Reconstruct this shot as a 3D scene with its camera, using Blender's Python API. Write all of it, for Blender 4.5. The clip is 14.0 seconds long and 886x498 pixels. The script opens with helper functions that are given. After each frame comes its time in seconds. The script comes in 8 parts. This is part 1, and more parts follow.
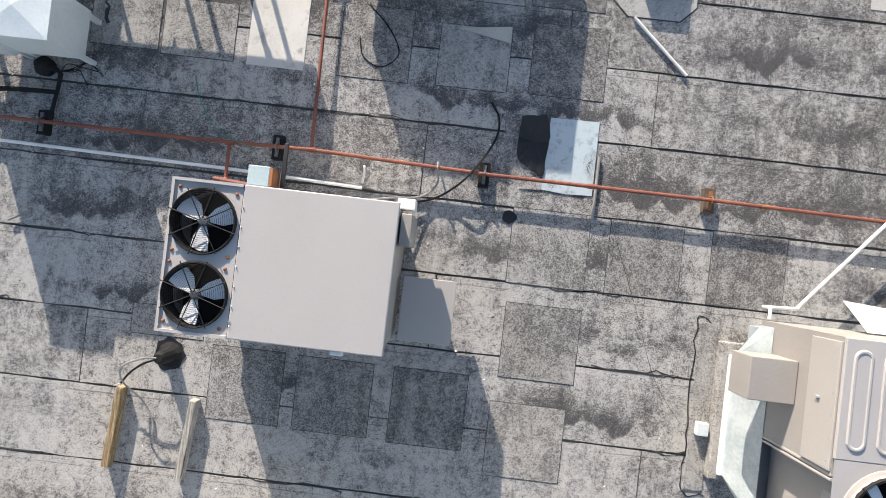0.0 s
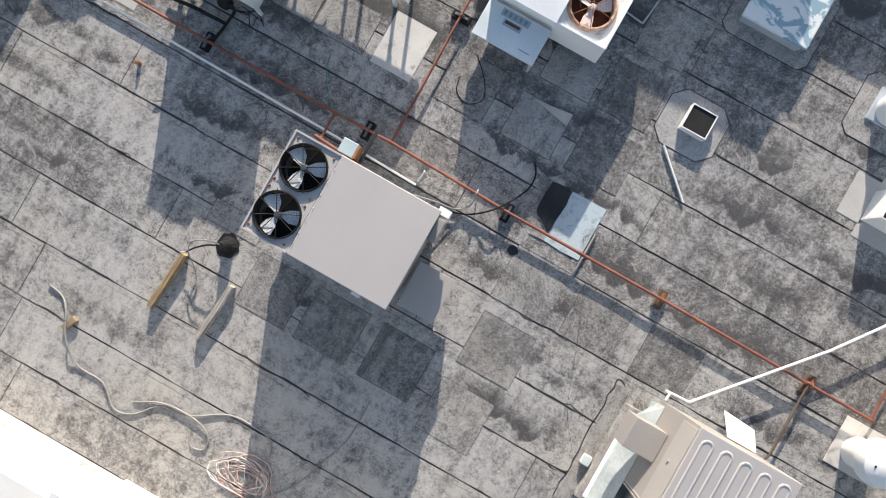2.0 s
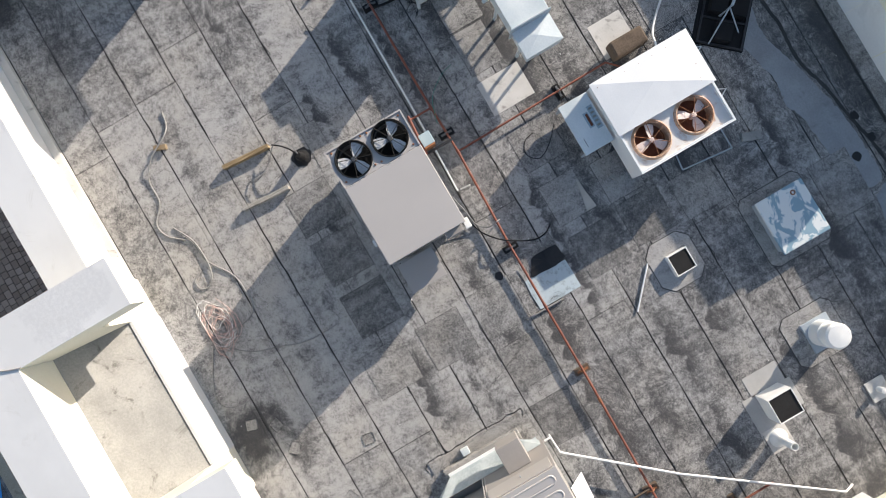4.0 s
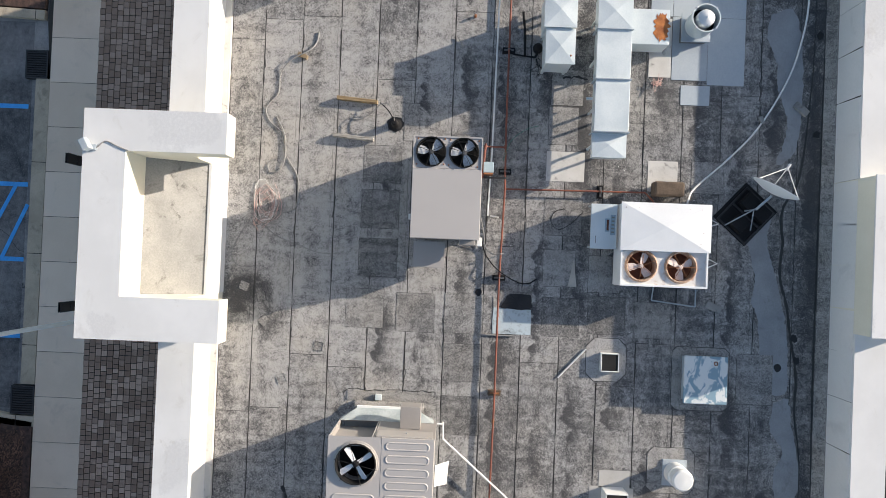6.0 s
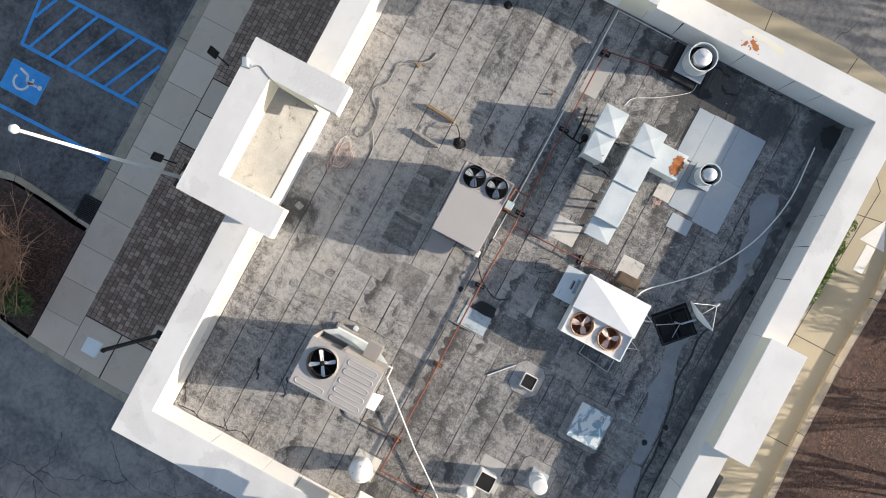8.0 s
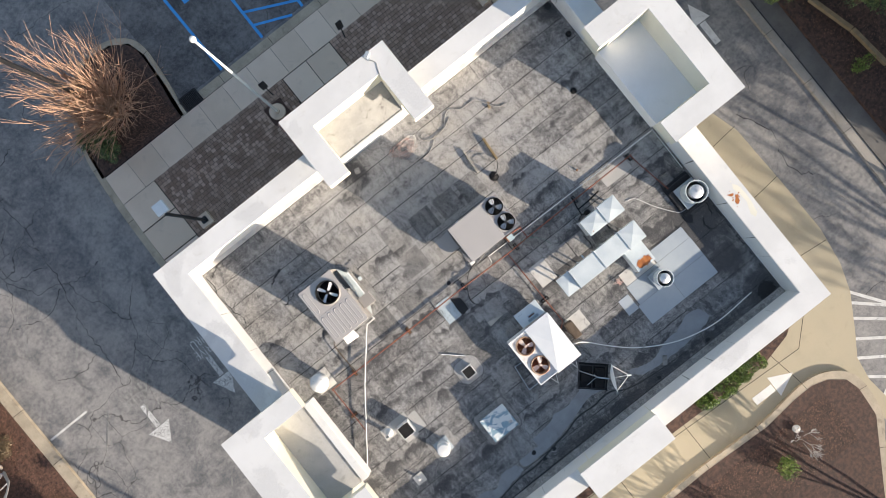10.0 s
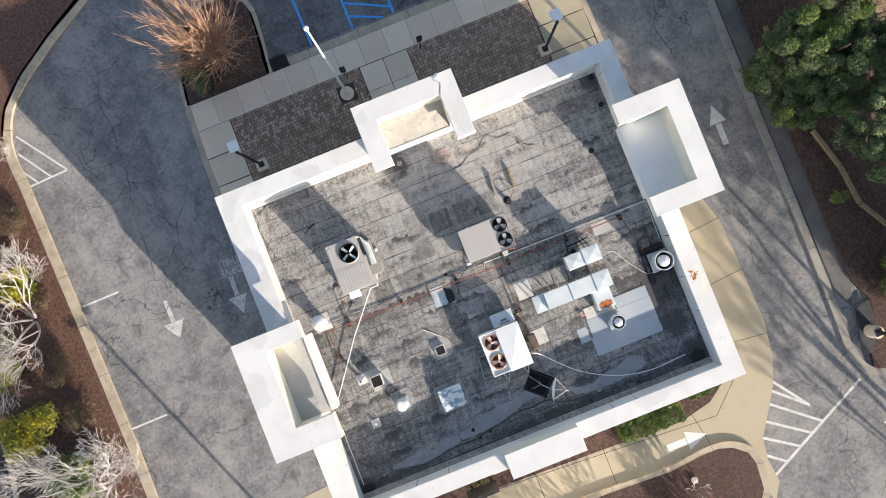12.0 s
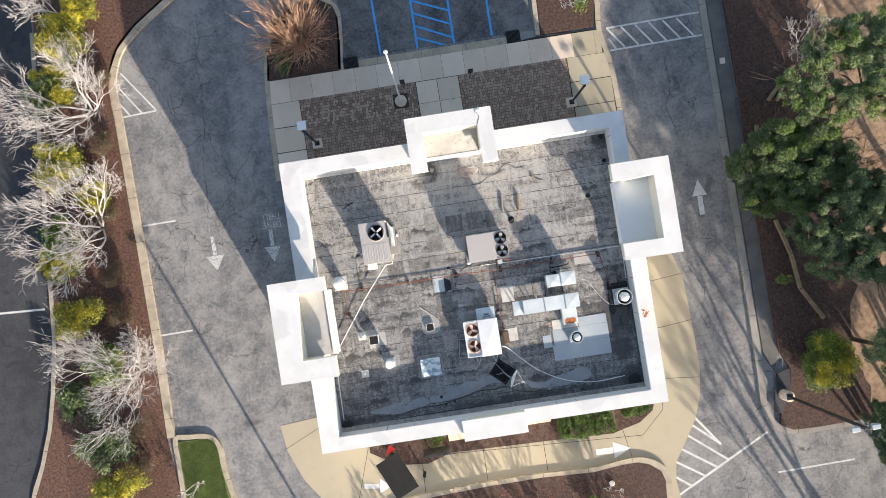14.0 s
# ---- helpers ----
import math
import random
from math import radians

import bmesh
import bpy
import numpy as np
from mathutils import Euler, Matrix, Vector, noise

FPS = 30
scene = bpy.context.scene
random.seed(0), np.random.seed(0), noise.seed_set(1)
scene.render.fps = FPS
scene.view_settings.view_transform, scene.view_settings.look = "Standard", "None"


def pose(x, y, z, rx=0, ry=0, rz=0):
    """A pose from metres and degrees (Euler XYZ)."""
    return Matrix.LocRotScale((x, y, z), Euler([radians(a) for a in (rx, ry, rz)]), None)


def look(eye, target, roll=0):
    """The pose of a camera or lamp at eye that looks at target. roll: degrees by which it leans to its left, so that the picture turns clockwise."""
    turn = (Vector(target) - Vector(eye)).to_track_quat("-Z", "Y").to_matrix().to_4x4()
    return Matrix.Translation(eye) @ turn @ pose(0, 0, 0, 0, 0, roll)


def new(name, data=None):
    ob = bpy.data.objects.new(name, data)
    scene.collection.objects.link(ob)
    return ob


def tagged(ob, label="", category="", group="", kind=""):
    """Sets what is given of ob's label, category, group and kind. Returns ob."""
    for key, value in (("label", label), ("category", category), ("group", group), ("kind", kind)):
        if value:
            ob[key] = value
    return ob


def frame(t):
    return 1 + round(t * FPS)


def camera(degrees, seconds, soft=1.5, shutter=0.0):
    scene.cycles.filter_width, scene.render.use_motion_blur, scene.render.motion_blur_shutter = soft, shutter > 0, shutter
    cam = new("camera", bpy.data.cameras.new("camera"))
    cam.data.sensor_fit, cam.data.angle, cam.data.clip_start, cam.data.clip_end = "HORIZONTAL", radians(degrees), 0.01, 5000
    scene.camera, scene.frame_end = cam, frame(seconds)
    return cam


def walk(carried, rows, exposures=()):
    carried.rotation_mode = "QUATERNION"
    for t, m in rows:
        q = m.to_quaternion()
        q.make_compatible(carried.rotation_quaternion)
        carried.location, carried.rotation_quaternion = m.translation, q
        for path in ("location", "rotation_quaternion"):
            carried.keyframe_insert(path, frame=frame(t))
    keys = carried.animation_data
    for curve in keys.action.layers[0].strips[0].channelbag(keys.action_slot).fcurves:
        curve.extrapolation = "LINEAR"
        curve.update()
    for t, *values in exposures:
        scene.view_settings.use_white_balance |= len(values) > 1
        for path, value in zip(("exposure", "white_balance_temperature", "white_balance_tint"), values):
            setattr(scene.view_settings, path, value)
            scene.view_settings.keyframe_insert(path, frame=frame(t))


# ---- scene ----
cam = camera(72.0, 14.0, soft=0.55)
# seconds, x, y, z, then the turn in degrees; the camera hangs under a drone and looks down
ROWS = [
    (0.0, 0.486, -0.038, 12.803, 0.80, 0.64, -173.36),
    (0.5, 0.528, -0.044, 13.308, 0.71, 0.72, -167.92),
    (1.0, 0.568, -0.032, 13.848, 0.76, 0.74, -162.51),
    (1.5, 0.593, -0.025, 14.428, 0.82, 0.73, -156.82),
    (2.0, 0.638, -0.036, 15.054, 0.75, 0.63, -150.46),
    (2.5, 0.663, -0.010, 15.695, 0.78, 0.50, -143.17),
    (3.0, 0.683, -0.003, 16.325, 0.66, 0.51, -135.50),
    (5.5, 0.630, 0.112, 19.419, 0.76, 0.58, -96.19),
    (6.0, 0.640, 0.117, 20.339, 0.76, 0.62, -87.66),
    (6.5, 0.655, 0.214, 21.485, 0.71, 0.45, -80.90),
    (7.0, 0.587, 0.151, 22.551, 0.75, 0.61, -74.85),
    (7.5, 0.623, 0.047, 23.636, 0.62, 0.90, -68.63),
    (8.0, 0.586, 0.124, 24.783, 0.66, 0.80, -61.96),
    (10.5, 0.419, 0.204, 31.201, 0.72, 0.46, -33.87),
    (11.0, 0.423, 0.217, 32.467, 0.62, 0.58, -29.83),
    (11.5, 0.355, 0.167, 33.713, 0.69, 0.61, -25.98),
    (12.0, 0.347, 0.078, 34.939, 0.73, 0.75, -21.83),
    (12.5, 0.250, 0.047, 36.275, 0.78, 0.72, -17.78),
    (13.0, 0.139, 0.092, 37.756, 0.72, 0.64, -14.28),
    (13.5, 0.022, 0.060, 39.521, 0.77, 0.59, -11.33),
    (14.0, 0.000, 0.000, 41.500, 0.72, 0.68, -8.83),
]
walk(cam, [(t, pose(x, y, z, rx, ry, rz)) for t, x, y, z, rx, ry, rz in ROWS], exposures=[(0.0, 0.92, 6690, 12), (1.5, 0.8, 6670, 12), (3.0, 0.68, 6660, 12), (5.5, 0.55, 6700, 12), (6.5, 0.55, 6830, 12), (8.0, 0.64, 6900, 12), (11.0, 0.78, 7000, 13), (14.0, 0.93, 6950, 13)])

# ---- world and sun ----
SUN_WAY = Vector((0.375, -0.927, 0.0))
SUN_UP = radians(16.4)
world = bpy.data.worlds.new("sky")
scene.world = world
world.use_nodes = True
wn = world.node_tree.nodes
sky = wn.new("ShaderNodeTexSky")
sky.sky_type, sky.sun_disc = "NISHITA", False
sky.sun_elevation, sky.sun_rotation = SUN_UP, math.atan2(SUN_WAY.x, SUN_WAY.y)
sky.air_density, sky.dust_density, sky.ozone_density = 1.0, 1.0, 1.0
world.node_tree.links.new(sky.outputs[0], wn["Background"].inputs[0])
wn["Background"].inputs[1].default_value = 0.135
sun = new("sun", bpy.data.lights.new("sun", "SUN"))
sun.data.energy, sun.data.angle, sun.data.color = 5.15, radians(0.5), (1.0, 0.915, 0.80)
sun.matrix_world = look(SUN_WAY * 60 + Vector((0, 0, 60 * math.tan(SUN_UP))), (0, 0, 0))


# ---- materials ----
class Nodes:
    """Short hand for building a node tree."""

    def __init__(self, name):
        self.mat = bpy.data.materials.new(name)
        self.mat.use_nodes = True
        self.tree = self.mat.node_tree
        self.bsdf = self.tree.nodes["Principled BSDF"]
        geo = self.tree.nodes.new("ShaderNodeNewGeometry")
        self.where = geo.outputs["Position"]
        self.island = geo.outputs["Random Per Island"]

    def link(self, a, b):
        self.tree.links.new(a, b)

    def put(self, socket, value):
        if isinstance(value, bpy.types.NodeSocket):
            self.link(value, socket)
        elif isinstance(value, tuple) and len(value) == 3 and socket.type == "RGBA":
            socket.default_value = (*value, 1)
        else:
            socket.default_value = value

    def stretch(self, sx, sy, sz, source=None, turn=0.0):
        n = self.tree.nodes.new("ShaderNodeMapping")
        n.inputs["Scale"].default_value = (sx, sy, sz)
        n.inputs["Rotation"].default_value = (0, 0, turn)
        self.link(source or self.where, n.inputs["Vector"])
        return n.outputs[0]

    def noise(self, scale, detail=4.0, rough=0.55, source=None, distort=0.0):
        n = self.tree.nodes.new("ShaderNodeTexNoise")
        n.inputs["Scale"].default_value, n.inputs["Detail"].default_value = scale, detail
        n.inputs["Roughness"].default_value, n.inputs["Distortion"].default_value = rough, distort
        self.link(source or self.where, n.inputs["Vector"])
        return n.outputs["Fac"]

    def voronoi(self, scale, feature="F1", source=None):
        n = self.tree.nodes.new("ShaderNodeTexVoronoi")
        n.feature = feature
        n.inputs["Scale"].default_value = scale
        self.link(source or self.where, n.inputs["Vector"])
        return n.outputs["Distance"]

    def cells(self, scale, source=None):
        n = self.tree.nodes.new("ShaderNodeTexVoronoi")
        n.inputs["Scale"].default_value = scale
        self.link(source or self.where, n.inputs["Vector"])
        return n.outputs["Color"]

    def span(self, value, a, b, c=0.0, d=1.0):
        n = self.tree.nodes.new("ShaderNodeMapRange")
        n.interpolation_type = "SMOOTHSTEP"
        for k, v in enumerate((value, a, b, c, d)):
            self.put(n.inputs[k], v)
        return n.outputs[0]

    def math(self, kind, a, b=0.0):
        n = self.tree.nodes.new("ShaderNodeMath")
        n.operation = kind
        self.put(n.inputs[0], a), self.put(n.inputs[1], b)
        return n.outputs[0]

    def mix(self, fac, a, b):
        n = self.tree.nodes.new("ShaderNodeMix")
        n.data_type = "RGBA"
        self.put(n.inputs[0], fac), self.put(n.inputs[6], a), self.put(n.inputs[7], b)
        return n.outputs[2]

    def chance(self):
        return self.tree.nodes.new("ShaderNodeObjectInfo").outputs["Random"]

    def axis(self, which, source=None):
        n = self.tree.nodes.new("ShaderNodeSeparateXYZ")
        self.link(source or self.where, n.inputs[0])
        return n.outputs[which]

    def bump(self, height, strength=0.3, distance=0.01):
        n = self.tree.nodes.new("ShaderNodeBump")
        n.inputs["Strength"].default_value, n.inputs["Distance"].default_value = strength, distance
        self.link(height, n.inputs["Height"])
        self.link(n.outputs[0], self.bsdf.inputs["Normal"])

    def done(self, color, rough=0.8, metal=0.0, gloss=0.5):
        self.put(self.bsdf.inputs["Base Color"], color)
        self.put(self.bsdf.inputs["Roughness"], rough)
        self.put(self.bsdf.inputs["Metallic"], metal)
        self.bsdf.inputs["Specular IOR Level"].default_value = gloss
        return self.mat


def surface(name, a, b, coarse=1.5, fine=30.0, rough=0.75, metal=0.0, spots=0.0, spot_color=(0.05, 0.045, 0.04), relief=0.15, gloss=0.5, vary=0.0):
    """A plain surface between two colours, with grain, stains and a fine relief."""
    n = Nodes(name)
    big, small = n.noise(coarse, 5.0), n.noise(fine, 3.0, 0.7)
    both = n.math("ADD", n.math("MULTIPLY", big, 0.6), n.math("MULTIPLY", small, 0.4))
    if vary:
        both = n.math("ADD", both, n.math("MULTIPLY", n.math("SUBTRACT", n.chance(), 0.5), vary))
    color = n.mix(n.span(both, 0.33, 0.67), a, b)
    if spots:
        color = n.mix(n.math("MULTIPLY", n.span(n.noise(coarse * 1.7, 6.0, 0.65, distort=0.6), 0.55, 0.72), spots), color, spot_color)
    if relief:
        n.bump(small, relief, 0.006)
    return n.done(color, n.span(big, 0.3, 0.7, max(rough - 0.1, 0.05), min(rough + 0.1, 1.0)), metal, gloss)


ROOF = 4.9


def roofing(name, pale, dark, cover, seams=True, swing=1.0):
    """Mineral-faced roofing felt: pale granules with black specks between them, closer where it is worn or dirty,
    in toothed runs below each lap and towards the low south side, for standing water and to deepen the parapet's shade."""
    n = Nodes(name)
    grit, specks = n.noise(150.0, 0.0, 0.5), n.noise(72.0, 2.0, 0.8)
    along = n.noise(1.0, 5.0, 0.6, n.stretch(0.35, 2.2, 1.0), 0.3)
    blots, mottle, wide = n.noise(1.7, 5.0, 0.62, None, 0.5), n.noise(7.0, 5.0, 0.72), n.noise(0.23, 3.0, 0.5)
    clumps = n.noise(24.0, 3.0, 0.7)
    runs = n.noise(1.0, 4.0, 0.6, n.stretch(5.0, 0.7, 1.0))
    dirt = n.math("ADD", cover, n.math("MULTIPLY", n.math("SUBTRACT", n.chance(), 0.5), 0.14))
    for value, share in ((along, 0.4), (blots, 0.34), (wide, 0.25), (mottle, 0.75), (clumps, 0.85), (runs, 0.5)):
        dirt = n.math("ADD", dirt, n.math("MULTIPLY", n.math("SUBTRACT", value, 0.5), share * swing))
    if seams:
        lap = n.math("FRACT", n.math("DIVIDE", n.math("SUBTRACT", 5.04, n.axis(1)), 0.97))
        teeth = n.voronoi(3.1, "F1", n.stretch(1.0, 0.02, 0.0))
        start = n.math("ADD", n.math("MULTIPLY", teeth, 0.42), n.math("MULTIPLY", n.noise(6.0, 3.0, 0.6, n.stretch(1.0, 0.1, 1.0)), 0.12))
        edge = n.span(n.math("SUBTRACT", lap, start), -0.03, 0.05)
        fade = n.span(n.math("ADD", lap, n.math("MULTIPLY", n.noise(1.6, 3.0, 0.6, n.stretch(1.0, 0.3, 1.0)), 0.7)), 0.5, 1.15, 1.0, 0.0)
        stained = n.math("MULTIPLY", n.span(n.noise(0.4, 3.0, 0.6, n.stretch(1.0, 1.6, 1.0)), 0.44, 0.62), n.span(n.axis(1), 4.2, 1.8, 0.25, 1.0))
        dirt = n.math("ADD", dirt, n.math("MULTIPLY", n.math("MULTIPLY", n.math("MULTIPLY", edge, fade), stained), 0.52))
        # specks thicken southwards; part of this darkens the strip shaded by the parapet
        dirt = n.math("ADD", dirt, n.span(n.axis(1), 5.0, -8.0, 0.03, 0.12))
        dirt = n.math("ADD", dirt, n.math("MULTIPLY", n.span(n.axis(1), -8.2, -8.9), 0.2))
        # grease round the kitchen fans, water stains at outlets and below the tower
        for x, y, r, much in ((9.3, -4.9, 1.7, 0.5), (9.5, -3.0, 1.0, 0.4), (9.3, -6.9, 1.0, 0.35), (9.7, -8.9, 1.1, 0.5), (-0.45, 5.3, 0.75, 0.75), (-1.2, 4.5, 0.6, 0.3), (7.6, -4.6, 0.6, 0.3), (-7.6, -9.0, 0.8, 0.5), (9.9, 5.6, 0.7, 0.4), (7.9, -1.3, 0.5, 0.3), (4.9, -2.6, 0.9, 0.25)):
            away = n.tree.nodes.new("ShaderNodeVectorMath")
            away.operation, away.inputs[1].default_value = "DISTANCE", (x, y, ROOF)
            n.link(n.where, away.inputs[0])
            near = n.span(n.math("ADD", away.outputs["Value"], n.math("MULTIPLY", n.math("SUBTRACT", blots, 0.5), 1.6 * r)), r, 0.15 * r)
            dirt = n.math("ADD", dirt, n.math("MULTIPLY", near, much))
    fine = n.math("ADD", n.math("MULTIPLY", specks, 0.78), n.math("MULTIPLY", grit, 0.22))
    limit = n.span(dirt, 0.0, 1.0, 0.65, 0.40)
    worn = n.span(n.math("SUBTRACT", fine, limit), -0.075, 0.075)
    base = n.mix(n.span(grit, 0.3, 0.7), tuple(c * 0.74 for c in pale), tuple(min(1.0, c * 1.22) for c in pale))
    base = n.mix(n.span(n.noise(0.8, 4.0), 0.4, 0.65, 0.0, 0.7), base, (pale[0] * 1.02, pale[1] * 0.99, pale[2] * 0.94))
    base = n.mix(n.span(dirt, 0.3, 1.0, 0.0, 0.5), base, tuple(c * 1.8 for c in dark))
    black = n.mix(n.span(grit, 0.3, 0.7), tuple(c * 0.6 for c in dark), tuple(c * 2.3 for c in dark))
    color = n.mix(n.math("MULTIPLY", worn, 0.92), base, black)
    if seams:
        second = n.math("ABSOLUTE", n.math("SUBTRACT", lap, n.math("ADD", 0.90, n.math("MULTIPLY", n.math("SUBTRACT", n.noise(3.0, 3.0), 0.5), 0.03))))
        faint = n.math("MULTIPLY", n.span(second, 0.0, 0.012, 1.0, 0.0), n.span(n.noise(0.8, 3.0), 0.38, 0.6, 0.1, 0.6))
        color = n.mix(faint, color, dark)
    n.bump(specks, 0.5, 0.008)
    return n.done(color, 0.95, 0.0, 0.25)


def paving_black(name, low, high, crack_scale, crack_share):
    """Worn asphalt with stone grain, tyre-polished patches and wandering cracks."""
    n = Nodes(name)
    grain = n.noise(26.0, 4.0, 0.85)
    wide, patches, small = n.noise(0.16, 5.0, 0.62, n.stretch(1.7, 0.7, 1.0)), n.noise(0.9, 6.0, 0.68), n.noise(5.0, 4.0, 0.7)
    both = n.math("ADD", n.math("MULTIPLY", wide, 0.38), n.math("ADD", n.math("MULTIPLY", patches, 0.34), n.math("MULTIPLY", small, 0.28)))
    color = n.mix(n.span(both, 0.36, 0.63), low, high)
    color = n.mix(n.span(grain, 0.5, 0.72, 0.0, 0.5), color, tuple(c * 1.5 for c in high))
    color = n.mix(n.span(grain, 0.47, 0.3, 0.0, 0.38), color, tuple(c * 0.5 for c in low))
    color = n.mix(n.math("MULTIPLY", n.span(n.noise(0.7, 5.0, 0.6, None, 0.6), 0.6, 0.7), 0.45), color, tuple(c * 0.6 for c in low))
    shake = n.tree.nodes.new("ShaderNodeTexNoise")
    shake.inputs["Scale"].default_value, shake.inputs["Detail"].default_value, shake.inputs["Roughness"].default_value = 0.5, 4.0, 0.5
    n.link(n.where, shake.inputs["Vector"])
    shown = None
    for scale, wild, width, share, seed in ((crack_scale, 2.6, 0.005, crack_share, 0.0), (crack_scale * 3.5, 0.9, 0.008, crack_share * 0.45, 7.0)):
        more, bent = n.tree.nodes.new("ShaderNodeVectorMath"), n.tree.nodes.new("ShaderNodeVectorMath")
        more.operation, bent.operation = "SCALE", "ADD"
        more.inputs[3].default_value = wild
        n.link(shake.outputs["Color"], more.inputs[0])
        n.link(n.where, bent.inputs[0]), n.link(more.outputs[0], bent.inputs[1])
        edge = n.voronoi(scale, "DISTANCE_TO_EDGE", bent.outputs[0])
        some = n.noise(0.12, 2.0, 0.5, n.stretch(1, 1, 1 + seed))
        lines = n.math("MULTIPLY", n.span(edge, 0.0, width, 1.0, 0.0), n.span(some, 0.62 - share * 0.4, 0.68 - share * 0.4))
        shown = lines if shown is None else n.math("MAXIMUM", shown, lines)
    color = n.mix(n.math("MULTIPLY", shown, 0.72), color, (0.018, 0.018, 0.019))
    n.bump(grain, 0.35, 0.008)
    return n.done(color, 0.9, 0.0, 0.35)


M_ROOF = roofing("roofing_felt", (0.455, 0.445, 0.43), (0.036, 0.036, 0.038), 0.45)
M_PATCH = roofing("roofing_patch", (0.42, 0.41, 0.395), (0.042, 0.042, 0.043), 0.5, False, 0.8)
M_PATCH_PALE = roofing("roofing_patch_pale", (0.44, 0.432, 0.42), (0.05, 0.05, 0.051), 0.36, False, 0.7)
M_PALE_FELT = surface("pale_new_felt", (0.40, 0.39, 0.37), (0.50, 0.488, 0.465), 1.5, 60, 0.9, spots=0.3, spot_color=(0.18, 0.175, 0.165))
M_PATCH_DARK = roofing("roofing_patch_dark", (0.38, 0.372, 0.36), (0.035, 0.035, 0.036), 0.58, False, 0.8)
M_GUTTER = surface("gutter_coating", (0.24, 0.25, 0.262), (0.34, 0.352, 0.365), 1.6, 30, 0.8, spots=0.35, spot_color=(0.12, 0.12, 0.12), relief=0.1)
M_SEAM = surface("bitumen_seam", (0.02, 0.02, 0.02), (0.06, 0.058, 0.055), 4, 50, 0.7)
M_TAR = surface("fresh_tar", (0.006, 0.006, 0.007), (0.016, 0.016, 0.017), 3, 40, 0.45)
M_PALE_COAT = surface("pale_coating", (0.55, 0.53, 0.49), (0.66, 0.64, 0.6), 2, 40, 0.8, spots=0.7, spot_color=(0.16, 0.15, 0.14))
M_PAINT = surface("white_wall_paint", (0.68, 0.68, 0.675), (0.74, 0.74, 0.735), 0.7, 22, 0.8, spots=0.4, spot_color=(0.5, 0.5, 0.5))
# east kerb concrete, with the tree shade included in its darker grey
M_KERB_SHADED = surface("shaded_grey_kerb_concrete", (0.24, 0.225, 0.205), (0.37, 0.345, 0.315), 1.0, 35, 0.9, spots=0.4, spot_color=(0.07, 0.066, 0.06))
M_LITTER = surface("leaf_litter_ground", (0.20, 0.125, 0.08), (0.42, 0.29, 0.19), 3.0, 26, 0.95, spots=0.5, spot_color=(0.09, 0.06, 0.04), relief=1.0)
M_RUSTY_WHITE = surface("rust_stained_white_paint", (0.70, 0.68, 0.65), (0.78, 0.77, 0.75), 1.6, 30, 0.6, spots=0.8, spot_color=(0.42, 0.22, 0.11))


def worn_paint(name):
    """White coping paint with grey peeled areas, whose edges crumble, and thin dirt."""
    n = Nodes(name)
    big, small = n.noise(0.7, 5.0), n.noise(22.0, 3.0, 0.7)
    color = n.mix(n.span(big, 0.35, 0.65), (0.655, 0.655, 0.65), (0.72, 0.72, 0.715))
    where = n.math("ADD", n.noise(0.42, 2.0, 0.5, None, 0.4), n.math("MULTIPLY", n.math("SUBTRACT", n.noise(7.0, 5.0, 0.75), 0.5), 0.16))
    peel = n.span(where, 0.59, 0.635)
    color = n.mix(n.math("MULTIPLY", peel, n.span(n.noise(16.0, 4.0, 0.75), 0.3, 0.62, 0.35, 0.95)), color, (0.60, 0.60, 0.60))
    dirt = n.math("MULTIPLY", n.span(n.noise(1.1, 6.0, 0.7, None, 1.2), 0.56, 0.75), 0.5)
    color = n.mix(dirt, color, (0.50, 0.485, 0.45))
    n.bump(small, 0.12, 0.006)
    return n.done(color, 0.8)


M_COPING = worn_paint("worn_coping_paint")
M_CREAM = surface("cream_render", (0.70, 0.675, 0.575), (0.78, 0.755, 0.655), 0.8, 35, 0.85)
M_DECK = surface("tower_deck_coating", (0.23, 0.23, 0.22), (0.35, 0.345, 0.33), 1.4, 26, 0.85, spots=0.9, spot_color=(0.07, 0.066, 0.06))
M_DECK_WHITE = surface("white_deck_coating", (0.80, 0.80, 0.795), (0.86, 0.86, 0.855), 0.8, 25, 0.7, spots=0.15, spot_color=(0.6, 0.6, 0.6))
M_DECK_PALE = surface("pale_deck_coating", (0.40, 0.395, 0.38), (0.52, 0.515, 0.50), 1.2, 30, 0.85, spots=0.5, spot_color=(0.2, 0.195, 0.185))
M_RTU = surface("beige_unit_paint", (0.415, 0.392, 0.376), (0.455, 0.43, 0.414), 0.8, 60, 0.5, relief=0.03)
# unit paint again, darker in colour because sunlit panels came out too bright
M_RTU_SUN_TONED = surface("beige_paint_sun_toned", (0.375, 0.355, 0.34), (0.41, 0.39, 0.375), 1.2, 50, 0.5, relief=0.03)
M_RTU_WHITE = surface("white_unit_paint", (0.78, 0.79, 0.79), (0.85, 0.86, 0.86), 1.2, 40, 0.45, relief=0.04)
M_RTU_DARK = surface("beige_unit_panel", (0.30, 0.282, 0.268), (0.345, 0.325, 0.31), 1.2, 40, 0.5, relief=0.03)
M_GALV = surface("galvanised_steel", (0.58, 0.645, 0.66), (0.70, 0.75, 0.76), 1.6, 28, 0.5, metal=0.25, relief=0.05)
M_GALV_DULL = surface("streaked_galvanised_steel", (0.36, 0.42, 0.44), (0.56, 0.61, 0.62), 3.0, 22, 0.55, metal=0.25, relief=0.05)
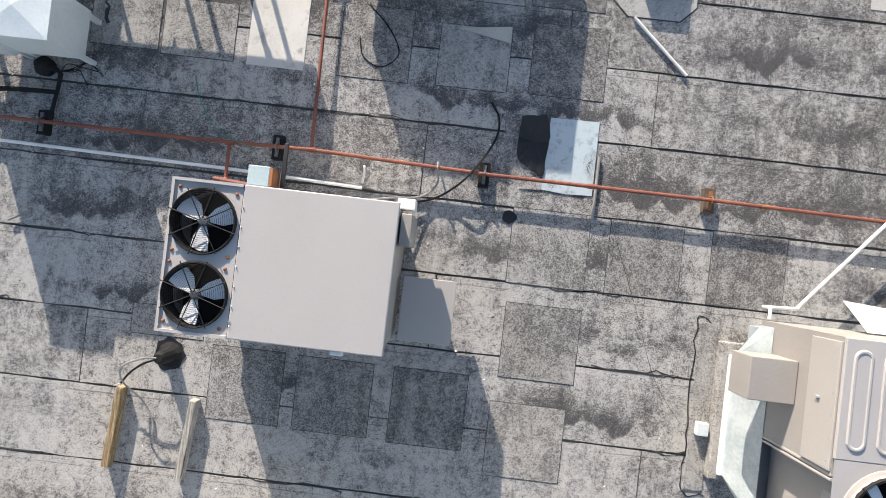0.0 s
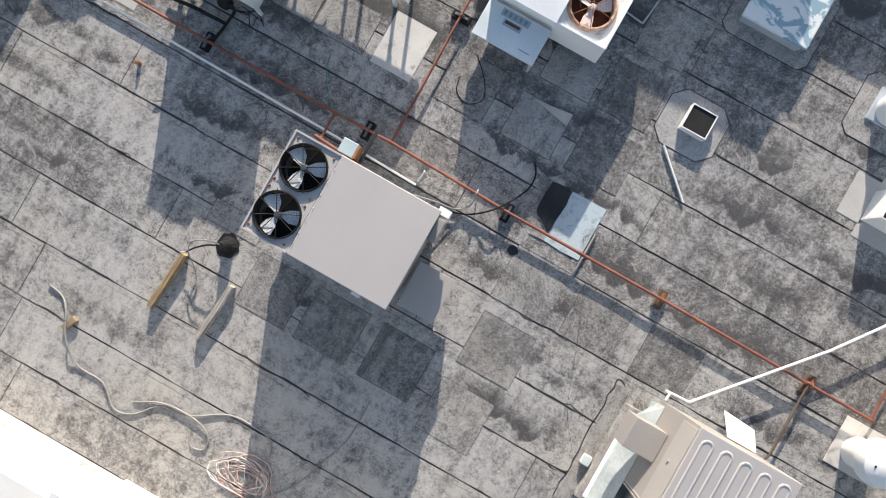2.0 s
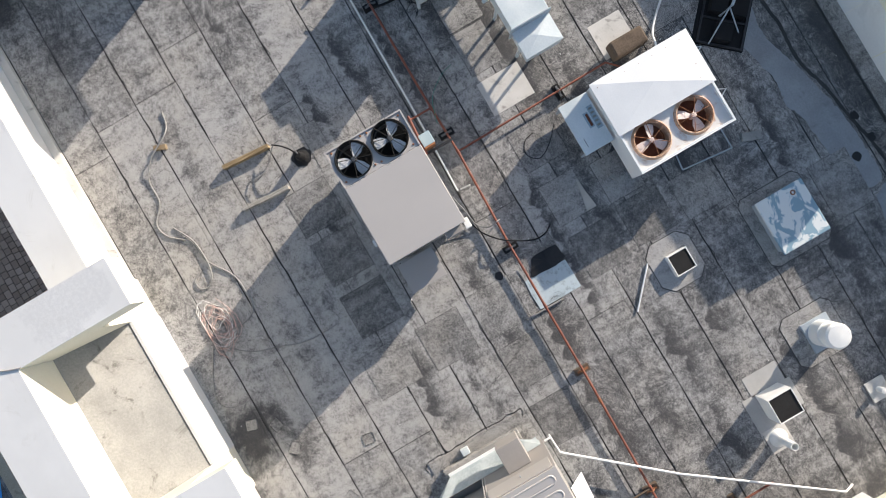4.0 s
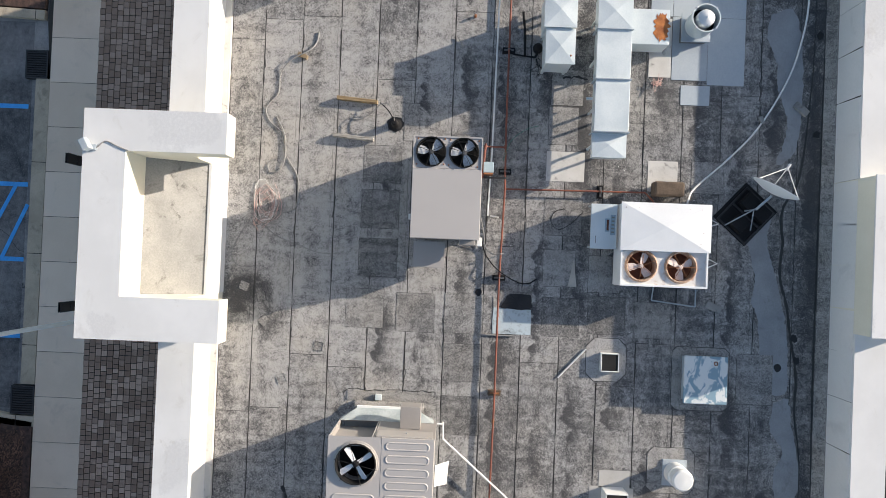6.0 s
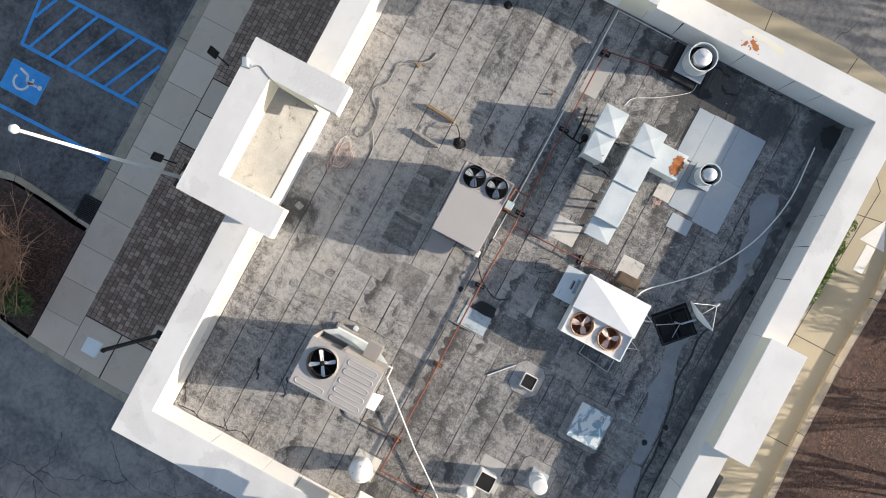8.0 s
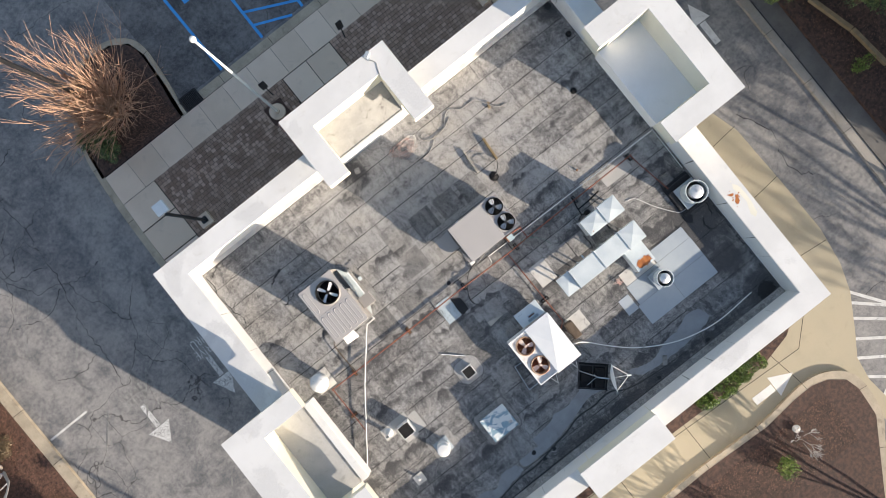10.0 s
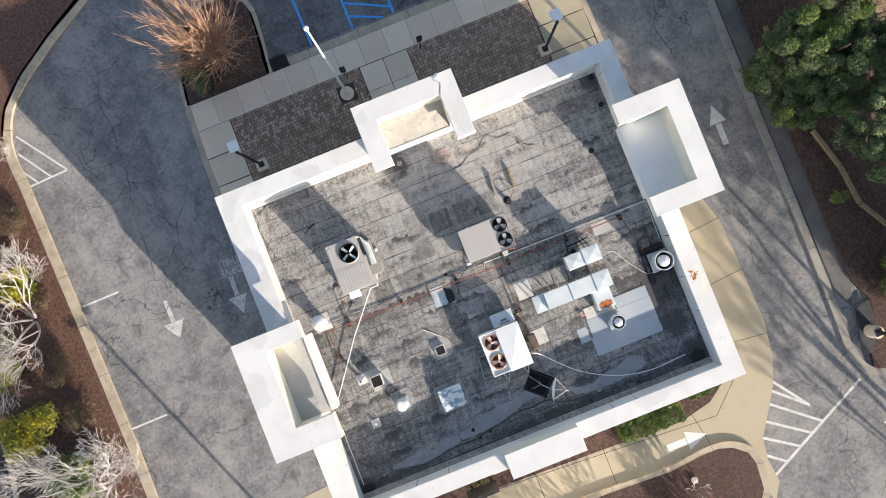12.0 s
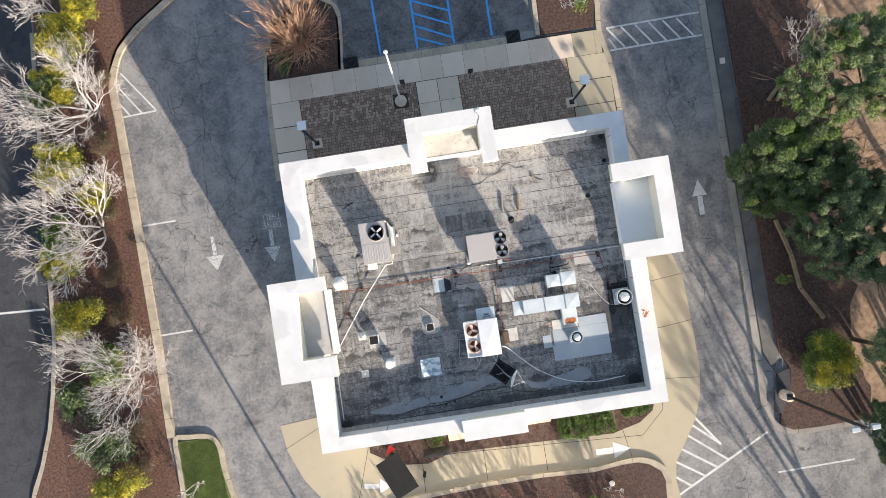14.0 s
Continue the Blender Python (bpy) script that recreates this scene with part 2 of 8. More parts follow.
M_SHEET = surface("dull_sheet_metal", (0.36, 0.41, 0.46), (0.45, 0.50, 0.53), 1.0, 26, 0.6, metal=0.2, relief=0.05)
M_BLUE_GREY = surface("blue_grey_paint", (0.28, 0.38, 0.44), (0.36, 0.46, 0.51), 1.2, 30, 0.5, relief=0.04)
M_BLACK = surface("black_plastic", (0.008, 0.008, 0.009), (0.02, 0.02, 0.021), 3, 40, 0.75, gloss=0.25)
# near-black for vent screens; also paints the shade inside wells, throats and pits
M_INSIDE = surface("recess_shade_and_screen", (0.006, 0.006, 0.006), (0.014, 0.013, 0.013), 3, 30, 0.9)
M_GREY_BLADE = surface("grey_fan_blade", (0.66, 0.67, 0.68), (0.78, 0.79, 0.80), 3, 40, 0.5)
M_RUST_BLADE = surface("rusty_fan_blade", (0.62, 0.50, 0.45), (0.78, 0.70, 0.66), 3, 40, 0.7)
M_HUB = surface("grey_hub", (0.10, 0.105, 0.11), (0.15, 0.155, 0.16), 3, 40, 0.5)
M_RUST_RING = surface("rusty_tan_ring", (0.34, 0.17, 0.09), (0.66, 0.50, 0.38), 5, 40, 0.8, spots=0.6, spot_color=(0.22, 0.085, 0.04))
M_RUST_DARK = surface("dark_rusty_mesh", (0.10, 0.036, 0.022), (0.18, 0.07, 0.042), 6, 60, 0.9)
M_RUST = surface("rust", (0.19, 0.072, 0.032), (0.36, 0.16, 0.075), 5, 50, 0.9)
M_RUST_FLAKE = surface("flaking_rust", (0.26, 0.07, 0.02), (0.58, 0.22, 0.07), 6, 40, 0.9, relief=0.6)
M_PIPE = surface("red_oxide_pipe", (0.15, 0.046, 0.032), (0.27, 0.095, 0.06), 4, 50, 0.75, spots=0.3, spot_color=(0.22, 0.10, 0.07))
M_PVC = surface("white_pvc", (0.74, 0.74, 0.72), (0.82, 0.82, 0.8), 3, 40, 0.45, relief=0.02)
M_CABLE = surface("grey_cable", (0.20, 0.20, 0.19), (0.30, 0.29, 0.28), 5, 50, 0.6)
M_COPPER = surface("pink_wire", (0.55, 0.30, 0.25), (0.70, 0.55, 0.50), 8, 50, 0.6)
M_GREEN_WIRE = surface("green_wire", (0.02, 0.16, 0.11), (0.04, 0.22, 0.15), 8, 50, 0.6)
M_WOOD = surface("weathered_wood", (0.22, 0.16, 0.095), (0.35, 0.265, 0.165), 3, 45, 0.85)
M_WOOD_GREY = surface("grey_wood", (0.42, 0.39, 0.34), (0.55, 0.51, 0.45), 3, 45, 0.85)


def split_timber(name, pale, dark):
    """Weathered sawn timber: long grain, dark splits and grey sun-bleached streaks."""
    n = Nodes(name)
    grain, streaks = n.noise(1.0, 4.0, 0.65, n.stretch(60.0, 2.5, 45.0)), n.noise(1.0, 3.0, 0.6, n.stretch(22.0, 0.9, 18.0))
    blots = n.noise(5.0, 4.0, 0.6)
    color = n.mix(n.span(grain, 0.36, 0.64), dark, pale)
    color = n.mix(n.span(streaks, 0.5, 0.62, 0.0, 0.5), color, tuple(min(1.0, c * 1.35) for c in pale))
    color = n.mix(n.span(blots, 0.5, 0.68, 0.0, 0.5), color, dark)
    color = n.mix(n.span(streaks, 0.36, 0.33, 0.0, 0.8), color, tuple(c * 0.3 for c in dark))
    n.bump(grain, 0.5, 0.006)
    return n.done(color, 0.88, 0.0, 0.25)


M_SLEEPER_BROWN = split_timber("split_brown_timber", (0.42, 0.32, 0.19), (0.19, 0.13, 0.07))
M_SLEEPER_GREY = split_timber("split_grey_timber", (0.50, 0.475, 0.43), (0.24, 0.22, 0.19))
M_STEEL = surface("bright_steel", (0.66, 0.67, 0.68), (0.76, 0.77, 0.78), 3, 40, 0.35, metal=0.35, relief=0.02)
M_BLACK_STEEL = surface("black_steel", (0.014, 0.014, 0.015), (0.03, 0.03, 0.032), 3, 40, 0.45)
M_ASPHALT = paving_black("asphalt", (0.098, 0.104, 0.118), (0.345, 0.332, 0.318), 0.16, 0.42)
M_ASPHALT_DARK = paving_black("sealed_asphalt", (0.032, 0.034, 0.04), (0.072, 0.075, 0.082), 0.16, 0.3)
M_ASPHALT_BAY = paving_black("bay_asphalt", (0.045, 0.047, 0.052), (0.23, 0.225, 0.225), 0.2, 0.3)
M_STRIP = surface("old_strip_asphalt", (0.10, 0.097, 0.094), (0.19, 0.182, 0.172), 0.8, 30, 0.9, spots=0.5, spot_color=(0.05, 0.048, 0.046))
# lightened colour, to brighten the front slabs that lie in the building's shade
M_CONCRETE_LIFTED = surface("concrete", (0.68, 0.55, 0.43), (0.78, 0.64, 0.515), 0.8, 40, 0.9, spots=0.2, spot_color=(0.22, 0.2, 0.17), vary=0.35)
M_CONCRETE_TAN = surface("tan_concrete", (0.40, 0.35, 0.25), (0.47, 0.41, 0.30), 0.7, 40, 0.9, spots=0.2, spot_color=(0.25, 0.21, 0.15), vary=0.2)
M_KERB = surface("kerb_concrete", (0.36, 0.305, 0.23), (0.52, 0.445, 0.345), 1.6, 40, 0.9, spots=0.55, spot_color=(0.16, 0.14, 0.11))
M_PAVER = surface("paver", (0.27, 0.18, 0.135), (0.50, 0.36, 0.28), 2.0, 40, 0.9, vary=0.7)
M_JOINT = surface("dark_joint", (0.03, 0.028, 0.025), (0.05, 0.045, 0.04), 3, 40, 0.95)
M_MULCH = surface("bark_mulch", (0.022, 0.014, 0.012), (0.13, 0.075, 0.06), 6.0, 30, 0.95, spots=0.5, spot_color=(0.22, 0.14, 0.10), relief=1.0)
M_MULCH_RED = surface("red_mulch", (0.04, 0.022, 0.016), (0.20, 0.105, 0.076), 6.0, 30, 0.95, spots=0.4, spot_color=(0.30, 0.19, 0.135), relief=1.0)
M_GRASS = surface("lawn", (0.08, 0.11, 0.03), (0.18, 0.21, 0.065), 2.5, 45, 0.9, relief=0.9)
M_BLUE = surface("blue_road_paint", (0.03, 0.30, 0.72), (0.06, 0.40, 0.84), 2.5, 40, 0.75, spots=0.3, spot_color=(0.05, 0.08, 0.12))
M_LINE = surface("white_road_paint", (0.52, 0.52, 0.51), (0.72, 0.72, 0.70), 2.2, 30, 0.8, spots=0.6, spot_color=(0.13, 0.13, 0.13))
M_LINE_CLEAN = surface("clean_white_road_paint", (0.70, 0.70, 0.68), (0.80, 0.80, 0.78), 2.2, 30, 0.8)


def cracked_paint(name):
    """Road paint crazed into plates, rubbed thin in places."""
    n = Nodes(name)
    color = n.mix(n.span(n.noise(9.0, 4.0, 0.7), 0.35, 0.65), (0.52, 0.52, 0.51), (0.76, 0.76, 0.75))
    for scale, width in ((5.5, 0.05), (11.0, 0.035)):
        craze = n.span(n.voronoi(scale, "DISTANCE_TO_EDGE"), width * 0.4, width, 1.0, 0.0)
        color = n.mix(n.math("MULTIPLY", craze, n.span(n.noise(3.0, 3.0), 0.4, 0.55, 0.25, 0.8)), color, (0.07, 0.07, 0.072))
    color = n.mix(n.span(n.noise(16.0, 4.0, 0.75), 0.6, 0.68, 0.0, 0.75), color, (0.09, 0.09, 0.092))
    return n.done(color, 0.85, 0.0, 0.3)


M_LINE_WORN = cracked_paint("worn_white_road_paint")
M_LINE_FADED = surface("faded_road_paint", (0.13, 0.13, 0.13), (0.32, 0.32, 0.31), 3.0, 25, 0.9)
M_BARK_PALE = surface("pale_bark", (0.42, 0.395, 0.385), (0.60, 0.575, 0.565), 4, 40, 0.85)
M_BARK = surface("brown_bark", (0.07, 0.05, 0.035), (0.15, 0.11, 0.08), 4, 30, 0.95)
M_STEM = surface("orange_stems", (0.40, 0.225, 0.14), (0.62, 0.41, 0.29), 3, 30, 0.8)
M_RED = surface("red_sign", (0.5, 0.02, 0.02), (0.6, 0.03, 0.03), 3, 30, 0.5)


def leaf_material(name, a, b):
    n = Nodes(name)
    color = n.mix(n.island, a, b)
    n.put(n.bsdf.inputs["Subsurface Weight"], 0.0)
    return n.done(n.mix(n.span(n.noise(1.2, 3.0), 0.35, 0.65, 0.0, 0.5), color, tuple(c * 0.5 for c in a)), 0.6, 0.0, 0.4)


M_LEAF_DARK = leaf_material("dark_evergreen_leaf", (0.035, 0.07, 0.034), (0.24, 0.31, 0.115))
M_LEAF = leaf_material("green_leaf", (0.07, 0.13, 0.022), (0.27, 0.36, 0.08))
M_LEAF_HEDGE = leaf_material("hedge_leaf", (0.03, 0.07, 0.014), (0.15, 0.23, 0.04))
M_LEAF_YELLOW = leaf_material("yellow_leaf", (0.46, 0.41, 0.03), (0.74, 0.62, 0.07))
M_LEAF_OLIVE = leaf_material("olive_leaf", (0.14, 0.17, 0.03), (0.40, 0.38, 0.06))
M_LEAF_PINE = leaf_material("pine_needle", (0.09, 0.145, 0.06), (0.36, 0.43, 0.19))
M_CHIP = leaf_material("bark_chip", (0.035, 0.02, 0.015), (0.33, 0.175, 0.115))
M_LEAF_BROWN = leaf_material("dry_leaf", (0.08, 0.06, 0.038), (0.19, 0.14, 0.085))


# ---- building helpers ----
class Shape:
    """A mesh in the making."""

    def __init__(self):
        self.bm = bmesh.new()

    def box(self, x0, x1, y0, y1, z0, z1, bevel=0.0, turn=0.0, at=None):
        made = bmesh.ops.create_cube(self.bm, size=1.0)["verts"]
        m = Matrix.Translation(((x0 + x1) / 2, (y0 + y1) / 2, (z0 + z1) / 2)) @ Matrix.Diagonal((x1 - x0, y1 - y0, z1 - z0, 1))
        if turn:
            m = Matrix.Rotation(turn, 4, "Z") @ m
        if at:
            m = Matrix.Translation(at) @ m
        bmesh.ops.transform(self.bm, matrix=m, verts=made)
        if bevel:
            edges = list({e for v in made for e in v.link_edges})
            bmesh.ops.bevel(self.bm, geom=edges, offset=bevel, segments=2, affect="EDGES", profile=0.5)
        return self

    def cone(self, p0, p1, r0, r1, sides=12, cap=True):
        p0, p1 = Vector(p0), Vector(p1)
        way = p1 - p0
        turn = way.to_track_quat("Z", "Y").to_matrix().to_4x4()
        m = Matrix.Translation((p0 + p1) / 2) @ turn
        bmesh.ops.create_cone(self.bm, cap_ends=cap, segments=sides, radius1=r0, radius2=r1, depth=way.length, matrix=m)
        return self

    def tube(self, points, radius, sides=6, taper=1.0):
        points = [Vector(p) for p in points]
        rings = []
        for k, p in enumerate(points):
            way = (points[min(k + 1, len(points) - 1)] - points[max(k - 1, 0)]).normalized()
            side = way.cross(Vector((0, 0, 1)) if abs(way.z) < 0.9 else Vector((1, 0, 0))).normalized()
            up = side.cross(way)
            r = radius * (1 + (taper - 1) * k / (len(points) - 1))
            rings.append([self.bm.verts.new(p + side * (r * math.cos(2 * math.pi * j / sides)) + up * (r * math.sin(2 * math.pi * j / sides))) for j in range(sides)])
        for a, b in zip(rings, rings[1:]):
            for j in range(sides):
                self.bm.faces.new((a[j], a[(j + 1) % sides], b[(j + 1) % sides], b[j]))
        self.bm.faces.new(rings[0]), self.bm.faces.new(rings[-1][::-1])
        return self

    def ring(self, cx, cy, cz, radius, wire, turns=28, sides=4, tilt=None):
        points = [Vector((radius * math.cos(2 * math.pi * k / turns), radius * math.sin(2 * math.pi * k / turns), 0)) for k in range(turns)]
        rings = []
        for p in points:
            out = p.normalized()
            rings.append([self.bm.verts.new(Vector((cx, cy, cz)) + p + out * (wire * math.cos(2 * math.pi * j / sides)) + Vector((0, 0, wire * math.sin(2 * math.pi * j / sides)))) for j in range(sides)])
        for k in range(turns):
            a, b = rings[k], rings[(k + 1) % turns]
            for j in range(sides):
                self.bm.faces.new((a[j], a[(j + 1) % sides], b[(j + 1) % sides], b[j]))
        return self

    def spin(self, cx, cy, profile, turns=28):
        """A body of revolution about the upright line through (cx, cy), from pairs of radius and height."""
        rings = []
        for r, z in profile:
            rings.append([self.bm.verts.new((cx + r * math.cos(2 * math.pi * k / turns), cy + r * math.sin(2 * math.pi * k / turns), z)) for k in range(turns)])
        for a, b in zip(rings, rings[1:]):
            for k in range(turns):
                self.bm.faces.new((a[k], a[(k + 1) % turns], b[(k + 1) % turns], b[k]))
        if profile[0] != profile[-1]:
            self.bm.faces.new(rings[0][::-1]), self.bm.faces.new(rings[-1])
        return self

    def prism(self, outline, z0, z1):
        low = [self.bm.verts.new((x, y, z0)) for x, y in outline]
        high = [self.bm.verts.new((x, y, z1)) for x, y in outline]
        count = len(outline)
        for k in range(count):
            self.bm.faces.new((low[k], low[(k + 1) % count], high[(k + 1) % count], high[k]))
        self.bm.faces.new(high), self.bm.faces.new(low[::-1])
        return self

    def band(self, line, half, z0, z1):
        """A band of even width along a line in the plan."""
        left, right = [], []
        for k, p in enumerate(line):
            a, b = Vector(line[max(k - 1, 0)]), Vector(line[min(k + 1, len(line) - 1)])
            way = (b - a).normalized()
            side = Vector((-way.y, way.x)) * half
            left.append(Vector(p) + side), right.append(Vector(p) - side)
        outline = [(v.x, v.y) for v in right] + [(v.x, v.y) for v in left[::-1]]
        rows = []
        for l, r in zip(left, right):
            rows.append([self.bm.verts.new((q.x, q.y, z)) for q, z in ((r, z0), (l, z0), (l, z1), (r, z1))])
        for a, b in zip(rows, rows[1:]):
            for j in range(4):
                self.bm.faces.new((a[j], a[(j + 1) % 4], b[(j + 1) % 4], b[j]))
        self.bm.faces.new(rows[0]), self.bm.faces.new(rows[-1][::-1])
        return self

    def hip(self, x0, x1, y0, y1, z0, z1, z2):
        """A box whose lid rises to a point."""
        v = [self.bm.verts.new(p) for p in ((x0, y0, z0), (x1, y0, z0), (x1, y1, z0), (x0, y1, z0), (x0, y0, z1), (x1, y0, z1), (x1, y1, z1), (x0, y1, z1))]
        top = self.bm.verts.new(((x0 + x1) / 2, (y0 + y1) / 2, z2))
        self.bm.faces.new((v[3], v[2], v[1], v[0]))
        for k in range(4):
            self.bm.faces.new((v[k], v[(k + 1) % 4], v[4 + (k + 1) % 4], v[4 + k]))
            self.bm.faces.new((v[4 + k], v[4 + (k + 1) % 4], top))
        return self

    def mesh(self, name, material, smooth=False):
        bmesh.ops.recalc_face_normals(self.bm, faces=self.bm.faces)
        me = bpy.data.meshes.new(name)
        self.bm.to_mesh(me)
        self.bm.free()
        me.materials.append(material)
        if smooth:
            for p in me.polygons:
                p.use_smooth = True
            me.set_sharp_from_angle(angle=radians(35))
        return me


def part(name, shape, material, parent, label="", smooth=False):
    me = shape.mesh(name, material, smooth)
    root = parent
    while root.parent:
        root = root.parent
    me.transform(Matrix.Translation(-root.location))
    ob = new(name, me)
    ob.parent = parent
    return tagged(ob, label)


def thing(name, place, label, category, group="", turn=0.0):
    ob = new(name)
    ob.empty_display_size = 0.1
    ob.matrix_basis = pose(*place, 0, 0, turn)
    return tagged(ob, label, category, group)


def single(name, shape, material, label, category, group="", kind="", smooth=False):
    return tagged(new(name, shape.mesh(name, material, smooth)), label, category, group, kind)


def structure(name, shape, material, label, category):
    return single(name, shape, material, label, category, kind="structure")


def curve(points, steps=6):
    """A smooth line through the points."""
    points = [Vector(p) for p in points]
    ends = [points[0] * 2 - points[1], *points, points[-1] * 2 - points[-2]]
    out = []
    for a, b, c, d in zip(ends, ends[1:], ends[2:], ends[3:]):
        for k in range(steps):
            t = k / steps
            out.append(0.5 * (2 * b + (c - a) * t + (2 * a - 5 * b + 4 * c - d) * t * t + (3 * b - a - 3 * c + d) * t ** 3))
    return out + [points[-1]]


# ---- ground, roads, pavements ----
s = Shape()
s.box(-400, 400, -400, 400, -0.5, 0.0)
ground = structure("ground", s, M_ASPHALT, "worn grey asphalt with branching cracks", "asphalt")
# freshly sealed parking bay in front and the public road to the west
s = Shape()
s.prism([(-5.0, 14.42), (8.0, 14.42), (8.0, 40.0), (-5.0, 40.0)], 0.0, 0.004)
structure("road_parking", s, M_ASPHALT_BAY, "dark sealed asphalt of the parking bays", "asphalt")
s = Shape()
s.prism([(-60, -60), (-33.5, -60), (-30.6, -12.0), (-29.7, -10.0), (-28.8, -7.5), (-28.2, -5.0), (-27.6, -1.4), (-26.1, 19.6), (-25.0, 40.0), (-60, 40.0)], 0.0, 0.004)
structure("road_west", s, M_ASPHALT_DARK, "smooth dark asphalt road behind the planting strip", "road")
s = Shape()
s.prism([(19.85, 40), (19.85, -9.9), (20.4, -11.0), (20.9, -9.6), (20.85, -6.5), (20.8, 6.6), (20.9, 40)], 0.0, 0.05)
structure("pavement_strip", s, M_STRIP, "narrow asphalt strip between kerb and mulch bank", "asphalt")


def bed(name, outline, material, label, top=0.17):
    """A planting bed with a slightly uneven top."""
    sh = Shape()
    sh.prism(outline, 0.0, top)
    return structure(name, sh, material, label, "planting bed")


bed("ground_bed_west", [(-20.95, -9.3), (-20.9, -3.2), (-21.05, 3.8), (-21.15, 7.0), (-21.2, 10.1), (-21.3, 12.9), (-21.35, 14.9), (-21.1, 16.1), (-20.4, 17.5), (-19.0, 18.9), (-16.6, 20.5), (-10.0, 24.0), (-10.0, 40.0), (-24.8, 40.0),
    (-25.9, 19.6), (-27.4, -1.4), (-28.0, -5.0), (-28.6, -7.5), (-29.5, -10.0), (-30.4, -12.0), (-33.3, -60.0), (-20.4, -60.0), (-20.5, -13.5)], M_MULCH_RED, "reddish bark mulch under bare trees and shrubs")
bed("ground_grass_island", [(-20.2, -60.0), (-13.0, -60.0), (-16.4, -18.0), (-17.1, -14.0), (-17.5, -12.0), (-17.55, -10.6), (-17.85, -10.0), (-18.4, -9.65), (-20.2, -9.6)], M_GRASS, "green clipped lawn inside a concrete kerb")
bed("ground_bed_north_west", [(-10.5, 13.76), (-5.4, 13.76), (-5.2, 15.5), (-5.1, 17.3), (-5.35, 18.2), (-6.2, 18.75), (-7.4, 18.9), (-8.7, 18.25), (-9.65, 16.95), (-10.3, 15.2)], M_MULCH, "dark bark mulch round a large bare shrub")
bed("ground_bed_north_east", [(8.4, 14.0), (12.0, 13.95), (12.3, 15.4), (12.4, 40.0), (8.6, 40.0), (8.5, 16.4)], M_MULCH, "dark bark mulch beside the pavement")
bed("ground_bed_south_east", [(-6.0, -60), (-6.0, -16.1), (-4.85, -15.9), (-0.4, -15.7), (3.5, -15.65), (7.4, -15.8), (9.2, -15.62), (10.3, -15.6), (11.1, -15.85), (11.8, -16.4), (12.0, -17.1), (11.85, -18.6), (11.2, -19.6), (9.0, -23.0), (8.0, -60)], M_MULCH, "coarse bark mulch on a kerbed island", 0.2)
bed("ground_bank_east", [(20.9, 40.0), (20.95, 6.6), (20.8, 1.6), (20.8, -6.5), (20.85, -9.6), (21.4, -10.9), (21.2, -12.3), (20.3, -13.9), (20.2, -14.6), (21.0, -15.0), (22.4, -15.05), (28.6, -14.95), (29.0, -60.0), (200.0, -60.0), (200.0, 40.0)], M_MULCH, "dark mulch bank under evergreen trees", 0.22)
bed("ground_bed_south", [(-7.4, -12.3), (-7.2, -10.2), (11.6, -10.2), (12.2, -11.4), (11.9, -12.3), (10.9, -13.0), (9.0, -13.45), (5.0, -13.3), (-2.0, -13.1), (-3.6, -13.6), (-5.6, -13.4)], M_MULCH, "narrow mulch bed along the back wall", 0.12)

rr = random.Random(17)
s = Shape()
ring = [(26.6, -14.0), (25.6, -9.5), (26.8, -5.0), (25.4, -1.0), (27.4, 3.0), (26.2, 6.0), (27.8, 9.0), (26.6, 13.0), (28.0, 18.0), (27.0, 39.0), (90.0, 39.0), (90.0, -14.0)]
s.prism([(p.x + (rr.gauss(0, 0.18) if p.x < 40 else 0), p.y) for p in [q for a, b in zip(ring, ring[1:]) for q in [Vector(a).lerp(Vector(b), j / 8) for j in range(8)]] + [Vector(ring[-1])]], 0.2, 0.232)
structure("ground_litter", s, M_LITTER, "tan fallen leaves covering the bank", "leaf litter")

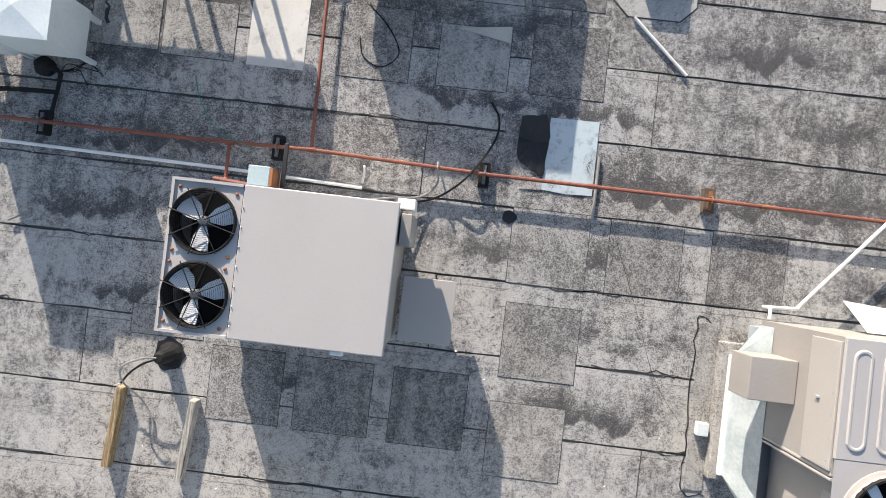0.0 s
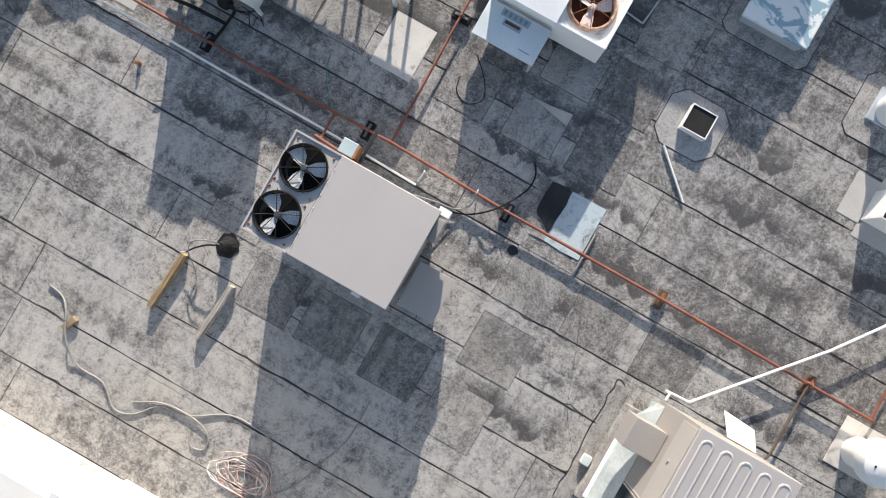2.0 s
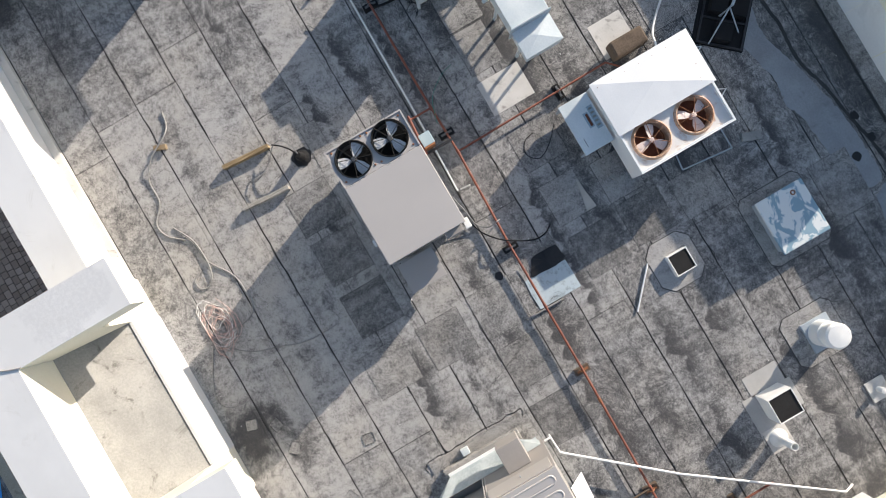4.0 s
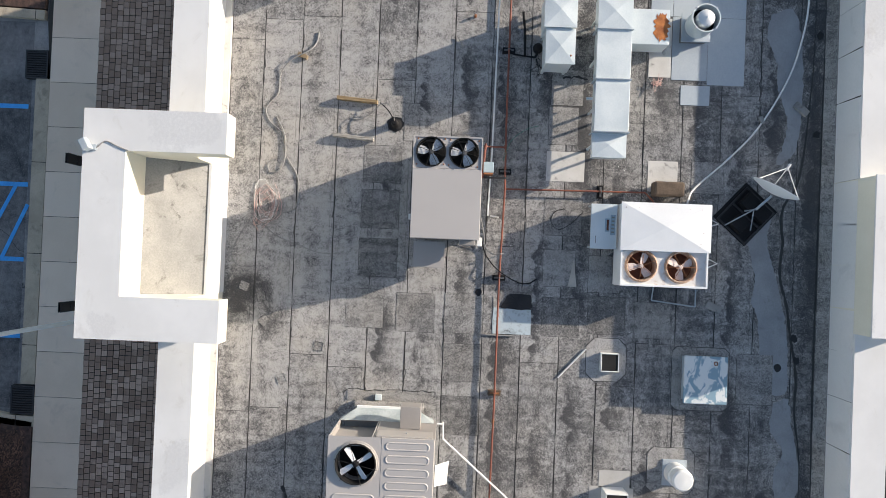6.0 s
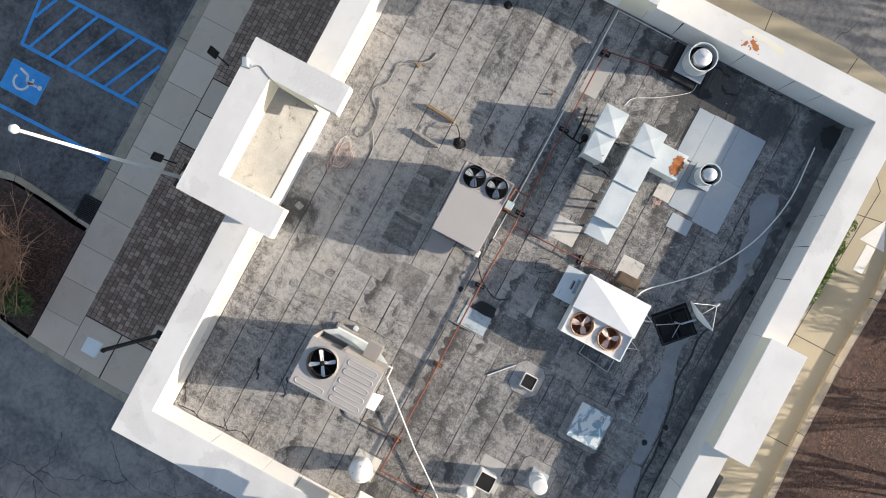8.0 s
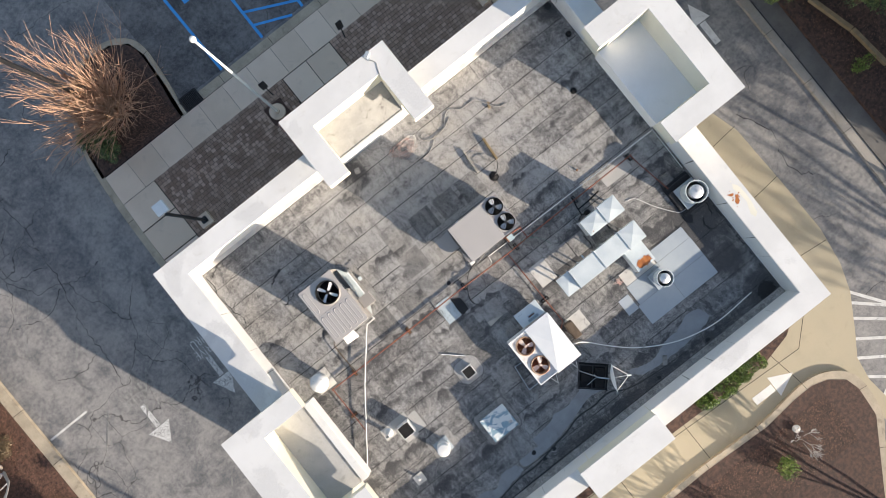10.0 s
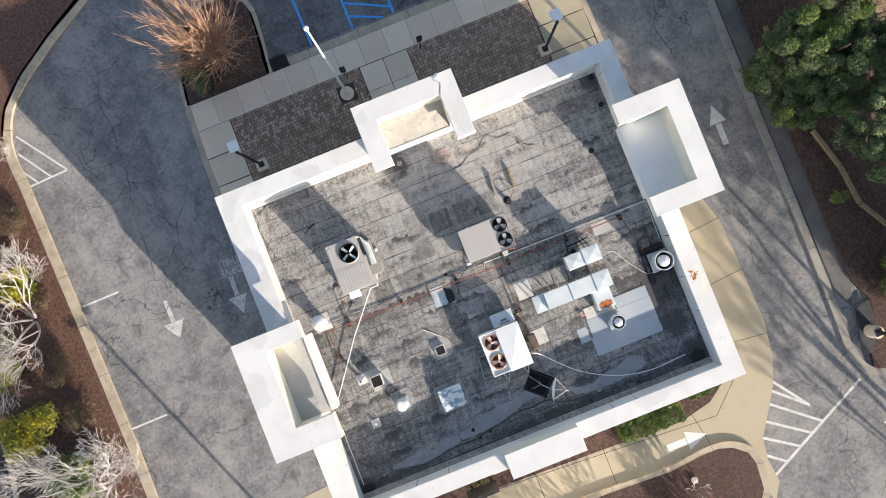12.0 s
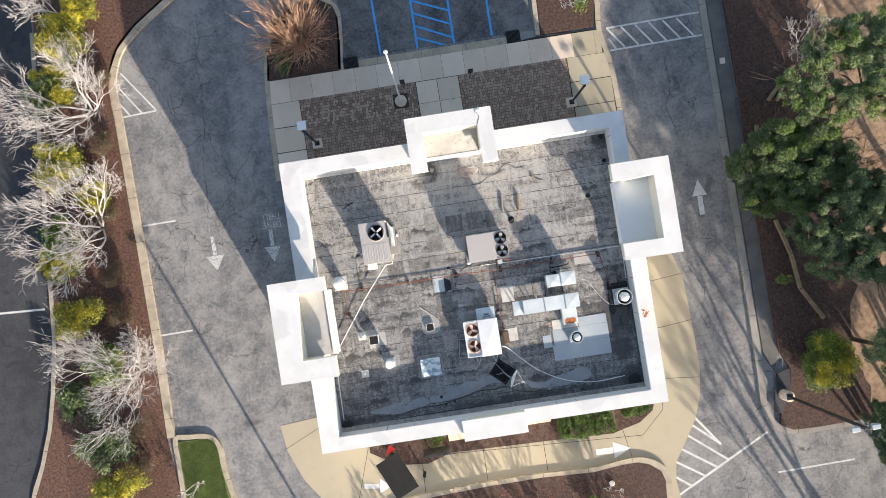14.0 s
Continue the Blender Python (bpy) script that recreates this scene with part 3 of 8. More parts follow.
# kerbs
KERBS = [
    ([(-20.62, -9.25), (-20.6, -3.2), (-20.75, 3.8), (-20.85, 7.0), (-20.92, 10.1), (-21.0, 12.9), (-21.1, 14.85), (-20.9, 16.1), (-20.2, 17.55), (-18.8, 18.85), (-16.45, 20.45), (-12.0, 23.0)], 0.27, 0.17),
    ([(-20.35, -60.0), (-20.35, -9.4), (-19.6, -9.38), (-18.3, -9.5), (-17.7, -9.85), (-17.4, -10.6), (-17.35, -11.9), (-16.95, -14.0), (-16.2, -18.0)], 0.16, 0.18),
    ([(-10.75, 6.9), (-10.72, 9.3), (-10.65, 11.6), (-10.5, 13.9), (-10.3, 15.2), (-9.65, 17.0), (-8.7, 18.35), (-7.4, 18.95), (-6.1, 18.8), (-5.25, 18.2), (-5.05, 17.3), (-5.2, 15.5), (-5.35, 14.5), (-5.38, 13.7)], 0.17, 0.17),
    ([(-4.15, 13.97), (-1.6, 13.97), (6.05, 13.95)], 0.235, 0.165),
    ([(8.35, 40.0), (8.3, 16.4), (8.2, 14.0)], 0.15, 0.17),
    ([(12.55, 40.0), (12.5, 15.4), (12.35, 13.6), (12.75, 11.5), (12.85, 9.5), (12.9, 6.0), (12.95, 4.0)], 0.17, 0.17),
    ([(19.55, 40.0), (19.52, 9.0), (19.5, 4.6), (19.52, -3.5), (19.48, -7.4), (19.42, -10.5), (19.35, -13.1), (19.65, -14.2), (20.1, -14.75), (20.95, -15.05), (22.4, -15.15), (28.5, -15.05)], 0.22, 0.15),
    ([(-6.5, -16.1), (-4.85, -15.85), (-0.4, -15.65), (3.5, -15.6), (7.4, -15.75), (9.2, -15.55), (10.3, -15.5), (11.2, -15.75), (11.9, -16.3), (12.15, -17.1), (11.95, -18.6), (11.3, -19.6), (9.0, -23.0)], 0.24, 0.19),
    ([(-26.0, 19.6), (-27.5, -1.4), (-28.1, -5.0), (-28.7, -7.5), (-29.6, -10.0), (-30.5, -12.0), (-33.4, -60.0)], 0.2, 0.16),
]
for k, (line, half, top) in enumerate(KERBS):
    s = Shape()
    dense = []
    for a, b in zip(line, line[1:]):
        pieces = max(1, round((Vector(b) - Vector(a)).length / 1.6))
        dense += [Vector((*a, 0)).lerp(Vector((*b, 0)), j / pieces) for j in range(pieces)]
    s.band([(q.x, q.y) for q in curve(dense + [(*line[-1], 0)], 3)], half, 0.0, top)
    kerb = structure("kerb", s, M_KERB_SHADED if k == 6 else M_KERB, "weathered grey concrete kerb, darkened for tree shade" if k == 6 else "weathered tan concrete kerb", "kerb")

    run = 1.3
    for a, b in zip(line, line[1:]):
        a, b = Vector(a), Vector(b)
        way = (b - a).normalized()
        side = Vector((-way.y, way.x)) * (half + 0.003)
        while run < (b - a).length:
            q = a + way * run
            if abs(q.y) < 24:
                part("joint", Shape().band([q - side, q + side], 0.011, 0.01, top + 0.003), M_JOINT, kerb)
            run += 3.05
        run -= (b - a).length

# pavement of concrete slabs in front, and round the east and south
s = Shape()
s.prism([(-10.6, 6.8), (12.8, 6.8), (12.7, 11.5), (12.3, 13.75), (8.1, 13.9), (6.0, 13.73), (-4.0, 13.73), (-5.3, 13.73), (-10.4, 13.75)], 0.0, 0.135)
pavement_front = structure("pavement_front", s, M_JOINT, "dark joints under the front pavement", "pavement")
s = Shape()
s.prism([(11.0, -1.0), (14.2, -1.0), (14.9, -2.2), (15.35, -3.75), (15.45, -6.9), (15.5, -10.0), (15.2, -11.9), (14.7, -13.3), (13.6, -15.05), (12.95, -16.0), (12.75, -17.2), (12.9, -18.6), (12.3, -19.6), (11.8, -18.2), (12.0, -17.0), (11.3, -15.6), (10.3, -15.45), (-6.0, -15.95), (-8.0, -17.2), (-11.1, -14.9), (-12.1, -13.5), (-12.95, -11.4), (-13.2, -9.6), (-9.2, -9.3), (-9.2, -10.0), (11.0, -10.0)], 0.0, 0.012)
pavement_lane = structure("pavement_lane", s, M_CONCRETE_TAN, "tan concrete of the drive-through lane", "pavement")
LANE_JOINTS = [((11.2, -3.9), (15.4, -3.5)), ((11.2, -7.1), (15.45, -6.7)), ((11.2, -10.15), (15.35, -10.6)), ((9.6, -12.7), (10.1, -15.5)), ((4.3, -13.1), (4.3, -15.6)), ((0.2, -13.1), (0.2, -15.7)), ((-4.0, -13.6), (-4.1, -15.85)), ((-9.2, -9.5), (-13.0, -11.2)), ((-7.5, -12.0), (-9.0, -16.4)), ((-2.0, -13.2), (11.0, -13.9)), ((11.0, -13.9), (12.6, -12.4)), ((12.6, -12.4), (12.9, -10.2))]
s = Shape()
for a, b in LANE_JOINTS:
    s.band([a, b], 0.015, 0.0125, 0.0145)
structure("pavement_joints", s, M_JOINT, "dark saw-cut joints in the concrete", "joint")
s = Shape()
s.prism([(19.9, -13.6), (20.4, -11.1), (21.35, -10.9), (21.2, -12.3), (20.4, -13.8)], 0.22, 0.235)
structure("pavement_lamp", s, M_ASPHALT_DARK, "grey asphalt apron round the lamp base", "pavement")

# ---- building shell ----
TOP, TOWER, DECK = 6.0, 7.5, 6.35
X0, X1, Y0, Y1 = -9.1, 11.2, -10.2, 6.9
IX0, IX1, IY0, IY1 = -8.0, 10.3, -9.4, 6.05


def wall(name, boxes, top, label="white painted parapet wall with a smooth top", material=None):
    sh = Shape()
    for x0, x1, y0, y1 in boxes:
        sh.box(x0, x1, y0, y1, 0.0, top - 0.04)
    ob = structure(name, sh, material or M_PAINT, label, "wall")
    cap = Shape()
    for x0, x1, y0, y1 in boxes:
        cap.box(x0, x1, y0, y1, top - 0.04, top)
    part("coping", cap, M_COPING, ob, "white painted coping")
    return ob


def tower(name, solid, hanging, deck, deck_hanging, deck_material, label):
    """A hollow tower whose rim and deck jut inwards over the roof."""
    x0, x1, y0, y1 = solid[0]
    ob = structure(name, Shape().box(x0, x1, y0, y1, 0.0, TOWER - 0.04), M_CREAM, label, "wall")
    for x0, x1, y0, y1 in solid[1:]:
        part("side_wall", Shape().box(x0, x1, y0, y1, 0.0, TOWER - 0.04), M_CREAM, ob)
    for x0, x1, y0, y1 in hanging:
        part("overhang", Shape().box(x0, x1, y0, y1, TOWER - 0.5, TOWER - 0.04), M_CREAM, ob)
    cap = Shape()
    for x0, x1, y0, y1 in solid + hanging:
        cap.box(x0, x1, y0, y1, TOWER - 0.04, TOWER)
    part("coping", cap, M_COPING, ob, "white painted coping")
    if deck:
        sh = Shape()
        sh.box(*deck, 0.0, DECK)
        sh.box(*deck_hanging, DECK - 0.65, DECK)
        part("deck", sh, deck_material, ob, "coated deck inside the tower")
    return ob


wall("wall_north_1", [(X0, -1.4, IY1, Y1)], TOP)
wall("wall_north_2", [(3.5, X1, IY1, Y1)], TOP)
wall("wall_south", [(X0, -0.772, Y0, IY0), (2.872, X1, Y0, IY0)], TOP)
wall("wall_west_1", [(X0, IX0, 0.0, IY1)], TOP)
wall("wall_west_2", [(X0, IX0, IY0, -5.65)], TOP)
wall("wall_east_1", [(IX1, X1, 3.72, IY1)], TOP)
wall("wall_east_2", [(IX1, X1, IY0, -1.7)], TOP)
s = Shape()
s.box(-0.77, 2.87, -10.54, -9.392, 0.0, 6.56, 0.012)
bay = structure("wall_bay", s, M_CREAM, "projecting cream bay with white top on the back parapet", "wall")
part("coping", Shape().box(-0.79, 2.89, -10.56, -9.37, 6.561, 6.6, 0.008), M_COPING, bay, "white painted coping")
TOWERS = "hollow tower with thick white rim and cream inner walls"
north = tower("wall_tower_north", [(-1.4, 3.5, 7.08, 8.0), (2.62, 3.5, 5.84, 7.08), (-1.4, -0.48, 5.84, 7.08)], [(2.62, 3.5, 4.94, 5.84), (-1.4, -0.48, 4.94, 5.84)], None, None, M_DECK, TOWERS)
s = Shape()
low, high = [s.bm.verts.new((-0.48, y, z)) for y, z in ((5.9, 0.2), (7.08, 0.2), (7.08, 6.62), (5.9, 5.95))], [s.bm.verts.new((2.62, y, z)) for y, z in ((5.9, 0.2), (7.08, 0.2), (7.08, 6.62), (5.9, 5.95))]
for k in range(4):
    s.bm.faces.new((low[k], low[(k + 1) % 4], high[(k + 1) % 4], high[k]))
s.bm.faces.new(low[::-1]), s.bm.faces.new(high)
part("deck", s, M_DECK, north, "stained coated deck sloping to the roof")
part("deck_edge", Shape().box(-0.48, 2.62, 5.82, 5.898, ROOF - 0.01, 5.985, 0.01), M_PAINT, north, "white coated edge of the deck")
tower("wall_tower_east", [(11.9, 12.85, -1.7, 3.72), (10.3, 11.9, 2.78, 3.72), (10.3, 11.9, -1.7, -0.78)], [(9.6, 10.3, 2.78, 3.72), (9.6, 10.3, -1.7, -0.78)], (10.3, 11.9, -0.78, 2.78), (9.9, 10.3, -0.78, 2.78), M_DECK_WHITE, TOWERS)
tower("wall_tower_west", [(-10.4, -9.0, -5.65, 0.0), (-9.0, -8.0, -0.8, 0.0), (-9.0, -8.0, -5.65, -4.5)], [(-8.0, -7.2, -0.8, 0.0), (-8.0, -7.2, -5.65, -4.5)], (-9.0, -8.0, -4.5, -0.8), (-8.0, -7.5, -4.5, -0.8), M_DECK_PALE, TOWERS)
s = Shape()
s.box(-7.5, -7.2, -4.5, -0.8, DECK - 0.65, DECK + 0.1, 0.02)
structure("trim_tower_west", s, M_PAINT, "low white kerb closing the tower deck", "kerb")

# roof deck under the felt, with sloped fillets along the parapets
s = Shape()
s.box(IX0, IX1, IY0, IY1, 0.2, ROOF - 0.012)
roof = structure("floor_roof", s, M_SEAM, "black bitumen showing in the joints of the roofing felt", "roof")
s = Shape()
s.prism([(IX0, IY1 - 0.16), (-1.4, IY1 - 0.16), (-1.4, IY1), (IX0, IY1)], ROOF - 0.01, ROOF + 0.1)
s.prism([(3.5, IY1 - 0.16), (IX1, IY1 - 0.16), (IX1, IY1), (3.5, IY1)], ROOF - 0.01, ROOF + 0.1)
structure("trim_north", s, M_PALE_COAT, "pale coated upstand strip at the foot of the parapet", "flashing")


s = Shape()
ring = [[s.bm.verts.new((x, y, z)) for y, z in ((IY0 + 0.014, ROOF - 0.01), (IY0 + 0.25, ROOF - 0.01), (IY0 + 0.25, ROOF + 0.004), (IY0 + 0.014, ROOF + 0.16))] for x in (IX0 + 0.02, IX1 - 0.02)]
for k in range(4):
    s.bm.faces.new((ring[0][k], ring[0][(k + 1) % 4], ring[1][(k + 1) % 4], ring[1][k]))
s.bm.faces.new(ring[0][::-1]), s.bm.faces.new(ring[1])
structure("trim_south", s, M_PATCH, "felt fillet at the foot of the back parapet", "flashing")


# ---- machines on the roof ----
def plate(sh, x0, x1, y0, y1, cx, cy, r, z0, z1, count=36):
    """A flat lid with a round hole, and the hole's rim down to z0."""
    angles = sorted({round(2 * math.pi * k / count, 5) for k in range(count)} | {round(math.atan2(b - cy, a - cx) % (2 * math.pi), 5) for a in (x0, x1) for b in (y0, y1)})
    rim, low, out = [], [], []
    for a in angles:
        ux, uy = math.cos(a), math.sin(a)
        far = min(((x1 if ux > 0 else x0) - cx) / ux if abs(ux) > 1e-6 else 1e9, ((y1 if uy > 0 else y0) - cy) / uy if abs(uy) > 1e-6 else 1e9)
        rim.append(sh.bm.verts.new((cx + r * ux, cy + r * uy, z1))), low.append(sh.bm.verts.new((cx + r * ux, cy + r * uy, z0)))
        out.append(sh.bm.verts.new((cx + far * ux, cy + far * uy, z1)))
    for k in range(len(angles)):
        j = (k + 1) % len(angles)
        sh.bm.faces.new((rim[k], out[k], out[j], rim[j])), sh.bm.faces.new((low[k], rim[k], rim[j], low[j]))
    return sh


def fan(parent, cx, cy, z, r, blades, start, blade_material, ring_material, wire_material, rings, spokes, reach=1.06, width=1.0, hub_material=None, wire=0.0026):
    """A fan in its well: rim, blades, hub and wire guard."""
    rim_part = part("fan", Shape().spin(cx, cy, [(r * 0.985, z - 0.2), (r * 1.05, z - 0.2), (r * 1.06, z + 0.03), (r * 1.03, z + 0.045), (r * 0.99, z + 0.03), (r * 0.985, z - 0.2)], 32), ring_material, parent, smooth=True)
    for k in range(blades):
        a = start + 2 * math.pi * k / blades
        sh = Shape()
        outline = [(0.14, -0.09), (0.45, -0.2 * width), (0.84, -0.24 * width), (0.95, -0.05), (0.92, 0.14 * width), (0.5, 0.13 * width), (0.14, 0.09)]
        low, high = [], []
        for u, v in outline:
            x, y = r * (u * math.cos(a) - v * math.sin(a)), r * (u * math.sin(a) + v * math.cos(a))
            h = z - 0.03 + v * r * 0.32
            low.append(sh.bm.verts.new((cx + x, cy + y, h - 0.006))), high.append(sh.bm.verts.new((cx + x, cy + y, h)))
        n = len(outline)
        for j in range(n):
            sh.bm.faces.new((low[j], low[(j + 1) % n], high[(j + 1) % n], high[j]))
        sh.bm.faces.new(high), sh.bm.faces.new(low[::-1])
        part("blade", sh, blade_material, rim_part)
    part("hub", Shape().spin(cx, cy, [(0.0005, z - 0.16), (r * 0.17, z - 0.16), (r * 0.17, z + 0.0), (r * 0.12, z + 0.015), (0.0005, z + 0.018)], 16), hub_material or M_BLACK, rim_part, smooth=True)
    for k in range(rings):
        part("guard_ring", Shape().ring(cx, cy, z + 0.05, r * (0.2 + 0.8 * k / max(1, rings - 1)), wire, 32, 3), wire_material, rim_part)
    for k in range(spokes):
        sh = Shape()
        a = start * 0.5 + 2 * math.pi * k / spokes
        sh.tube([(cx + 0.1 * r * math.cos(a), cy + 0.1 * r * math.sin(a), z + 0.055), (cx + reach * r * math.cos(a), cy + reach * r * math.sin(a), z + 0.055)], 0.006, 4)
        part("guard_spoke", sh, wire_material, rim_part)


def bolts(parent, places, z, material, r=0.014):
    for x, y in places:
        part("bolt", Shape().spin(x, y, [(0.0005, z), (r, z), (r, z + 0.008), (r * 0.5, z + 0.016), (0.0005, z + 0.018)], 8), material, parent)


# beige two-fan unit in the middle of the roof
ax0, ax1, ay0, ay1, az = 1.04, 3.34, -0.53, 1.03, 6.72
unit_a = thing("rooftop_unit", ((ax0 + ax1) / 2, (ay0 + ay1) / 2, ROOF), "beige metal air-conditioning unit with two grey fans", "air conditioner")
part("kerb_frame", Shape().box(ax0 + 0.1, ax1 - 0.1, ay0 + 0.08, ay1 - 0.08, ROOF - 0.005, ROOF + 0.28), M_SHEET, unit_a)
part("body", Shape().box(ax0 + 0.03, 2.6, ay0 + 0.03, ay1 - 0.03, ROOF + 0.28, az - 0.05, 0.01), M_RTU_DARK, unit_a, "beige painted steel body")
lid_a = part("top_panel", Shape().box(ax0, 2.615, ay0, ay1, az - 0.05, az, 0.012), M_RTU, unit_a, "flat beige top panel")
for x0, x1, y0, y1 in ((2.618, ax1, ay0, ay0 + 0.03), (2.618, ax1, ay1 - 0.03, ay1), (ax1 - 0.03, ax1, ay0 + 0.03, ay1 - 0.03)):
    part("side_panel", Shape().box(x0, x1, y0, y1, ROOF + 0.28, az + 0.012), M_RTU, unit_a)
part("coil_chamber", Shape().box(2.62, ax1 - 0.035, ay0 + 0.035, ay1 - 0.035, ROOF + 0.28, az - 0.5), M_INSIDE, unit_a, "coil chamber, near-black for the shade inside")
sh = Shape()
plate(sh, 2.62, ax1 - 0.03, ay0 + 0.03, 0.26, 2.985, -0.115, 0.325, az - 0.4, az - 0.012)
plate(sh, 2.62, ax1 - 0.03, 0.26, ay1 - 0.03, 2.985, 0.625, 0.325, az - 0.4, az - 0.012)
deck_a = part("fan_deck", sh, M_RTU, unit_a)
fan(unit_a, 2.985, -0.115, az - 0.01, 0.32, 3, -0.54, M_GREY_BLADE, M_BLACK, M_BLACK, 13, 8, 1.12, 1.7, M_HUB, 0.0017)
fan(unit_a, 2.985, 0.625, az - 0.01, 0.32, 3, -0.62, M_GREY_BLADE, M_BLACK, M_BLACK, 13, 8, 1.12, 1.7, M_HUB, 0.0017)
bolts(deck_a, [(3.26, -0.44), (2.68, -0.42), (3.27, 0.2), (2.7, 0.22), (3.28, 0.32), (2.71, 0.34), (3.27, 0.92), (2.7, 0.94)], az - 0.012, M_RUST, 0.02)
bolts(lid_a, [(2.6, -0.3 + 0.2 * k) for k in range(7)], az, M_GALV, 0.007)
part("hood", Shape().box(0.37, 1.0, 0.24, 1.0, 5.55, 5.6, 0.006), M_RTU_SUN_TONED, unit_a, "beige fresh-air hood")
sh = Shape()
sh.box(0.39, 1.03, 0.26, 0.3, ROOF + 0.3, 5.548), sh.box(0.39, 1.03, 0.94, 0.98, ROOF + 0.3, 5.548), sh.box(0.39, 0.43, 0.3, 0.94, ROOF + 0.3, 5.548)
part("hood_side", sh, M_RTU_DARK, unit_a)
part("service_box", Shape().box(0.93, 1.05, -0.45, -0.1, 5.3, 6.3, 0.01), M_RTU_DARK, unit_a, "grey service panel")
part("switch_box", Shape().box(0.92, 1.12, -0.62, -0.5, 5.9, 6.2, 0.01), M_PVC, unit_a, "white switch box")
part("drain_spout", Shape().box(1.45, 1.58, ay1, ay1 + 0.05, az - 0.14, az - 0.06, 0.012), M_PVC, unit_a)
isolator = part("isolator", Shape().box(2.72, 2.98, -0.86, -0.62, 5.1, 5.62, 0.01), M_BLUE_GREY, unit_a, "galvanised isolator cabinet with rusty edge")
part("rusty_edge", Shape().box(2.685, 2.719, -0.85, -0.63, 5.3, 5.62, 0.004), M_RUST, isolator)
part("strut", Shape().box(2.61, 2.66, -1.2, -0.58, 5.32, 5.36, 0.004), M_BLACK_STEEL, unit_a, "galvanised strut with a clamp")
part("gas_riser", Shape().tube([(3.44, -0.66, 5.1), (3.44, -0.66, 5.45), (2.6, -0.6, 5.5)], 0.028, 8), M_PIPE, unit_a)

# white unit with rusty fans
bx0, bx1, by0, by1, bz = 0.13, 2.1, -6.04, -3.96, 5.78
unit_b = thing("rooftop_unit", (1.1, -5.0, ROOF), "white metal air-conditioning unit with two rusty fans", "air conditioner")
part("kerb_frame", Shape().box(bx0 + 0.12, bx1 - 0.1, by0 + 0.12, by1 - 0.12, ROOF - 0.005, ROOF + 0.2), M_SHEET, unit_b)
part("body", Shape().box(1.0, bx1, by0, by1, ROOF + 0.2, bz, 0.01), M_RTU_WHITE, unit_b)
lid_b = part("roof_panel", Shape().hip(0.98, bx1 + 0.03, by0 - 0.03, by1 + 0.03, bz + 0.002, bz + 0.03, bz + 0.12), M_RTU_WHITE, unit_b, "white hipped lid with rust specks")
for x0, x1, y0, y1 in ((bx0, 0.998, by0, by0 + 0.04), (bx0, 0.998, by1 - 0.04, by1), (bx0, bx0 + 0.05, by0 + 0.04, by1 - 0.04)):
    part("side_panel", Shape().box(x0, x1, y0, y1, ROOF + 0.2, bz - 0.02), M_RTU_WHITE, unit_b)
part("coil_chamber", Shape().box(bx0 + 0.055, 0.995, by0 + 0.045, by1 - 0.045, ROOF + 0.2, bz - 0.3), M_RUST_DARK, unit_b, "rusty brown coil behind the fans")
sh = Shape()
plate(sh, bx0 + 0.05, 0.998, by0 + 0.04, -4.91, 0.62, -5.41, 0.34, bz - 0.35, bz - 0.09)
plate(sh, bx0 + 0.05, 0.998, -4.91, by1 - 0.04, 0.62, -4.47, 0.34, bz - 0.35, bz - 0.09)
part("fan_deck", sh, M_RUSTY_WHITE, unit_b)
for cy, a in ((-5.41, -1.0), (-4.47, -0.29)):
    fan(unit_b, 0.62, cy, bz - 0.085, 0.335, 3, a, M_RUST_BLADE, M_RUST_RING, M_RUST, 3, 6, 1.05, 1.45, M_RUST_BLADE, 0.0018)
    part("venturi_ring", Shape().spin(0.62, cy, [(0.335, bz - 0.09), (0.395, bz - 0.09), (0.39, bz - 0.06), (0.36, bz - 0.035), (0.34, bz - 0.05), (0.335, bz - 0.09)], 32), M_RUST_RING, unit_b, "rust-stained tan fan ring", smooth=True)
flap = part("flap", Shape().box(0.99, 2.08, -3.9, -3.27, 5.5, 5.54, 0.006), M_GALV, unit_b, "pale blue-grey fresh-air hood")
part("flap_side", Shape().box(1.01, 1.05, -3.92, -3.29, 5.1, 5.498), M_SHEET, unit_b)
part("flap_side", Shape().box(2.02, 2.06, -3.92, -3.29, 5.1, 5.498), M_SHEET, unit_b)
name_plate = part("name_plate", Shape().box(1.33, 1.82, -3.86, -3.74, 5.541, 5.547), M_BLUE_GREY, flap, "blue-grey embossed plate")
for k in range(5):
    part("bar", Shape().box(1.38 + 0.09 * k, 1.42 + 0.09 * k, -3.835, -3.765, 5.547, 5.552), M_CABLE, name_plate)
rating = part("rating_plate", Shape().box(1.41, 1.73, -3.72, -3.61, 5.541, 5.546), M_BLUE_GREY, flap, "data plate with a torn dark red strip")
part("torn_strip", Shape().box(1.44, 1.70, -3.70, -3.65, 5.546, 5.55), M_RUST_DARK, rating)
part("flap_seam", Shape().box(1.12, 1.30, -3.40, -3.392, 5.54, 5.543), M_BLACK, flap)
for k in range(2):
    y = by0 - 0.02
    sh = Shape()
    sh.tube([(0.6 + 1.0 * k, y, 5.5), (0.75 + 1.0 * k, y - 0.55, 4.93)], 0.015, 5)
    sh.tube([(0.95 + 1.0 * k, y, 5.2), (0.75 + 1.0 * k, y - 0.55, 4.93)], 0.012, 5)
    part("stay", sh, M_PVC, unit_b, "white diagonal stays")
rng = random.Random(8)
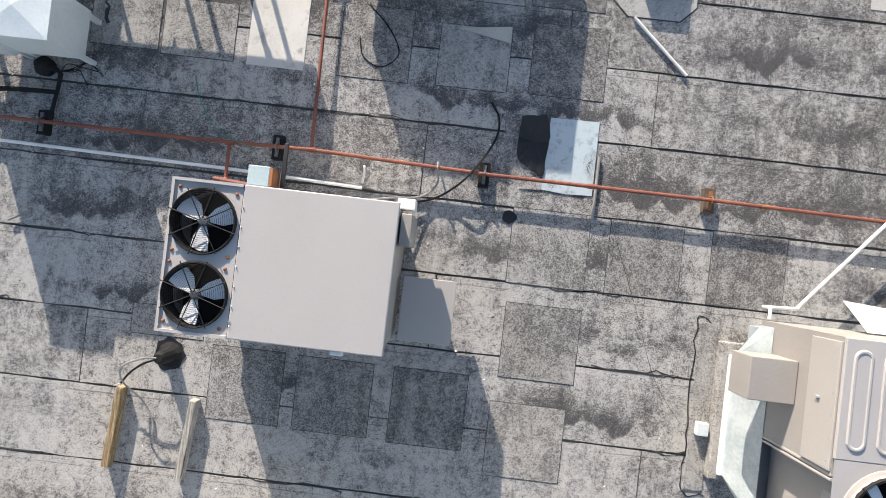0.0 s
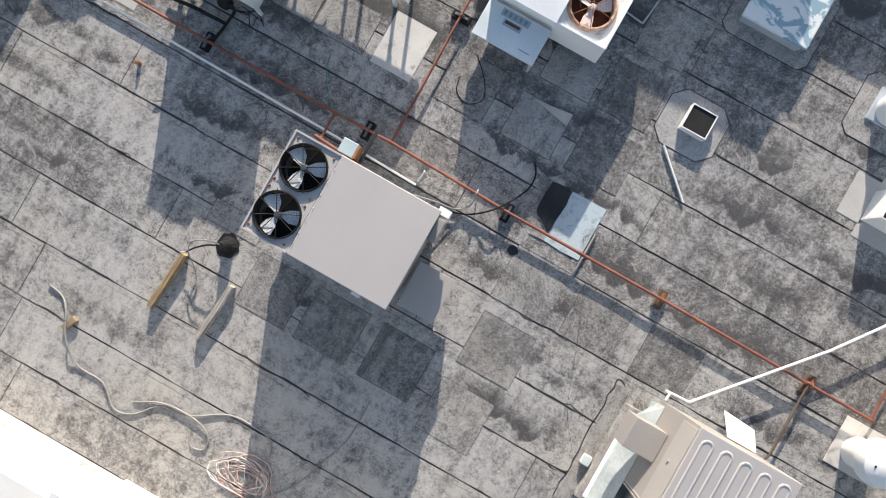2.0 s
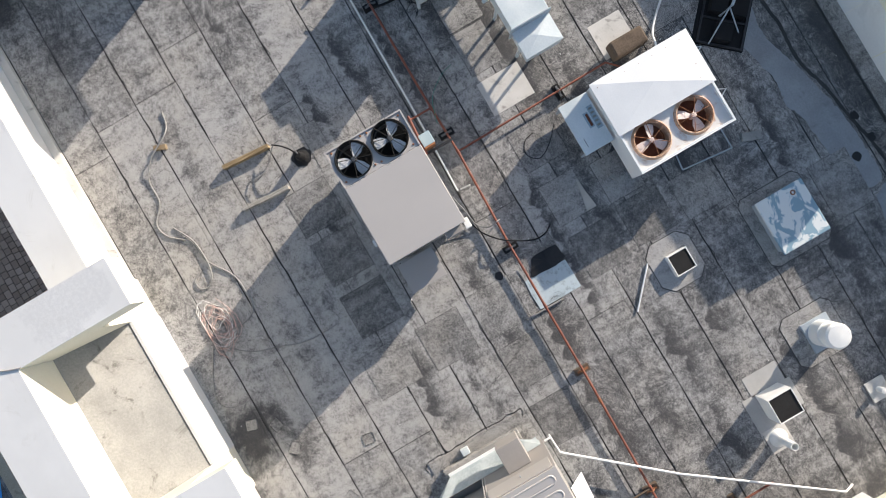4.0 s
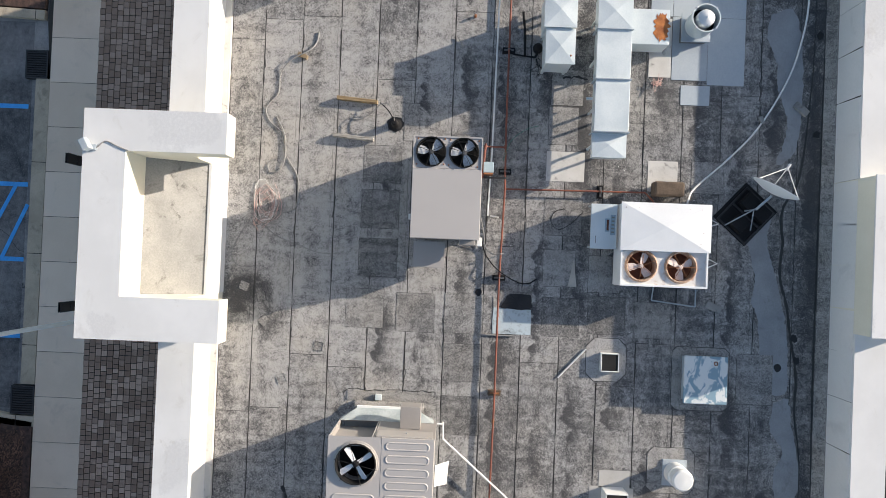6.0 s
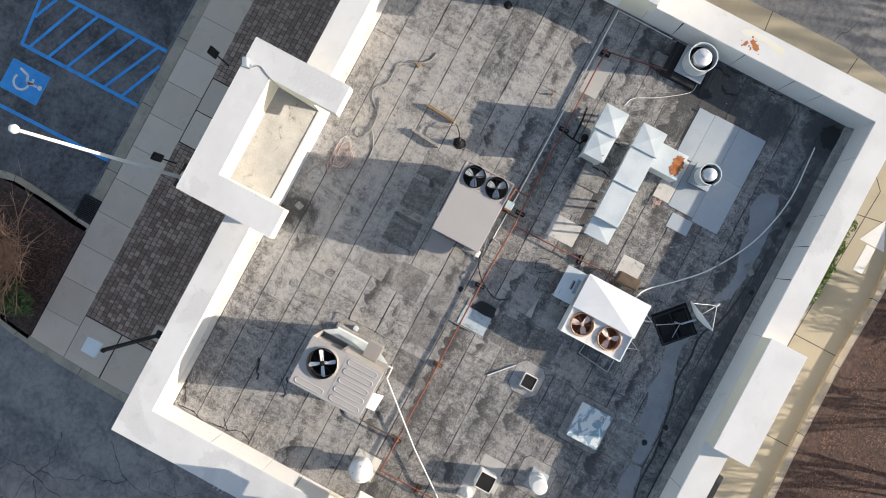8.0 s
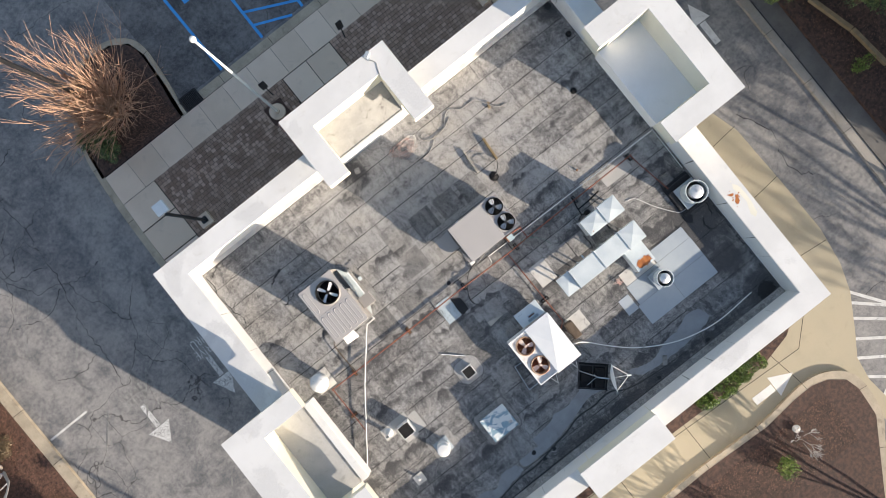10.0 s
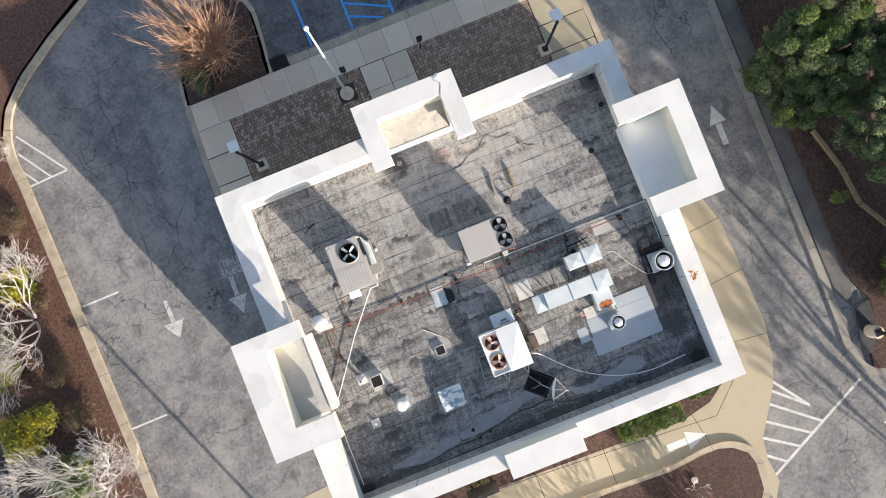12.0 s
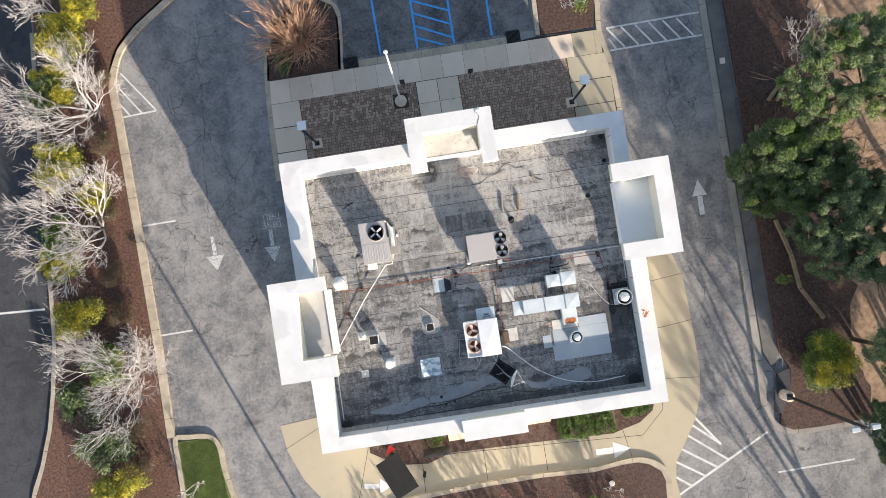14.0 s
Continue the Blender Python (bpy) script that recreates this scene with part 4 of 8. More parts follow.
bolts(lid_b, [(1.1 + rng.random() * 0.9, by0 + 0.1 + rng.random() * 0.5) for _ in range(14)], bz + 0.035, M_RUST, 0.012)
bolts(lid_b, [(bx1 - 0.1, by0 + 0.2 + 0.3 * k) for k in range(7)], bz + 0.035, M_RUST, 0.01)

# beige single-fan unit with a ribbed lid
cx0, cx1, cy0, cy1, cz = -4.90, -3.38, 0.28, 2.62, 6.92
unit_c = thing("rooftop_unit", (-4.1, 1.45, ROOF), "beige air-conditioning unit with one fan and ribbed lid", "air conditioner")
part("kerb_frame", Shape().box(cx0 + 0.1, cx1 - 0.06, cy0 + 0.1, cy1 - 0.1, ROOF - 0.005, ROOF + 0.42), M_SHEET, unit_c)
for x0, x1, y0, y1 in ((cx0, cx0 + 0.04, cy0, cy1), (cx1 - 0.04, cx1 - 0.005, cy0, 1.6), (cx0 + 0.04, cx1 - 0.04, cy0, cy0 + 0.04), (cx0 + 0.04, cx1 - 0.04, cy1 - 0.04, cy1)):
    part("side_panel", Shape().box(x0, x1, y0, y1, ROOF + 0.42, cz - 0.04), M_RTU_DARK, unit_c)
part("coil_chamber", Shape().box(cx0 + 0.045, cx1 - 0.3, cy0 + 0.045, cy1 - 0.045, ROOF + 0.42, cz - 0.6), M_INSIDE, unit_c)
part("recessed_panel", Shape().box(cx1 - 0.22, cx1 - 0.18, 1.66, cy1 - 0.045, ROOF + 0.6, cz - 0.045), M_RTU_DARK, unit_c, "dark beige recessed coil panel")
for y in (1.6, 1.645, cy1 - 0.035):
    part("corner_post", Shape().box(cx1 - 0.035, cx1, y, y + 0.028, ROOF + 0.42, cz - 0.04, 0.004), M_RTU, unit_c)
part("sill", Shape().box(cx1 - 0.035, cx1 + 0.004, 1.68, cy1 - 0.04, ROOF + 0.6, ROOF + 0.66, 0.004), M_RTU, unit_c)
door_c = part("access_panel", Shape().box(cx1 - 0.004, cx1 + 0.022, 0.33, 1.58, cz - 0.52, cz - 0.045, 0.006), M_RTU_SUN_TONED, unit_c, "pale beige access panel")
for k in range(6):
    part("screw", Shape().box(cx1 + 0.02, cx1 + 0.03, 0.386 + 0.22 * k, 0.396 + 0.22 * k, cz - 0.095, cz - 0.085), M_SHEET, door_c)
part("latch", Shape().box(cx1 + 0.02, cx1 + 0.045, 0.91, 0.93, cz - 0.34, cz - 0.28, 0.003), M_SHEET, door_c)
fx, fy, fr = -3.97, 1.99, 0.43
sh = Shape()
plate(sh, cx0, cx1, 1.45, cy1, fx, fy, fr, cz - 0.4, cz)
part("fan_deck", sh, M_RTU, unit_c)
part("top_panel", Shape().box(cx0, cx1, cy0, 1.45, cz - 0.04, cz, 0.01), M_RTU, unit_c)


def rib(x0, x1, y0, y1, z, parent):
    """A raised oblong pressed into sheet metal."""
    long_x = (x1 - x0) > (y1 - y0)
    r = min(x1 - x0, y1 - y0) / 2
    outline = []
    for k in range(20):
        a = 2 * math.pi * k / 20
        ux, uy = math.cos(a), math.sin(a)
        px = (x1 - r if ux > 0 else x0 + r) if long_x else (x0 + x1) / 2
        py = (y0 + y1) / 2 if long_x else (y1 - r if uy > 0 else y0 + r)
        outline.append((px, py, ux, uy))
    s2 = Shape()
    levels = [(r, z), (r - 0.012, z + 0.014), (r - 0.03, z + 0.014), (r - 0.04, z + 0.006)]
    rings = [[s2.bm.verts.new((px + q * ux, py + q * uy, h)) for px, py, ux, uy in outline] for q, h in levels]
    for a, b in zip(rings, rings[1:]):
        for k in range(20):
            s2.bm.faces.new((a[k], a[(k + 1) % 20], b[(k + 1) % 20], b[k]))
    s2.bm.faces.new(rings[-1])
    part("rib", s2, M_RTU, parent)


for k in range(5):
    rib(cx0 + 0.08 + 0.29 * k, cx0 + 0.28 + 0.29 * k, cy0 + 0.1, 1.36, cz, unit_c)
rib(cx0 + 0.06, cx0 + 0.27, 1.55, cy1 - 0.12, cz, unit_c)
part("fan_collar", Shape().spin(fx, fy, [(fr + 0.015, cz), (fr + 0.075, cz), (fr + 0.07, cz + 0.012), (fr + 0.035, cz + 0.03), (fr + 0.02, cz + 0.06), (fr + 0.008, cz + 0.058), (fr + 0.015, cz)], 36), M_RTU_DARK, unit_c, "flared fan collar", smooth=True)
fan(unit_c, fx, fy, cz + 0.03, fr, 4, 0.62, M_GREY_BLADE, M_BLACK, M_BLACK, 2, 6, 1.12, 0.75)
sh = Shape()
v = [sh.bm.verts.new(p) for p in ((cx1 + 0.003, 0.34, 5.62), (cx1 + 0.003, 2.6, 5.62), (-3.2, 2.26, 5.1), (-3.2, 0.78, 5.1), (cx1 + 0.003, 0.34, 5.32), (cx1 + 0.003, 2.6, 5.32), (-3.21, 2.26, 5.06), (-3.21, 0.78, 5.06))]
for f in ((0, 1, 2, 3), (0, 3, 7, 4), (1, 5, 6, 2), (4, 5, 1, 0), (3, 2, 6, 7), (7, 6, 5, 4)):
    sh.bm.faces.new([v[k] for k in f])
part("rain_skirt", sh, M_GALV_DULL, unit_c, "sloped galvanised rain skirt")
part("skirt_lip", Shape().box(-3.22, -3.15, 0.76, 2.28, 5.05, 5.1, 0.004), M_RTU_WHITE, unit_c)
part("kerb_coating", Shape().box(-3.44, -3.06, 0.62, 2.36, ROOF - 0.004, ROOF + 0.14, 0.02), M_PATCH, unit_c, "felt-covered kerb below the skirt")
part("bracket", Shape().box(-3.02, -2.88, 1.68, 1.84, ROOF + 0.0, ROOF + 0.12, 0.005), M_GALV, unit_c)
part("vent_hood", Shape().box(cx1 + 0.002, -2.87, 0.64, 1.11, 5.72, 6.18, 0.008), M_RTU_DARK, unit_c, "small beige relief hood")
part("flashing", Shape().box(-3.06, -2.82, 0.42, 2.56, ROOF - 0.002, ROOF + 0.015), M_PATCH, unit_c)
sh = Shape()
v = [sh.bm.verts.new(p) for p in ((-4.82, 0.26, 5.8), (-4.3, 0.26, 5.85), (-4.38, -0.06, 5.25), (-4.95, -0.02, 5.25), (-4.82, 0.25, 5.79), (-4.3, 0.25, 5.84), (-4.38, -0.07, 5.24), (-4.95, -0.03, 5.24))]
for f in ((0, 1, 2, 3), (7, 6, 5, 4), (0, 4, 5, 1), (1, 5, 6, 2), (2, 6, 7, 3), (3, 7, 4, 0)):
    sh.bm.faces.new([v[k] for k in f])
part("loose_panel", sh, M_PVC, unit_c, "loose white access panel")
part("drain_pipe", Shape().tube([(-3.45, 0.25, 5.35), (-3.45, 0.12, 5.35), (-3.45, 0.12, 5.18), (-3.85, 0.1, 5.18)], 0.022, 8), M_PVC, unit_c)

# kitchen make-up air boxes
box_unit = thing("duct_box", (6.2, -2.33, ROOF), "galvanised metal hood with two creased lids", "duct")
part("body", Shape().box(6.17, 6.94, -2.62, -1.92, 5.24, 6.02), M_GALV, box_unit)
for x in (5.4, 6.08, 6.24, 6.88):
    for y in (-2.56, -2.02):
        part("leg", Shape().box(x - 0.03, x + 0.03, y - 0.03, y + 0.03, ROOF - 0.005, 5.24), M_GALV, box_unit)
part("lid", Shape().hip(6.15, 6.98, -2.66, -1.89, 6.022, 6.05, 6.09), M_GALV, box_unit)
part("body", Shape().box(5.33, 6.165, -2.6, -1.98, 5.22, 5.96), M_GALV, box_unit)
part("lid", Shape().hip(5.3, 6.145, -2.65, -1.95, 5.962, 5.99, 6.03), M_GALV, box_unit)
part("rust_spot", Shape().spin(5.5, -2.54, [(0.0005, 6.0), (0.03, 6.0), (0.0005, 6.02)], 7), M_RUST, box_unit)
duct = thing("air_duct", (5.1, -3.6, ROOF), "long galvanised sheet-metal duct with folded joints", "duct")
for x0, x1, z, lid in ((6.24, 7.04, 5.88, "hip"), (5.04, 6.22, 5.84, ""), (3.78, 5.02, 5.84, ""), (3.18, 3.76, 5.7, "hip")):
    part("segment", Shape().box(x0 + 0.01, x1 - 0.01, -3.98, -3.22, 5.42, z - 0.03, 0.008), M_GALV, duct)
    if lid:
        part("lid", Shape().hip(x0, x1, -4.01, -3.19, z - 0.028, z, z + 0.04), M_GALV, duct)
    else:
        part("lid", Shape().box(x0, x1, -4.01, -3.19, z - 0.028, z, 0.006), M_GALV, duct)
for x in (6.23, 5.03, 3.77):
    part("joint", Shape().box(x - 0.012, x + 0.012, -4.04, -3.16, 5.4, 5.885, 0.004), M_SHEET, duct, "folded duct joint")
for x in (3.5, 4.4, 5.6, 6.6):
    for y in (-3.95, -3.25):
        part("leg", Shape().box(x - 0.025, x + 0.025, y - 0.025, y + 0.025, ROOF - 0.005, 5.43), M_GALV, duct)
part("bracket", Shape().box(4.6, 4.66, -3.2, -3.05, 5.5, 5.54), M_GALV, duct)
elbow = thing("duct_elbow", (6.4, -4.5, ROOF), "galvanised duct branch with a flaking rust patch", "duct")
part("body", Shape().box(5.98, 6.84, -4.98, -4.05, ROOF + 0.15, 5.6, 0.01), M_GALV, elbow)
rng = random.Random(3)
outline = [(6.42 + (0.24 + 0.15 * rng.random()) * math.cos(2 * math.pi * k / 44) * 1.05, -4.78 + (0.13 + 0.1 * rng.random()) * math.sin(2 * math.pi * k / 44)) for k in range(44)]
part("rust_patch", Shape().prism(outline, 5.6, 5.606), M_RUST_FLAKE, elbow, "flaking orange rust")
for x in (6.05, 6.78):
    part("leg", Shape().box(x - 0.02, x + 0.02, -4.9, -4.86, ROOF - 0.005, ROOF + 0.16), M_GALV, elbow)


def exhaust_fan(cx, cy, top, r, label):
    """An upblast kitchen fan: square base, wind band, dome."""
    ob = thing("exhaust_fan", (cx, cy, ROOF), label, "exhaust fan", "kitchen exhaust fans")
    part("base", Shape().box(cx - r * 0.95, cx + r * 0.95, cy - r * 0.95, cy + r * 0.95, ROOF - 0.005, ROOF + 0.22, 0.01), M_HUB, ob, "greasy dark curb")
    part("skirt", Shape().box(cx - r * 1.08, cx + r * 1.08, cy - r * 1.08, cy + r * 1.08, ROOF + 0.22, ROOF + 0.27, 0.008), M_SHEET, ob)
    part("wind_band", Shape().spin(cx, cy, [(r * 0.72, ROOF + 0.27), (r * 0.95, ROOF + 0.36), (r, ROOF + 0.5), (r, top - 0.06), (r * 1.04, top - 0.04), (r * 1.04, top), (r * 0.96, top), (r * 0.95, top - 0.3), (r * 0.6, top - 0.32)], 32), M_GALV, ob, smooth=True)
    part("motor_dome", Shape().spin(cx, cy, [(r * 0.62, top - 0.32), (r * 0.64, top - 0.05), (r * 0.6, top), (r * 0.35, top + 0.05), (r * 0.1, top + 0.06), (r * 0.1, top + 0.085), (0.0005, top + 0.09)], 28), M_STEEL, ob, "bright spun-aluminium motor dome", smooth=True)
    part("throat", Shape().spin(cx, cy, [(r * 0.63, top - 0.31), (r * 0.94, top - 0.31), (r * 0.94, top - 0.3), (r * 0.63, top - 0.3)], 28), M_INSIDE, ob)
    for k in range(4):
        a = math.pi / 4 + k * math.pi / 2
        part("clip", Shape().box(-0.02, 0.02, -0.015, 0.015, top - 0.06, top + 0.02, 0.0, a, (cx + r * 1.03 * math.cos(a), cy + r * 1.03 * math.sin(a), 0)), M_STEEL, ob)
    return ob


exhaust_fan(9.68, -3.86, 5.9, 0.44, "spun-aluminium exhaust fan on greasy curb by the parapet")
exhaust_fan(6.6, -5.78, 5.8, 0.33, "spun-aluminium exhaust fan standing on grey sheet metal")
s = Shape()
s.box(9.0, 9.25, -4.2, -3.4, ROOF - 0.005, ROOF + 0.16, 0.01)
single("grease_tray", s, M_BLACK_STEEL, "black grease tray beside the exhaust fan", "tray")
curb_pad = thing("grease_curb", (9.6, -3.7, ROOF), "black greasy felt curb round the exhaust fan", "curb")
part("pad", Shape().box(8.98, 10.2, -4.55, -3.05, ROOF - 0.003, ROOF + 0.035, 0.015), M_TAR, curb_pad, "grease-soaked pad")
part("box", Shape().box(9.15, 9.6, -3.05, -2.62, ROOF - 0.003, ROOF + 0.12, 0.02), M_PATCH_DARK, curb_pad, "felt-covered block")
for k in range(4):
    part("rail", Shape().box(9.05 + 0.02 * k, 10.15, -4.5 + 0.42 * k, -4.44 + 0.42 * k, ROOF + 0.036, ROOF + 0.09), M_BLACK_STEEL, curb_pad)

# sheet-metal field under the second fan
sheet = thing("sheet_metal_field", (6.9, -5.9, ROOF), "dull grey sheet-metal panels lying on the felt", "metal sheet")
for x0, x1, y0, y1 in ((5.25, 6.95, -7.13, -6.2), (6.96, 8.66, -7.13, -6.2), (5.35, 6.95, -6.19, -5.3), (6.96, 8.66, -6.19, -5.3), (6.96, 8.64, -5.29, -4.74)):
    part("panel", Shape().box(x0, x1, y0, y1, ROOF - 0.004, ROOF + 0.014, 0.004), M_SHEET, sheet)
s = Shape()
s.box(5.4, 6.9, -5.28, -4.72, ROOF - 0.003, ROOF + 0.012, 0.003)
single("pale_patch", s, M_PALE_COAT, "pale coated patch below the rusty duct", "roof patch")
s = Shape()
s.box(4.72, 5.22, -6.28, -5.55, ROOF - 0.003, ROOF + 0.012, 0.003)
single("sheet_offcut", s, M_SHEET, "small grey sheet-metal offcut on the felt", "metal sheet")

# skylight, hatches, vents
sky_l = thing("skylight", (-2.14, -6.31, ROOF), "square curb skylight with peeling blue-white coating", "skylight")
part("curb", Shape().box(-2.68, -1.6, -6.8, -5.83, ROOF - 0.005, 5.14, 0.01), M_SHEET, sky_l)
n = Nodes("peeling_coating")
flakes = n.span(n.noise(2.2, 7.0, 0.62, n.stretch(1.0, 1.5, 1.0), 0.8), 0.47, 0.53)
M_PEEL = n.done(n.mix(flakes, (0.24, 0.37, 0.45), (0.70, 0.73, 0.72)), 0.6)
part("cover", Shape().box(-2.73, -1.55, -6.85, -5.78, 5.141, 5.2, 0.02), M_PEEL, sky_l, "flat cover with peeling paint")
part("eyelet", Shape().ring(-1.72, -6.55, 5.205, 0.045, 0.012, 14, 5), M_RUST, sky_l)


def open_vent(x0, x1, y0, y1, top, name, label):
    """A square curb with a pale rim and a black screen inside."""
    ob = thing(name, ((x0 + x1) / 2, (y0 + y1) / 2, ROOF), label, "roof vent")
    sh = Shape()
    w = 0.022
    for a, b, c, d in ((x0, x1, y0, y0 + w), (x0, x1, y1 - w, y1), (x0, x0 + w, y0 + w, y1 - w), (x1 - w, x1, y0 + w, y1 - w)):
        sh.box(a, b, c, d, ROOF - 0.005, top, 0.006)
    part("rim", sh, M_PVC, ob, "white metal rim")
    part("screen", Shape().box(x0 + w, x1 - w, y0 + w, y1 - w, ROOF - 0.005, top - 0.018), M_INSIDE, ob, "black screen")
    return ob


open_vent(-2.06, -1.6, -4.21, -3.76, 5.06, "low_vent", "low square roof vent with black screen, white rim")
open_vent(-5.5, -4.96, -4.46, -3.92, 5.4, "square_vent", "tall white square roof vent with black screen")
cap = thing("cap_vent", (-4.52, -5.72, ROOF), "white round cap vent on a square metal base", "roof vent")
part("base", Shape().box(-4.85, -4.2, -6.02, -5.42, ROOF - 0.005, ROOF + 0.05, 0.01), M_SHEET, cap)
part("flue", Shape().spin(-4.52, -5.72, [(0.27, ROOF + 0.05), (0.27, ROOF + 0.35), (0.24, ROOF + 0.36), (0.23, ROOF + 0.5)], 28), M_PVC, cap, smooth=True)
part("cap", Shape().spin(-4.52, -5.72, [(0.24, ROOF + 0.49), (0.26, ROOF + 0.5), (0.26, ROOF + 0.6), (0.22, ROOF + 0.64), (0.0005, ROOF + 0.66)], 28), M_PVC, cap, smooth=True)
dome = thing("dome_vent", (-6.75, -0.54, ROOF), "white spun dome vent on a pale square flashing", "roof vent")
part("flashing", Shape().box(-7.15, -6.35, -1.0, -0.15, ROOF - 0.003, ROOF + 0.02, 0.004, 0.0), M_PALE_COAT, dome)
part("neck", Shape().spin(-6.75, -0.54, [(0.26, ROOF + 0.02), (0.26, ROOF + 0.5)], 24), M_PVC, dome, smooth=True)
dome_top = part("dome", Shape().spin(-6.75, -0.54, [(0.3, ROOF + 0.42), (0.37, ROOF + 0.48), (0.38, ROOF + 0.6), (0.34, ROOF + 0.72), (0.22, ROOF + 0.8), (0.0005, ROOF + 0.83)], 28), M_PVC, dome, smooth=True)
bolts(dome_top, [(-6.75 + 0.22 * math.cos(a), -0.54 + 0.22 * math.sin(a)) for a in (0.4, 2.0, 3.5, 5.1)], ROOF + 0.795, M_BLACK, 0.016)
stack = thing("vent_pipe", (-5.95, -3.9, ROOF), "white plastic vent pipe with flared foot", "vent pipe")
part("pipe", Shape().spin(-5.95, -3.9, [(0.2, ROOF), (0.19, ROOF + 0.02), (0.1, ROOF + 0.1), (0.08, ROOF + 0.14), (0.08, ROOF + 0.6), (0.065, ROOF + 0.6), (0.065, ROOF + 0.4)], 20), M_PVC, stack, smooth=True)
part("foot", Shape().box(-6.2, -5.7, -4.15, -3.65, ROOF - 0.003, ROOF + 0.012, 0.003), M_PALE_COAT, stack)
stub = thing("pipe_box", (-6.1, -6.15, ROOF), "small white capped pipe on a square plate", "vent pipe")
part("plate", Shape().box(-6.32, -5.88, -6.36, -5.94, ROOF - 0.003, ROOF + 0.03, 0.008), M_PALE_COAT, stub)
part("pipe", Shape().spin(-6.1, -6.15, [(0.06, ROOF + 0.03), (0.06, ROOF + 0.2), (0.0005, ROOF + 0.21)], 14), M_PVC, stub)
for k, (x, y, r, h) in enumerate(((10.0, 4.3, 0.13, 0.25), (8.7, 2.35, 0.14, 0.22))):
    boot = thing("pipe_boot", (x, y, ROOF), "black rubber pipe boot on the felt", "pipe boot", "rubber pipe boots")
    part("collar", Shape().spin(x, y, [(r, ROOF), (r * 0.95, ROOF + 0.02), (r * 0.5, ROOF + 0.06), (r * 0.4, ROOF + h), (0.0005, ROOF + h)], 14), M_BLACK, boot, smooth=True)
boot = thing("pipe_boot", (3.95, 1.63, ROOF), "large black rubber boot with cables coming out", "pipe boot", "rubber pipe boots")
part("collar", Shape().spin(3.95, 1.63, [(0.17, ROOF), (0.165, ROOF + 0.015), (0.1, ROOF + 0.05), (0.08, ROOF + 0.3), (0.05, ROOF + 0.33), (0.0005, ROOF + 0.33)], 11), M_BLACK, boot)
rr = random.Random(31)
pad = [(3.96 + (0.2 + rr.uniform(-0.02, 0.025)) * math.cos(k * math.pi / 9), 1.63 + (0.21 + rr.uniform(-0.02, 0.025)) * math.sin(k * math.pi / 9)) for k in range(18)]
part("tar_pad", Shape().prism(pad, ROOF - 0.003, ROOF + 0.012), M_TAR, boot, "ragged black tar pad")
part("cable", Shape().tube(curve([(3.95, 1.63, ROOF + 0.3), (4.12, 1.64, ROOF + 0.42), (4.36, 1.78, ROOF + 0.4), (4.38, 2.0, ROOF + 0.26), (4.2, 2.24, ROOF + 0.08), (4.06, 2.5, ROOF + 0.03), (4.03, 2.72, ROOF + 0.02)]), 0.012, 6), M_CABLE, boot)
part("cable", Shape().tube(curve([(3.98, 1.65, ROOF + 0.28), (4.13, 1.72, ROOF + 0.34), (4.3, 1.86, ROOF + 0.3), (4.44, 2.02, ROOF + 0.2)]), 0.014, 6), M_BLACK, boot)
part("cable_end", Shape().tube(curve([(4.44, 2.02, ROOF + 0.2), (4.5, 2.05, ROOF + 0.19), (4.54, 2.07, ROOF + 0.18)]), 0.006, 5), M_STEEL, boot, "stripped bright wire end")

# satellite dish on a ballast frame
dish = thing("satellite_dish", (2.1, -7.2, ROOF), "white satellite dish on a black ballasted frame", "satellite dish")
DA = radians(-42)
part("mat", Shape().box(-0.6, 0.6, -0.54, 0.54, ROOF - 0.003, ROOF + 0.015, 0.004, DA, (2.02, -7.28, 0)), M_BLACK, dish, "black rubber mat")
sh = Shape()
for x0, x1, y0, y1 in ((-0.55, 0.55, -0.48, -0.44), (-0.55, 0.55, 0.44, 0.48), (-0.55, -0.51, -0.44, 0.44), (0.51, 0.55, -0.44, 0.44), (-0.02, 0.02, -0.44, 0.44)):
    sh.box(x0, x1, y0, y1, ROOF + 0.018, ROOF + 0.06, 0.0, DA, (1.98, -7.28, 0))
part("frame", sh, M_BLACK_STEEL, dish, "black angle-iron frame")
for px, py in ((-0.28, 0.0), (0.27, 0.2), (0.27, -0.22)):
    part("ballast_block", Shape().box(px - 0.19, px + 0.19, py - 0.17, py + 0.17, ROOF + 0.018, ROOF + 0.2, 0.01, DA, (1.98, -7.28, 0)), M_BLACK, dish, "dark concrete ballast block")
part("mast", Shape().tube([(2.1, -7.25, ROOF + 0.06), (2.1, -7.25, ROOF + 0.62), (2.42, -7.55, ROOF + 0.72)], 0.03, 8), M_SHEET, dish)
sh = Shape()
sh.tube([(1.72, -6.75, ROOF + 0.06), (2.1, -7.25, ROOF + 0.5)], 0.016, 6)
sh.tube([(1.62, -7.4, ROOF + 0.06), (2.1, -7.25, ROOF + 0.5)], 0.016, 6)
part("brace", sh, M_SHEET, dish)
axis = Vector((0.87, -0.44, 0.2)).normalized()
turn = axis.to_track_quat("Z", "Y").to_matrix().to_4x4()
sh = Shape()
sh.spin(0, 0, [(0.0005, -0.015), (0.3, 0.03), (0.56, 0.13), (0.565, 0.14), (0.545, 0.14), (0.3, 0.045), (0.0005, 0.0)], 32)
bmesh.ops.transform(sh.bm, matrix=Matrix.Translation((2.48, -7.58, ROOF + 0.72)) @ turn, verts=sh.bm.verts)
part("reflector", sh, M_RTU_WHITE, dish, smooth=True)
